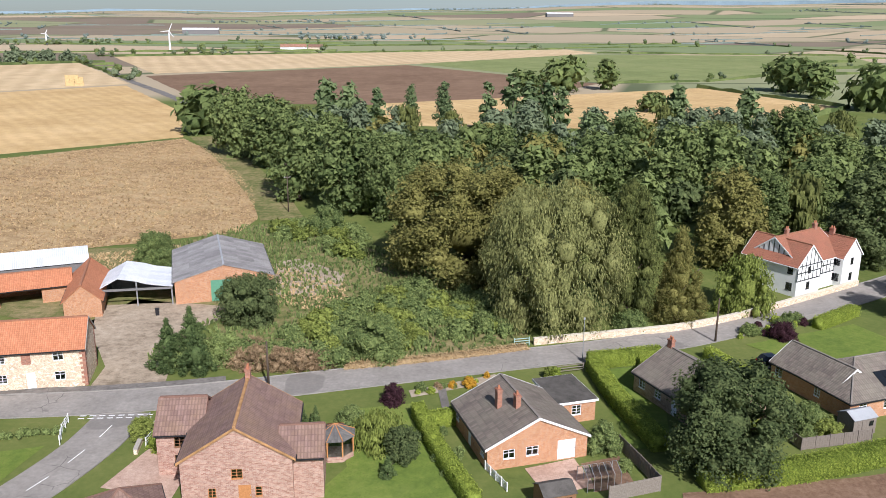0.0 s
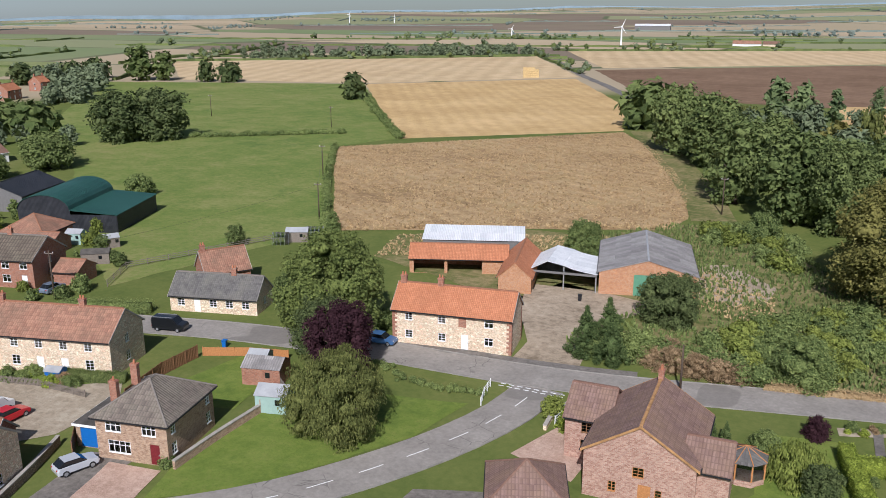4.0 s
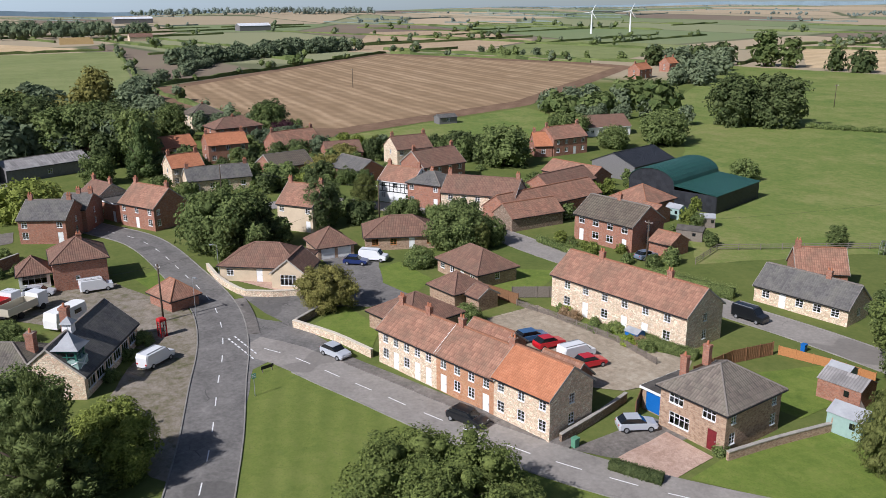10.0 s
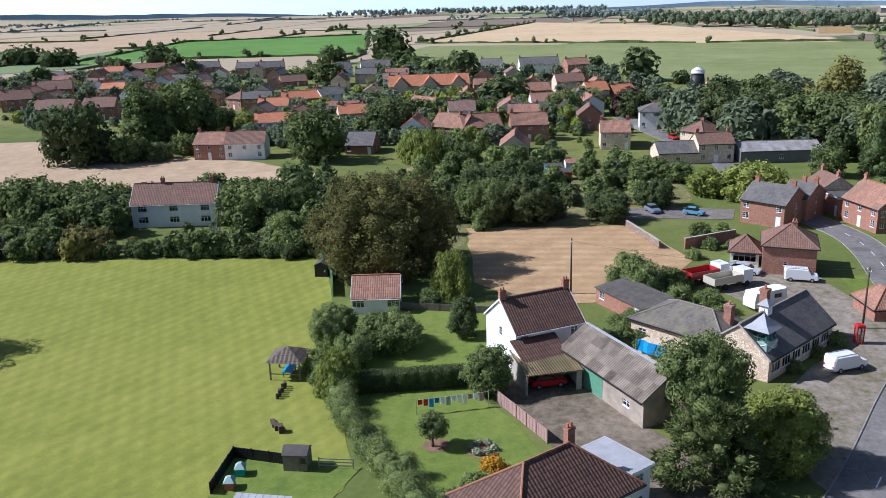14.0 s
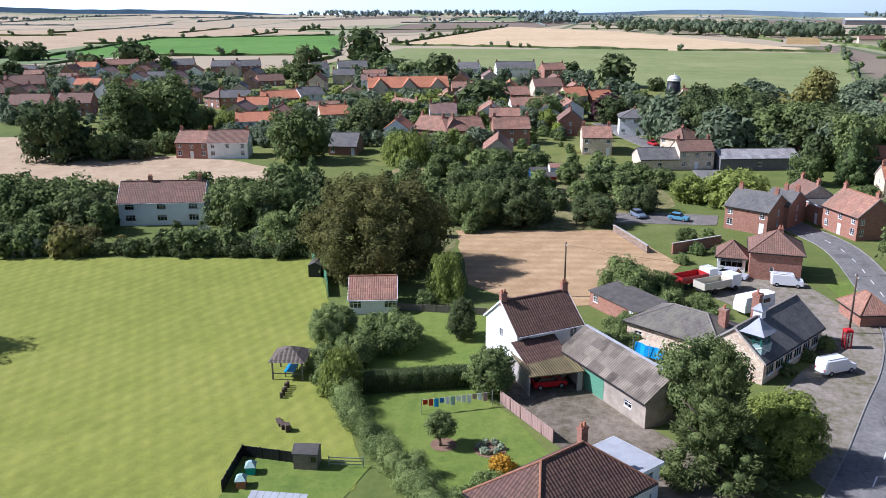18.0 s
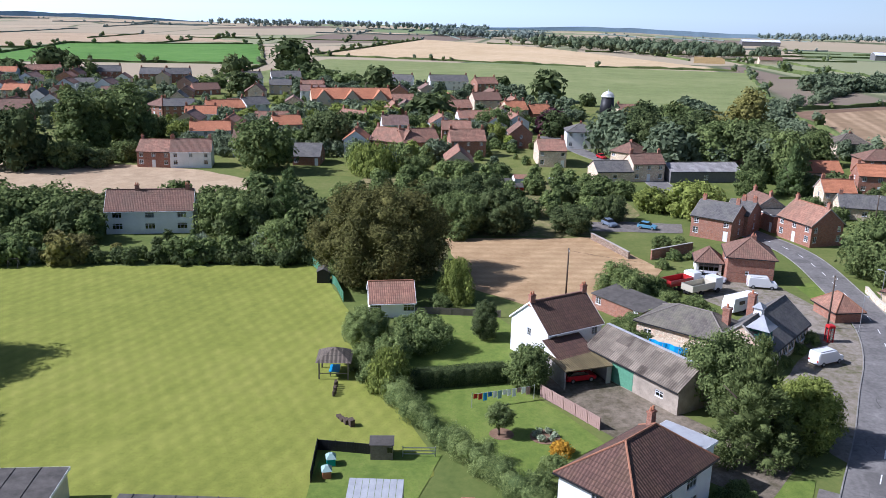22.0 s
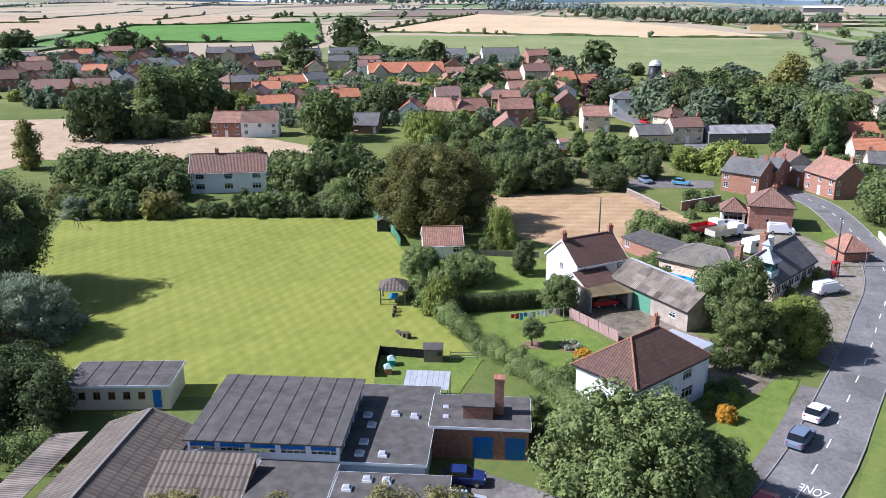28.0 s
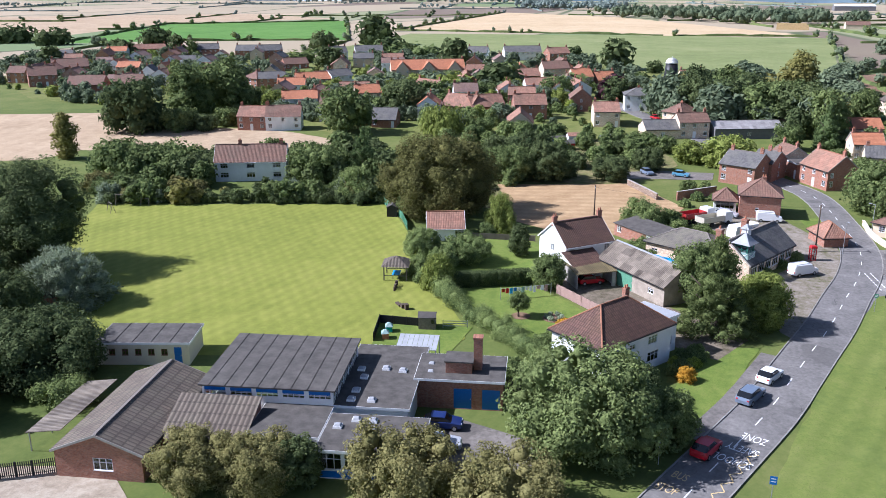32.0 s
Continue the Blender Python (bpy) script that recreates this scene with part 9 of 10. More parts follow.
def street_lamp(x, y, h, yaw):
    ob = thing("street_lamp", x, y, yaw, "slim grey steel street lamp", "lamp post")
    g = Geo()
    g.tube((0, 0, 0), (0, 0, 1.2), 0.08, 0.08, 8)
    g.tube((0, 0, 1.2), (0, 0, h), 0.05, 0.04, 8)
    part("column", g, steel, ob)
    g = Geo()
    g.tube((0, 0, h), (0.7, 0, h + 0.12), 0.03, 0.03, 6)
    part("arm", g, steel, ob)
    g = Geo()
    g.box(0.6, 1.1, -0.11, 0.11, h + 0.05, h + 0.17)
    part("lantern", g, felt_pale, ob)


street_lamp(17.6, 98.2, 5.2, 80)
street_lamp(-113.5, 8.2, 5.5, 20)
street_lamp(-127.7, 13.0, 5.5, 250)


def phone_box(x, y):
    ob = thing("telephone_kiosk", x, y, 25, "old red telephone kiosk on the grass", "phone box")
    g = Geo()
    g.box(-0.45, 0.45, -0.45, 0.45, 0, 0.12)
    for a in (-1, 1):
        for b in (-1, 1):
            g.box(a * 0.39 - 0.06, a * 0.39 + 0.06, b * 0.39 - 0.06, b * 0.39 + 0.06, 0.12, 2.1)
    part("frame", g, paint_red, ob)
    g = Geo()
    g.box(-0.47, 0.47, -0.47, 0.47, 2.1, 2.35)
    g.prism([(-0.47, -0.47), (0.47, -0.47), (0.47, 0.47), (-0.47, 0.47)], 2.35, 2.5, 0, 0.8)
    part("roof", g, paint_red, ob)
    for k in range(4):
        q = Geo()
        q.box(-0.33, 0.33, -0.4, -0.385, 0.12, 2.1)
        pn = part("pane", q, glass, ob, at=pose(0, 0, 0, 0, 0, 90 * k))
        for i in range(5):
            r = Geo()
            r.box(-0.33, 0.33, -0.42, -0.4, 0.35 + 0.33 * i, 0.38 + 0.33 * i)
            part("glazing_bar", r, paint_red, pn)


phone_box(-107.8, 3.6)


def sign(x, y, yaw, h, w, sh, mat, label):
    ob = thing("road_sign", x, y, yaw, label, "sign")
    g = Geo()
    g.tube((0, 0, 0), (0, 0, h), 0.04, 0.04, 6)
    part("post", g, steel, ob)
    g = Geo()
    g.box(-w / 2, w / 2, -0.05, -0.03, h - sh, h)
    p = part("plate", g, mat, ob)
    for i in range(2):
        q = Geo()
        q.box(-w * 0.35, w * 0.35, -0.056, -0.051, h - sh * (0.35 + 0.35 * i), h - sh * (0.25 + 0.35 * i))
        part("lettering_bar", q, paint_white if mat is not paint_white else paint_dark, p)


sign(-86.6, 11.8, 100, 2.7, 0.5, 0.6, paint_green, "green finger post sign on the green")
sign(-34.0, 1.6, 100, 2.6, 0.6, 0.8, paint_blue, "blue school sign plate on a post")
sign(-36.2, -8.4, 250, 2.4, 0.5, 0.7, paint_dark, "dark roadside sign seen from behind")
nb = thing("name_board", -92.4, 14.1, 110, "low village name board on two posts", "sign")
for k_ in (-0.6, 0.6):
    g_ = Geo()
    g_.box(k_ - 0.05, k_ + 0.05, -0.05, 0.05, 0, 0.8)
    part("post", g_, wood_grey, nb)
g_ = Geo()
g_.box(-0.8, 0.8, -0.08, -0.05, 0.45, 0.85)
part("board", g_, paint_dark, nb)


# ---- vehicles ----
def car_mesh(kind):
    if kind in CACHE:
        return CACHE[kind]
    if kind == "van":
        low = [(-2.3, 0.3), (2.25, 0.3), (2.35, 0.75), (2.2, 1.0), (1.45, 1.12), (0.85, 1.85), (-2.2, 1.9), (-2.35, 1.5)]
        cab, w, wheels = None, 0.9, (1.45, -1.45)
        glassy = [[(0.92, 1.72), (1.4, 1.16), (0.25, 1.16), (0.25, 1.72)]]
    else:
        k = {"hatch": 1.95, "estate": 2.2}[kind]
        low = [(-k, 0.3), (k - 0.05, 0.28), (k + 0.05, 0.55), (k - 0.1, 0.75), (k - 1.0, 0.92), (-k + 0.1, 0.98), (-k - 0.05, 0.7)]
        cab, w, wheels = [(k - 1.05, 0.9), (k - 1.75, 1.38), (-k + 0.75, 1.43), (-k + 0.12, 0.96)], 0.86, (k - 0.75, -k + 0.7)
        glassy = []

    def extrude(ring, half, inner, m=0):
        g = Geo()
        cx, cz = sum(p[0] for p in ring) / len(ring), sum(p[1] for p in ring) / len(ring)
        lay = []
        for y, s in ((-half, 0.93), (-inner, 1.0), (inner, 1.0), (half, 0.93)):
            lay.append([(cx + (x - cx) * s, y, cz + (z - cz) * s) for x, z in ring])
        i = len(g.v)
        for l in lay:
            g.v += l
        n = len(ring)
        for a in range(3):
            for b in range(n):
                g.f.append((i + a * n + b, i + a * n + (b + 1) % n, i + (a + 1) * n + (b + 1) % n, i + (a + 1) * n + b))
                g.m.append(m)
        g.f += [tuple(i + b for b in range(n)), tuple(i + 3 * n + b for b in reversed(range(n)))]
        g.m += [m, m]
        return g

    body = extrude(low, w, w - 0.12)
    windows = extrude(cab, w - 0.1, w - 0.24) if cab else Geo()
    for ring in glassy:
        for s in (-1, 1):
            windows.face(*[(x, s * (w + 0.004) * 0.995, z) for x, z in ring])
        windows.face((1.44, -w + 0.18, 1.15), (1.44, w - 0.18, 1.15), (0.9, w - 0.2, 1.83), (0.9, -w + 0.2, 1.83))
    roof = Geo()
    if cab:
        (x1, z1), (x0, z0) = cab[1], cab[2]
        lo = [(x0 - 0.02, -w + 0.2, z0 - 0.02), (x1 + 0.05, -w + 0.2, z1 - 0.02), (x1 + 0.05, w - 0.2, z1 - 0.02), (x0 - 0.02, w - 0.2, z0 - 0.02)]
        roof.hexa(lo + [(x, y, z + 0.05) for x, y, z in lo])
    else:
        roof.box(-2.0, 0.7, -0.7, -0.64, 1.9, 1.97)
        roof.box(-2.0, 0.7, 0.64, 0.7, 1.9, 1.97)
    CACHE[kind] = (body, windows, roof, w, wheels)
    return CACHE[kind]


TYRE = Geo()
TYRE.tube((0, -0.1, 0.31), (0, 0.1, 0.31), 0.31, 0.31, 14)
TYRE = TYRE.mesh("tyre", rubber)
RIM = Geo()
RIM.tube((0, -0.115, 0.31), (0, 0.115, 0.31), 0.19, 0.19, 10)
RIM = RIM.mesh("rim", steel)
PAINT = {}


def paint(name, c):
    if name not in PAINT:
        m = Nodes(name + "_car_paint", 0.3)
        m.bsdf.inputs["Base Color"].default_value = (*c, 1)
        m.bsdf.inputs["Coat Weight"].default_value = 0.6
        PAINT[name] = m.mat
    return PAINT[name]


def car(x, y, yaw, kind, colour, rgb, note="parked"):
    body, windows, roof, w, wheels = car_mesh(kind)
    name = "van" if kind == "van" else "car"
    ob = thing(name, x, y, yaw, f"{colour} {'panel van' if kind == 'van' else 'family car'} {note}", name, "", 0.075)
    p = paint(colour.replace(" ", "_"), rgb)
    part("body", body, p, ob)
    part("glazing", windows, dark_glass, ob, "dark tinted glass")
    part("roof", roof, p if kind != "van" else steel, ob)
    front = 2.2 if kind == "van" else wheels[0] + 0.7
    rear = -2.33 if kind == "van" else wheels[1] - 0.72
    for s in (-1, 1):
        for wx in wheels:
            t = part("wheel", TYRE, None, ob, at=pose(wx, s * (w - 0.06), 0))
            part("rim", RIM, None, t)
        g = Geo()
        g.box(front - 0.12, front + 0.02, s * (w - 0.35) - 0.15, s * (w - 0.35) + 0.15, 0.58, 0.74)
        part("headlight", g, felt_pale, ob)
        g = Geo()
        g.box(rear - 0.02, rear + 0.08, s * (w - 0.25) - 0.1, s * (w - 0.25) + 0.1, 0.65, 0.85)
        part("tail_light", g, paint_red, ob)


SILVER, WHITE_C, BLACK_C, RED_C, BLUE_C, GREY_C = (0.45, 0.47, 0.5), (0.75, 0.76, 0.76), (0.012, 0.013, 0.015), (0.5, 0.012, 0.02), (0.05, 0.12, 0.25), (0.16, 0.2, 0.26)
for a_ in ((-82.5, 48.6, 98, "van", "white", WHITE_C, "parked in the stony car park"), (-89.2, 46.0, 95, "estate", "blue grey", BLUE_C, "parked on the stony yard"), (-86.6, 47.2, 96, "hatch", "red", RED_C, "parked on the stony yard"), (-79.9, 48.9, 94, "hatch", "bright red", RED_C, "parked on the stony yard"), (-65.4, 45.6, 74, "hatch", "silver", SILVER, "parked on the drive"), (-99.5, 2.4, 135, "van", "white", WHITE_C, "parked on the forecourt"), (-93.6, 22.4, 28, "hatch", "silver", SILVER, "standing in the side road"), (-72.8, 30.7, 31, "estate", "black", BLACK_C, "parked before the cottages"), (-84.6, 75.6, 18, "van", "black", BLACK_C, "parked on the lane"), (-129.6, -4.3, 98, "van", "white", WHITE_C, "parked by the brick house"), (-130.3, -12.0, 80, "estate", "silver", SILVER, "parked by the garden room"), (-59.1, 0.0, 160, "hatch", "white", WHITE_C, "parked at the kerb"), (-53.2, -1.6, 162, "estate", "grey", GREY_C, "parked at the kerb"), (-40.1, -4.6, 163, "hatch", "red", RED_C, "driving past the school"), (41.0, 97.2, 20, "hatch", "black", BLACK_C, "parked on the drive"), (-34.6, -29.6, 107, "hatch", "dark blue", (0.015, 0.03, 0.12), "parked at the school"), (-30.9, -28.2, 110, "hatch", "pale silver", SILVER, "parked at the school"), (-127.4, 34.2, 60, "hatch", "dark blue", (0.015, 0.03, 0.12), "parked in the close"), (-128.2, 37.4, 55, "van", "white", WHITE_C, "parked in the close"), (-162.8, -25.4, 80, "hatch", "light blue", (0.12, 0.3, 0.42), "parked in the lane"), (-162.1, -33.1, 40, "hatch", "grey", GREY_C, "parked in the lane"), (-57.2, 85.4, 8, "hatch", "blue", BLUE_C, "parked under the trees"), (-82.6, -26.6, 128, "hatch", "red", RED_C, "parked inside the carport"), (-112.4, 78.4, 100, "hatch", "grey", GREY_C, "parked beside the semi"), (-248.0, -46.5, 40, "hatch", "red", RED_C, "parked in the village street")):
    car(*a_)


def lorry(x, y, yaw, colour, rgb):
    ob = thing("tipper_lorry", x, y, yaw, f"{colour} tipper lorry with an open bed", "lorry", "", 0.06)
    p = paint(colour + "_lorry", rgb)
    g = Geo()
    g.box(1.9, 3.6, -1.1, 1.1, 0.6, 2.5)
    part("cab", g, paint("white_cab", WHITE_C), ob, "white cab")
    g = Geo()
    g.box(3.2, 3.63, -0.95, 0.95, 1.5, 2.25)
    part("windscreen", g, dark_glass, ob)
    g = Geo()
    for b in ((-3.4, 1.7, -1.2, -1.12), (-3.4, 1.7, 1.12, 1.2), (-3.4, -3.32, -1.12, 1.12), (1.62, 1.7, -1.12, 1.12)):
        g.box(*b, 1.0, 2.0)
    g.box(-3.4, 1.7, -1.12, 1.12, 0.95, 1.05)
    part("tipper_bed", g, p, ob)
    g = Geo()
    g.box(-3.3, 3.3, -0.4, 0.4, 0.6, 0.9)
    part("chassis", g, paint_dark, ob)
    for wx in (-2.4, -1.2, 2.6):
        for s in (-1, 1):
            part("wheel", TYRE, None, ob, at=pose(wx, s * 1.0, 0) @ Matrix.Diagonal((1.45, 1.4, 1.45, 1)))


lorry(-124.2, -17.0, 140, "red", (0.4, 0.03, 0.03))
lorry(-122.8, -13.6, 140, "cream", (0.5, 0.46, 0.36))
cv = thing("caravan", -116.6, -7.8, 140, "white touring caravan on the forecourt", "caravan", "", 0.06)
g_ = Geo()
g_.prism([(-2.9, -1.1), (2.5, -1.1), (3.0, -0.7), (3.0, 0.7), (2.5, 1.1), (-2.9, 1.1)], 0.45, 1.5)
g_.prism([(-2.9, -1.1), (2.5, -1.1), (3.0, -0.7), (3.0, 0.7), (2.5, 1.1), (-2.9, 1.1)], 1.5, 2.5, 0, 0.93)
part("body", g_.weld(), white, cv)
g_ = Geo()
for k_ in (-1.7, 0.4):
    g_.box(k_, k_ + 1.2, -1.13, -1.08, 1.45, 2.0)
part("glazing", g_, dark_glass, cv)
for s_ in (-1, 1):
    part("wheel", TYRE, None, cv, at=pose(-0.2, s_ * 1.0, 0))


# ---- garden and school field things ----
def gazebo(x, y):
    ob = thing("gazebo", x, y, 20, "grey-green timber gazebo with a hipped roof", "gazebo")
    for a in (-1.7, 1.7):
        for b in (-1.7, 1.7):
            g = Geo()
            g.box(a - 0.08, a + 0.08, b - 0.08, b + 0.08, 0, 2.3)
            part("post", g, wood_grey, ob)
    g = Geo()
    ring = [(-2.1, -2.1), (2.1, -2.1), (2.1, 2.1), (-2.1, 2.1)]
    g.prism(ring, 2.25, 3.0, 0, 0.45)
    g.prism([(p * 0.42, q * 0.42) for p, q in ring], 3.0, 3.45, 0, 0.08)
    part("roof", g, slate_tile, ob, "greenish shingled roof")
    for a, b, c, d in ((-1.7, 1.7, 1.68, 1.74), (-1.74, -1.68, -1.7, 1.7), (1.68, 1.74, -1.7, 1.7)):
        g = Geo()
        g.box(a, b, c, d, 0.75, 0.85)
        part("rail", g, wood_grey, ob)
    t = thing("table", x, y, 20, "blue covered table under the gazebo", "table")
    g = Geo()
    g.box(-1.1, 1.1, -0.6, 0.6, 0.68, 0.75)
    part("tabletop", g, tar_blue, t)
    for a in (-0.9, 0.9):
        for b in (-0.45, 0.45):
            g = Geo()
            g.box(a - 0.05, a + 0.05, b - 0.05, b + 0.05, 0, 0.68)
            part("leg", g, wood_grey, t)


gazebo(-73.9, -54.6)
stm = thing("stepping_logs", -69.6, -52.6, 20, "row of upright weathered log stumps in the lawn", "play equipment")
for i_ in range(7):
    g_ = Geo()
    h_ = 0.4 + 0.1 * (i_ % 3)
    g_.tube((-1.5 + 0.5 * i_, 0.1 * (i_ % 2), 0), (-1.5 + 0.5 * i_, 0.1 * (i_ % 2), h_ + 0.25), 0.17, 0.16, 9)
    part("log", g_, bark, stm)
pl = thing("log_bench", -62.8, -48.4, 45, "stepped dark log bench on the lawn", "bench")
for i_, (a_, b_, h_) in enumerate(((-1.3, 0.0, 0.25), (-0.5, 0.05, 0.35), (0.3, 0.2, 0.55), (1.0, 0.5, 0.8))):
    g_ = Geo()
    g_.box(a_ - 0.38, a_ + 0.38, b_ - 0.25, b_ + 0.25, 0, h_)
    part("log_block", g_, bark, pl)


def goal(x, y, yaw, w, h, label):
    ob = thing("climbing_frame", x, y, yaw, label, "play equipment")
    for a in (-w / 2, w / 2):
        for b in (-0.5, 0.5):
            g = Geo()
            g.tube((a, b, 0), (a, 0, h), 0.06, 0.05, 6)
            part("leg", g, wood_grey, ob)
    g = Geo()
    g.tube((-w / 2, 0, h), (w / 2, 0, h), 0.06, 0.06, 6)
    part("bar", g, wood_grey, ob)


goal(-91.6, -125.6, 112, 3.0, 2.2, "timber swing frame at the field edge")
goal(-93.4, -121.6, 112, 1.6, 1.4, "low timber climbing frame at the field edge")
goal(-86.5, -124, 60, 2.5, 1.8, "timber play frame near the trees")


def hut(x, y, yaw, L, W, h, mat, roof_mat, label, name="garden_shed"):
    ob = thing(name, x, y, yaw, label, "shed")
    g = Geo()
    g.box(-L / 2, L / 2, -W / 2, W / 2, 0, h)
    for k in (-1, 1):
        g.face((k * L / 2, -W / 2, h), (k * L / 2, W / 2, h), (k * L / 2, 0, h + W * 0.25))
    part("wall", g.weld(), mat, ob)
    part("roof", gable_roof(L, W, h, h + W * 0.25, 0.12, 0.1, 0.05), roof_mat, ob)
    g = Geo()
    g.box(-0.4, 0.4, -W / 2 - 0.04, -W / 2 - 0.004, 0.05, min(1.9, h - 0.1))
    part("door", g, mat, ob)
    g = Geo()
    g.box(0.55, min(1.1, L / 2 - 0.1), -W / 2 - 0.03, -W / 2 - 0.004, h * 0.5, h * 0.8)
    part("window", g, dark_glass, ob)


for a_ in ((-57.8, -42.0, 110, 2.2, 1.8, 1.7, wood_grey, felt, "small grey play hut in the school garden"), (-106.0, -71.5, 20, 2.6, 2.0, 1.9, paint_dark, felt, "dark timber garden shed by the hedge"), (-43.3, -93, 20, 2.6, 2.2, 2.0, brick, felt, "small brick hut under the trees"), (-62.8, 69.6, 18, 4.6, 3.4, 2.2, brick, asbestos, "old brick outbuilding with a lichened roof"), (-57.3, 64.6, 18, 3.4, 3.0, 2.1, paint_teal, felt_pale, "pale green garden shed with grey roof"), (-65.6, 71.8, 18, 2.4, 2.2, 2.0, paint_teal, felt_pale, "small pale green shed"), (-132.6, 98.7, 20, 3.0, 2.4, 2.1, paint_teal, felt_pale, "pale blue-green shed behind the semi"), (-119.1, 92.0, 40, 4.5, 2.4, 1.9, wood_grey, felt, "low grey garden store"), (-185.2, -59.6, 118, 5.0, 3.0, 1.9, paint_red, felt, "small red-sided garden shed"), (-195.5, -60.0, 118, 3.4, 3.0, 2.2, white, tile_red, "small white rendered outbuilding"), (-190.5, -63, 118, 4.0, 3.0, 1.9, paint_blue, felt, "dark blue garden shed"), (43.5, 80.4, 20, 3.0, 2.2, 1.9, wood_grey, felt_pale, "garden shed with a pale roof"), (10.0, 65.6, 17, 3.0, 2.4, 1.9, wood_brown, felt, "brown garden shed with felt roof"), (-84, 57.6, 18, 1.9, 1.5, 1.5, paint_blue, felt_pale, "small blue-grey garden store"), (-125, 100, 60, 2.6, 2.2, 1.9, wood_grey, felt_pale, "paddock shelter with a pale roof"), (-98, 119.5, 30, 4.0, 2.4, 2.0, wood_grey, felt_pale, "allotment shed with a pale roof")):
    hut(*a_)


def glasshouse(x, y, yaw, L, W, label):
    ob = thing("greenhouse", x, y, yaw, label, "greenhouse")
    n = max(3, round(L / 0.7))
    for i in range(n + 1):
        g = Geo()
        a = -L / 2 + L * i / n
        g.tube((a, -W / 2, 0), (a, -W / 2, 1.5), 0.03, 0.03, 4)
        g.tube((a, W / 2, 0), (a, W / 2, 1.5), 0.03, 0.03, 4)
        g.tube((a, -W / 2, 1.5), (a, 0, 2.2), 0.03, 0.03, 4)
        g.tube((a, W / 2, 1.5), (a, 0, 2.2), 0.03, 0.03, 4)
        part("glazing_frame", g, steel, ob)
    for k in (-1, 1):
        g = Geo()
        g.face((-L / 2, k * W / 2, 0.1), (L / 2, k * W / 2, 0.1), (L / 2, k * W / 2, 1.5), (-L / 2, k * W / 2, 1.5))
        part("pane", g, glass, ob)
        g = Geo()
        g.face((-L / 2, k * W / 2, 1.5), (L / 2, k * W / 2, 1.5), (L / 2, 0, 2.2), (-L / 2, 0, 2.2))
        part("pane", g, glass, ob)


glasshouse(14.6, 69.4, 17, 3.4, 2.2, "aluminium framed greenhouse in the back garden")
glasshouse(-99.4, 116.5, 30, 3.0, 2.2, "allotment greenhouse with glass panes")
glasshouse(-96.6, 123.0, 30, 3.0, 2.2, "second allotment greenhouse near the hedge")
glasshouse(-200.5, -51.0, 118, 5.0, 3.0, "garden greenhouse with a bluish roof")
gc = thing("glazed_canopy", -47.8, -38.6, 107, "white ribbed glazed play canopy", "canopy")
for i_ in range(8):
    g_ = Geo()
    lo_ = [(-2.4 + 0.6 * i_, -1.9, 2.35), (-1.84 + 0.6 * i_, -1.9, 2.35), (-1.84 + 0.6 * i_, 1.7, 2.75), (-2.4 + 0.6 * i_, 1.7, 2.75)]
    g_.hexa(lo_ + [(a, b, c + 0.04) for a, b, c in lo_])
    part("panel", g_, felt_pale, gc)
for a_, b_ in ((-2.3, -1.8), (2.3, -1.8), (-2.3, 1.6), (2.3, 1.6)):
    g_ = Geo()
    g_.box(a_ - 0.06, a_ + 0.06, b_ - 0.06, b_ + 0.06, 0, 2.4)
    part("post", g_, paint_white, gc)


def toy(x, y, mat, label):
    ob = thing("play_house", x, y, 30, label, "toy")
    g = Geo()
    g.box(-0.5, 0.5, -0.4, 0.4, 0, 0.8)
    part("body", g, mat, ob)
    g = Geo()
    g.prism([(-0.6, -0.5), (0.6, -0.5), (0.6, 0.5), (-0.6, 0.5)], 0.8, 1.2, 0, 0.3)
    part("roof", g, paint_teal, ob)


toy(-54.6, -46.0, plain("turquoise_plastic", (0.02, 0.4, 0.36), 0.4), "turquoise plastic play house")
toy(-52.4, -45.4, clay, "orange plastic play house with teal roof")


def washing():
    a, b = Vector((-70.9, -36.6, 1.7)), Vector((-75.6, -30.6, 1.7))
    ob = thing("washing_line", 0, 0, 0, "washing line hung with red, blue and white clothes", "washing line")
    for p in (a, b):
        g = Geo()
        g.tube((p.x, p.y, 0), (p.x, p.y, 1.9), 0.04, 0.04, 6)
        part("post", g, steel, ob)
    g = Geo()
    g.tube(a, b, 0.01, 0.01, 4)
    part("line", g, paint_white, ob)
    d = (b - a).normalized()
    s = Vector((d.y, -d.x, 0))
    tones = (paint_red, paint_red, tar_blue, paint_blue, paint_white, paint_teal, white, paint_white, white, wood_pink, paint_white, wood_pink)
    for i, m in enumerate(tones):
        c = a.lerp(b, (i + 0.7) / 13)
        h = 0.55 + 0.2 * (i % 3)
        g = Geo()
        for k in range(4):
            x0, x1 = -0.24 + 0.12 * k, -0.12 + 0.12 * k
            y0, y1 = 0.05 * (k % 2), 0.05 * ((k + 1) % 2)
            P = lambda x, y, z: c + d * x + s * (y * (1 if z < 0 else 0.2)) + Vector((0, 0, z))
            g.hexa([P(x0, y0, -h), P(x1, y1, -h), P(x1, y1 + 0.02, -h), P(x0, y0 + 0.02, -h), P(x0, y0, 0), P(x1, y1, 0), P(x1, y1 + 0.02, 0), P(x0, y0 + 0.02, 0)])
        part("garment", g.weld(), m, ob)


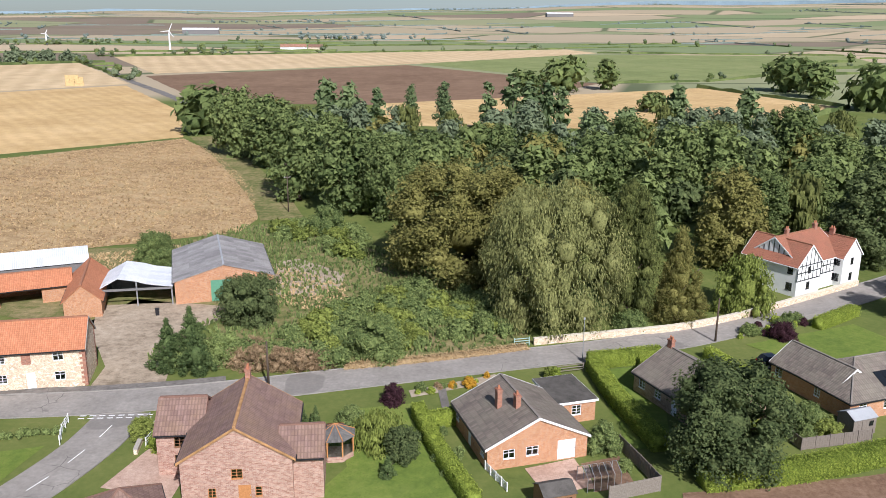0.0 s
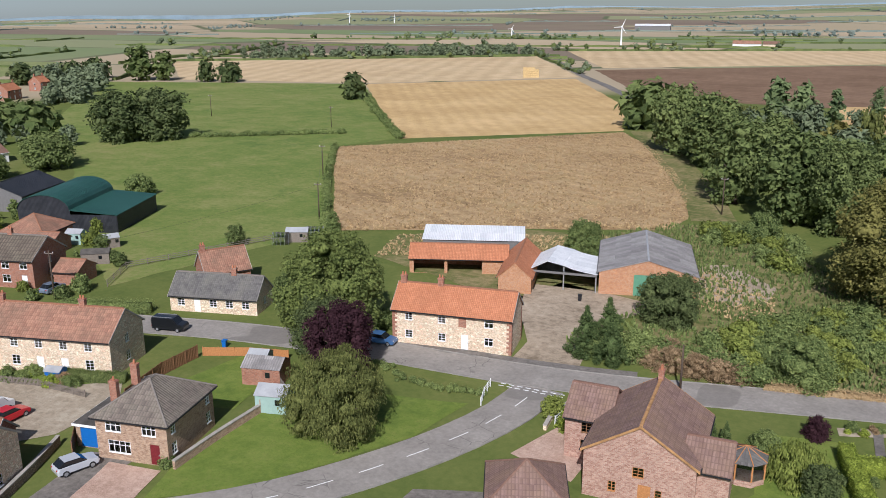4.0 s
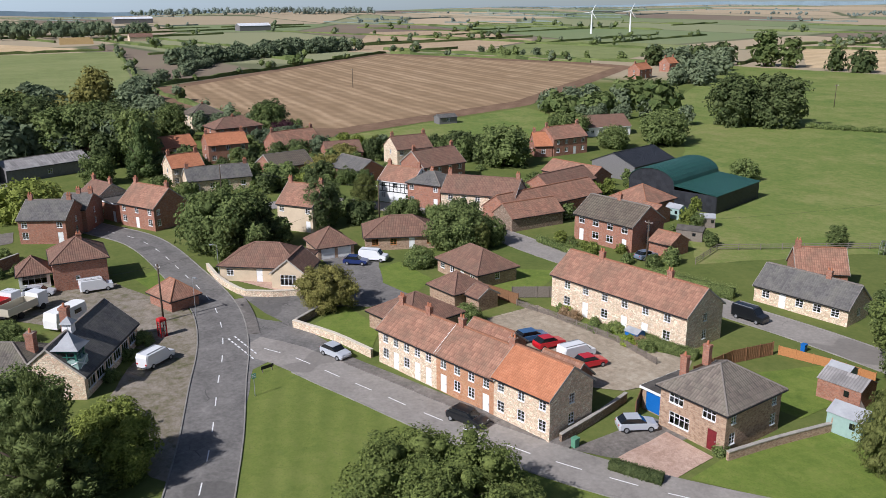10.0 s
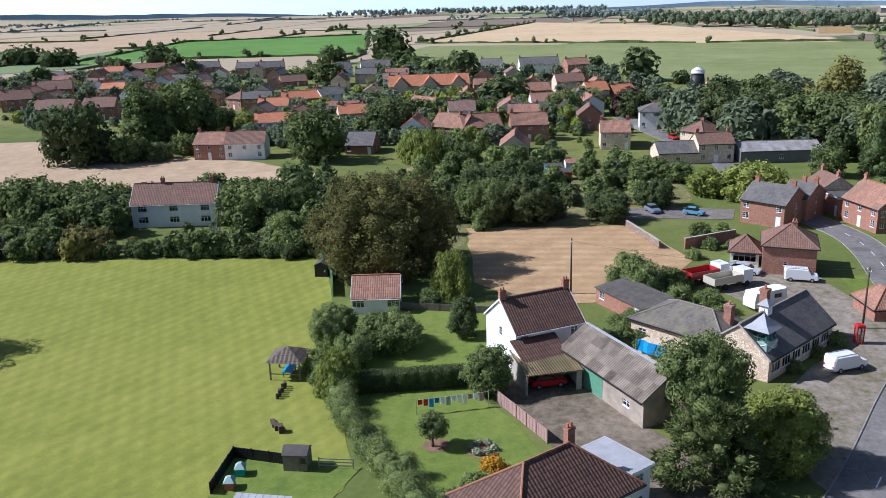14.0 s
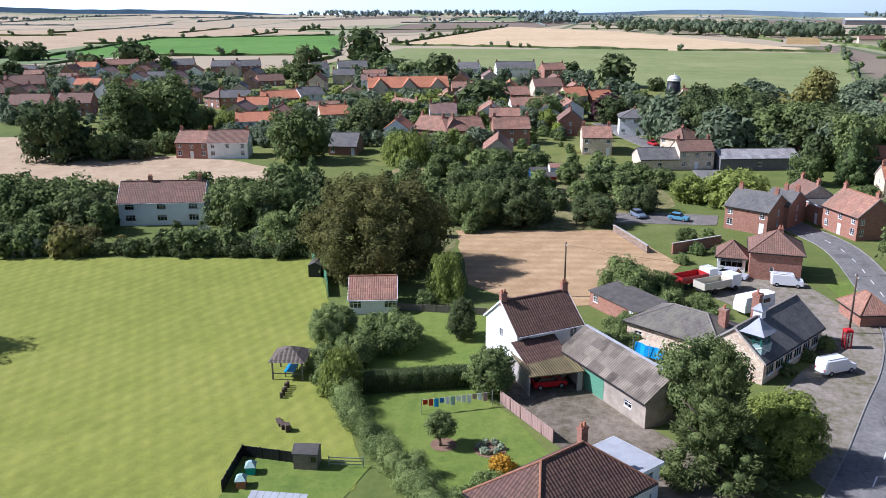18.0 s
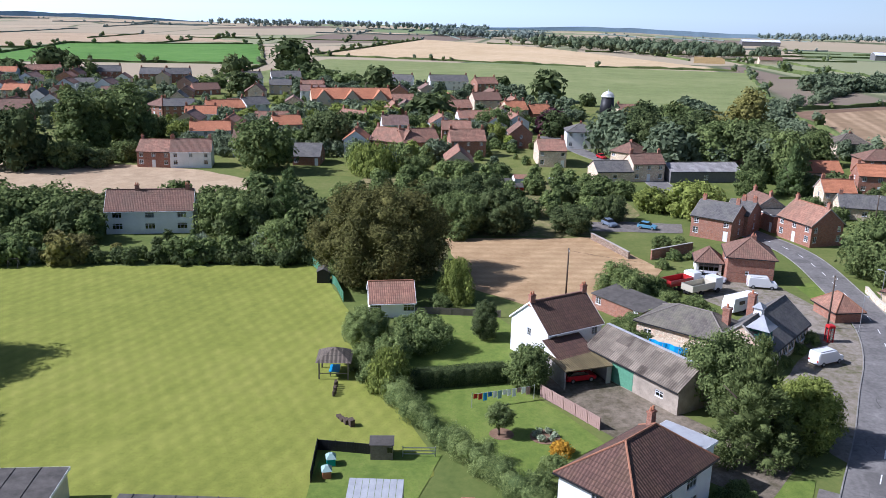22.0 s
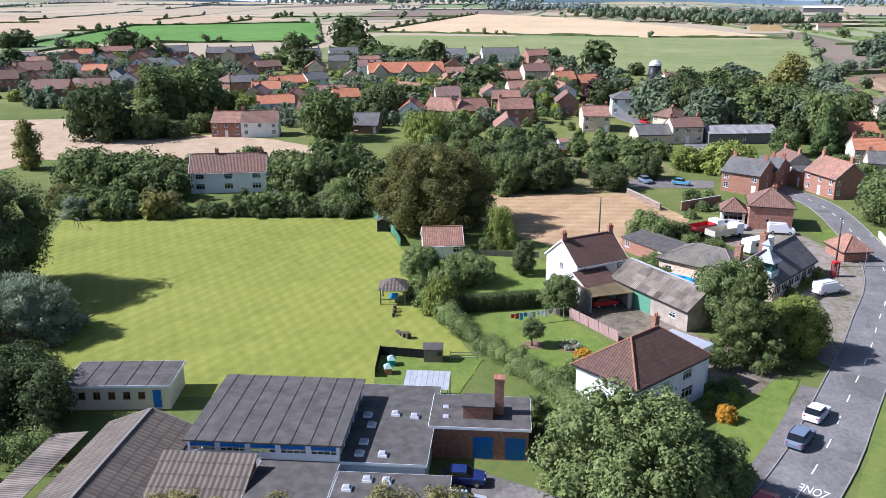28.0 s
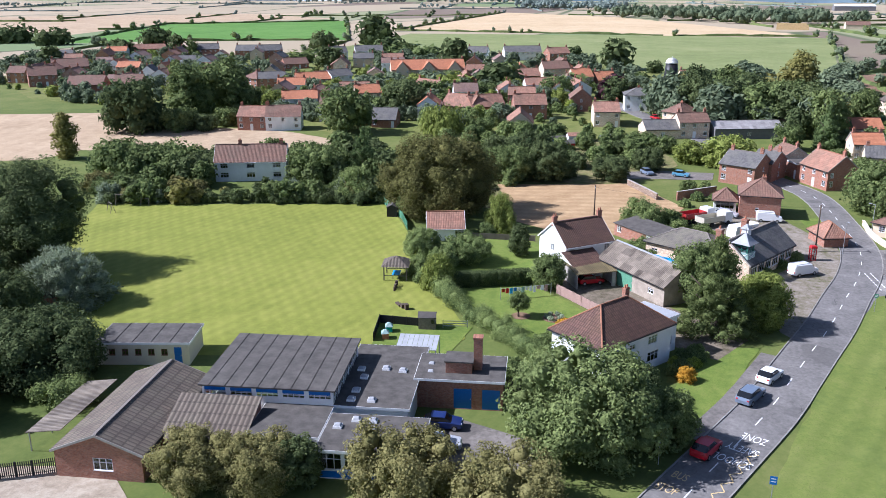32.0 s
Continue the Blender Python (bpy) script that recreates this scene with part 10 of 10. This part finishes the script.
washing()
bed = thing("flower_bed", -67.2, -27.6, 0, "round bed of low grey-green plants in the lawn", "flower bed")
g_ = Geo()
g_.prism([(1.6 * math.cos(i * math.pi / 8), 1.6 * math.sin(i * math.pi / 8)) for i in range(16)], 0, 0.09)
part("soil", g_, soil, bed)
r_ = random.Random(3)
for i_ in range(7):
    g_ = Geo()
    clump(g_, (1.0 * math.cos(i_), 1.0 * math.sin(i_), 0.25), 0.42, 50, 0.22, r_)
    part("plant", g_, LEAF["silver"], bed)
mb = thing("mulch_ring", -66.2, -32.0, 0, "bare soil ring under the clipped tree", "flower bed")
g_ = Geo()
g_.prism([(1.3 * math.cos(i * math.pi / 8), 1.3 * math.sin(i * math.pi / 8)) for i in range(16)], 0, 0.08)
part("soil", g_, soil, mb)
for k_, x_, y_, h_, r_ in (("gold_shrub", -64.4, -25.4, 1.4, 1.2), ("gold_shrub", -55.1, -8.6, 1.7, 1.3), ("shrub", -58, -9.5, 1.2, 1.4), ("shrub", -61, -8.5, 1.3, 1.3), ("shrub", -49, -27, 2.2, 1.8), ("shrub", -46, -24, 2.4, 1.8), ("shrub", -57, -26, 2.0, 1.7), ("shrub", -61, -25.5, 1.6, 1.5), ("lime", -30.3, 77.2, 2.4, 1.3), ("spruce", -14.6, 80.2, 2.6, 0.7), ("spruce", -13.2, 80.4, 2.4, 0.7), ("shrub", -9.6, 81, 2.0, 1.6), ("gold_shrub", 3.2, 90.3, 1.2, 0.9), ("lime", 12.8, 92.9, 1.4, 0.8), ("shrub", 17.5, 72, 1.2, 0.9), ("lime", 39.8, 79, 2.0, 1.5), ("shrub", 36.8, 83.5, 2.8, 1.7), ("shrub", 42, 108, 1.5, 1.6), ("shrub", 47.5, 110.5, 1.6, 1.6), ("shrub", 50, 113, 1.3, 1.6), ("shrub", -58.5, 50.3, 1.2, 1.0), ("shrub", -88, 57.5, 1.3, 1.2), ("shrub", -81.5, 57.5, 1.4, 1.3), ("shrub", -103.5, -20, 2.2, 2.2), ("shrub", -100.5, -23, 2.4, 2.4), ("shrub", -97, -20.5, 1.8, 2.0), ("shrub", -112, -14, 3.0, 2.2), ("shrub", -96.8, -2.6, 1.3, 1.2), ("shrub", -102, -0.6, 1.3, 1.2), ("shrub", -106.5, 1.2, 1.6, 1.5), ("shrub", -120, -20, 2.6, 2.0), ("shrub", -128, -17, 1.6, 1.3), ("dark", -61.5, 79, 7.5, 4.2), ("broad", -70, 86.5, 8.5, 4.5), ("shrub", -59.5, 91, 2.5, 2.2), ("shrub", -57, 100, 2.4, 2.4), ("shrub", -46, 136, 3.4, 2.6)):
    tree(k_, x_, y_, h_, r_)


def bin_(x, y, mat, label):
    ob = thing("wheelie_bin", x, y, 20, label, "bin")
    g = Geo()
    g.prism([(-0.24, -0.28), (0.24, -0.28), (0.24, 0.28), (-0.24, 0.28)], 0.05, 0.95, 0, 1.15)
    part("body", g, mat, ob)
    g = Geo()
    g.box(-0.31, 0.31, -0.36, 0.36, 0.95, 1.02)
    part("lid", g, mat, ob)
    for s in (-1, 1):
        g = Geo()
        g.tube((s * 0.2 - 0.04, 0.3, 0.1), (s * 0.2 + 0.04, 0.3, 0.1), 0.1, 0.1, 8)
        part("wheel", g, rubber, ob)


bin_(-64.6, 38.3, paint_green, "green wheelie bin beside the drive")
bin_(-74.0, 74.6, paint_blue, "blue wheelie bin on the verge")
bin_(-104.2, 47.0, paint_blue, "blue wheelie bin by the garage")
bin_(-103.4, 47.2, paint_green, "green wheelie bin by the garage")
bin_(-40.6, 113.2, paint_dark, "dark wheelie bin in the farmyard")


def tarp():
    ob = thing("scaffold_sheet", -92.6, -16.6, 68, "blue tarpaulin over a half-built extension", "tarpaulin")
    g = Geo()
    for i in range(9):
        a, b = -3.2 + 0.72 * i, -3.2 + 0.72 * (i + 1)
        ya, yb = 0.18 * math.sin(i * 2.1), 0.18 * math.sin((i + 1) * 2.1)
        g.hexa([(a, ya, 0.9), (b, yb, 0.9), (b, yb + 0.05, 0.9), (a, ya + 0.05, 0.9), (a, ya + 0.2, 2.2), (b, yb + 0.2, 2.2), (b, yb + 0.3, 2.2), (a, ya + 0.3, 2.2)])
    part("sheet", g.weld(), tar_blue, ob)
    g = Geo()
    g.box(-3.4, 3.4, 0.45, 2.2, 0, 1.9)
    part("block_wall", g, cream, ob, "unfinished block wall")
    for x in (-3.3, -1.1, 1.1, 3.3):
        q = Geo()
        q.tube((x, -0.1, 0), (x, -0.1, 2.6), 0.04, 0.04, 6)
        part("scaffold_pole", q, steel, ob)


tarp()


# ---- timber framing, solar panels, wind turbines and far farm ----
def framing(x, y, yaw, L, W, eave, ridge, group):
    ob = thing("timber_framing", x, y, yaw, "black timber framing over white panels", "timber frame", group)
    for s in ("front", "right", "left"):
        (ox, oy), u, n, turn, length = side_frame(L, W, s)
        k = max(5, int(length / 0.9))
        for i in range(k + 1):
            a = length * i / k
            g = Geo()
            g.box(-0.07, 0.07, -0.03, 0.0, eave * 0.5, eave if s == "front" else min(ridge - 0.2, eave + (ridge - eave) * (1 - abs(2 * a / length - 1))))
            part("stud", g, paint_dark, ob, at=pose(ox + u[0] * a + n[0] * 0.004, oy + u[1] * a + n[1] * 0.004, 0, 0, 0, turn))
        for z in (eave * 0.5, eave * 0.75, eave - 0.15):
            g = Geo()
            g.box(0, length, -0.035, 0.0, z - 0.08, z + 0.08)
            part("rail", g, paint_dark, ob, at=pose(ox + n[0] * 0.004, oy + n[1] * 0.004, 0, 0, 0, turn))


framing(57.0, 131.5, 34, 11.6, 9.0, 5.0, 8.3, "timbered house frames")
framing(54.0, 129.3, 124, 10.0, 6.0, 5.0, 7.9, "timbered house frames")
framing(-166.6, 55.6, 38, 8.2, 7.0, 4.6, 7.0, "timbered house frames")
sp = thing("solar_panels", 48.5, 89.0, 20, "dark blue solar panels on the bungalow roof", "solar panel")
sl_ = (4.9 - 2.4) / 4.75
for i_ in range(4):
    g_ = Geo()
    a_ = -1.6 + 1.05 * i_
    lo_ = [(a_, -3.9, 2.4 + 0.85 * sl_ + 0.16), (a_ + 0.98, -3.9, 2.4 + 0.85 * sl_ + 0.16), (a_ + 0.98, -2.1, 2.4 + 2.65 * sl_ + 0.16), (a_, -2.1, 2.4 + 2.65 * sl_ + 0.16)]
    g_.hexa(lo_ + [(x, y, z + 0.05) for x, y, z in lo_])
    part("panel", g_, dark_glass, sp)


def turbine(x, y, h, turn):
    z = terrain(x, y)
    ob = thing("wind_turbine", x, y, turn, "white three-bladed wind turbine in the fields", "wind turbine", "wind turbines", z)
    g = Geo()
    g.tube((0, 0, 0), (0, 0, h), 1.1, 0.6, 10)
    part("tower", g, paint_white, ob)
    g = Geo()
    g.tube((0, -1.6, h + 0.4), (0, 2.0, h + 0.4), 0.8, 0.8, 8)
    part("nacelle", g, paint_white, ob)
    for k in range(3):
        w = radians(25 + 120 * k)
        q = Geo()
        q.tube((0, -1.7, h + 0.4), (h * 0.42 * math.sin(w), -1.7, h + 0.4 + h * 0.42 * math.cos(w)), 0.55, 0.12, 6)
        part("blade", q, paint_white, ob)


turbine(-811, 481, 22, 60)
turbine(-834, 544, 22, 60)
turbine(-287, 905, 20, 20)
turbine(-1088, 1539, 18, 30)
turbine(-1020, 1611, 14, 20)
turbine(-476, 1037, 13, 25)


def bale_stack(x, y, yaw, nx, ny, nz, label):
    """Big straw bales stacked in courses, each one a little out of line."""
    rng = random.Random(int(abs(x)))
    ob = thing("bale_stack", x, y, yaw, label, "straw bales", "", terrain(x, y) + 0.05)
    for k in range(nz):
        for i in range(nx - (1 if k == nz - 1 else 0)):
            for j in range(ny):
                g = Geo()
                cx, cy, cz = (i - (nx - 1) / 2) * 2.4 + rng.uniform(-0.1, 0.1), (j - (ny - 1) / 2) * 1.25, k * 1.2
                g.prism([(cx - 1.17, cy - 0.6), (cx + 1.17, cy - 0.6), (cx + 1.17, cy + 0.6), (cx - 1.17, cy + 0.6)], cz, cz + 1.17, 0, 0.97)
                part("bale", g, straw_m, ob)
    return ob


straw_m = plain("baled_straw", (0.5, 0.36, 0.17), 0.95, var=0.3, scale=1.5, relief=0.5)
bale_stack(-209.1, 484.1, 25, 4, 3, 5, "tall stack of golden straw bales on the stubble")
bale_stack(-862.0, -26.7, 92, 12, 2, 5, "long straw bale stack at the edge of the fields")


def skyline():
    """A low wooded ridge far beyond the fields, its colour blued for distance haze."""
    g = Geo()
    n = 360
    for k in range(n + 1):
        w = 2 * math.pi * k / n
        d = 4900
        x, y = d * math.sin(w), d * math.cos(w)
        z = terrain(x * 0.965, y * 0.965)
        up = 14 + 9 * math.sin(w * 7) + 6 * noise.noise((w * 30, 0, 0)) + 5 * noise.noise((w * 90, 3, 0))
        g.v += [(x, y, z - 60), (x, y, z + max(3, up))]
    for k in range(n):
        g.f.append((2 * k, 2 * k + 1, 2 * k + 3, 2 * k + 2))
        g.m.append(0)
    solid("backdrop", g, far_blue, "low wooded ridge on the horizon, tinted blue for haze", "", "structure")


# woodland colour with the blue of distance haze painted in
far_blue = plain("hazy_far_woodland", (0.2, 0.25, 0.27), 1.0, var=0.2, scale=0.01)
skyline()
for a_ in (("barn", -164, 940, 10, 28, 10, 4, 7, white, tile_red), ("barn", -140, 946, 12, 18, 8, 4, 6.5, stone, tile_brown), ("barn", -1500, 40, 100, 60, 22, 7, 10, greyboard, tin_white), ("barn", -1100, 170, 100, 40, 18, 6, 9, greyboard, tin_white), ("barn", -900, 30, 100, 22, 10, 4, 7, cream, tile_brown), ("barn", -420, 1500, 10, 60, 20, 7, 10, greyboard, tin_white), ("barn", 300, 2300, 5, 70, 22, 8, 11, greyboard, tin_white)):
    nm_, x_, y_, *rest_ = a_
    b_ = house(nm_, x_, y_, *rest_[:5], "gable", rest_[5], rest_[6], front=0, back=0, ends=0, chim=[], label="distant farm building among the fields")
    b_.location.z = terrain(x_, y_)


# ---- garden planting ----
def border(poly, count, kinds, hs, seed):
    """Small shrubs spread over a garden bed."""
    rng = random.Random(seed)
    xs, ys = [p[0] for p in poly], [p[1] for p in poly]
    n = 0
    while n < count:
        x, y = rng.uniform(min(xs), max(xs)), rng.uniform(min(ys), max(ys))
        if inside(x, y, poly):
            n += 1
            h = rng.uniform(*hs)
            tree(rng.choice(kinds), round(x, 2), round(y, 2), h, h * rng.uniform(0.5, 0.8))


border([(-99.5, 53.6), (-98.6, 51.8), (-80.4, 57.2), (-81.2, 59.8)], 16, ("shrub", "shrub", "yellow_shrub", "rust_shrub"), (0.6, 1.5), 3)
border([(38, 108.5), (58, 117), (59, 114.6), (40, 105.5)], 14, ("shrub", "yellow_shrub", "purple_shrub", "shrub"), (0.6, 1.4), 4)
border([(31.5, 78), (37, 76), (40, 84), (34, 86)], 9, ("shrub", "yellow_shrub", "shrub"), (0.8, 2.0), 5)
border([(-1.5, 84), (4, 70), (2.4, 66), (-3.2, 78)], 9, ("shrub", "yellow_shrub", "shrub"), (0.6, 1.5), 6)
border([(-64, -10.5), (-56, -10.8), (-57, -8.6), (-63, -6.4)], 16, ("shrub", "shrub", "yellow_shrub"), (0.7, 1.4), 7)
border([(-2.8, 87.6), (6.8, 92.4), (6.4, 93.4), (-3.2, 88.8)], 14, ("yellow_shrub", "shrub", "gold_shrub", "rust_shrub"), (0.4, 1.1), 8)
sheet("flower_border", [(-3.4, 87.2), (7, 92), (6.4, 93.8), (-3.8, 89)], 0.056, dust, "pale gravelled flower border along the lane")
sheet("garden_path", [(0.2, 82), (1.2, 82.3), (0.4, 91), (-0.6, 90.6)], 0.062, pave_m, "narrow paved garden path")
tree("purple_shrub", -5.4, 85.9, 2.4, 1.4)
tree("yellow_shrub", 13.5, 92.2, 1.7, 0.8)
hedge("clipped_hedge", [(-1.6, 80.1), (1.3, 81.2)], 1.3, 1.6, "hedge", "short clipped yellow-green hedge by the path")
hedge("ditch_hedge", [(-54, 79.6), (-46.6, 77.0), (-39, 78.4)], 1.4, 0.7, "bramble", "rough grassy bank of the ditch beside the lane", 0.3, size=0.16)
border([(-127, 72), (-112, 77), (-113, 74.5), (-127, 70)], 6, ("shrub", "yellow_shrub", "rust_shrub"), (0.7, 1.5), 9)
for x_, y_, h_, r_ in ((-115.1, -24.2, 4.6, 3.6), (-110.2, -18.1, 3.8, 2.4), (-102.8, -22.2, 2.4, 2.2), (-108.1, -12.2, 2.6, 2.0), (-95.4, -23.6, 2.0, 1.8), (-104.6, -19.4, 2.6, 2.0), (-98.3, -22.5, 1.9, 1.7), (-111.5, -14.6, 3.0, 2.0), (-118.5, -21.0, 3.4, 2.4)):
    tree("shrub", x_, y_, h_, r_)
ob_ = thing("ridge_ventilator", -99.05, -6.35, 68, "small white louvred ventilator on the slate ridge", "ventilator", "", 5.7)
g_ = Geo()
g_.prism([(-0.55, -0.55), (0.55, -0.55), (0.55, 0.55), (-0.55, 0.55)], -0.2, 0.9, 0, 0.9)
part("body", g_, paint_white, ob_)
g_ = Geo()
g_.prism([(-0.75, -0.75), (0.75, -0.75), (0.75, 0.75), (-0.75, 0.75)], 0.9, 1.6, 0, 0.08)
part("cap", g_, felt_pale, ob_, "pale pyramid cap")
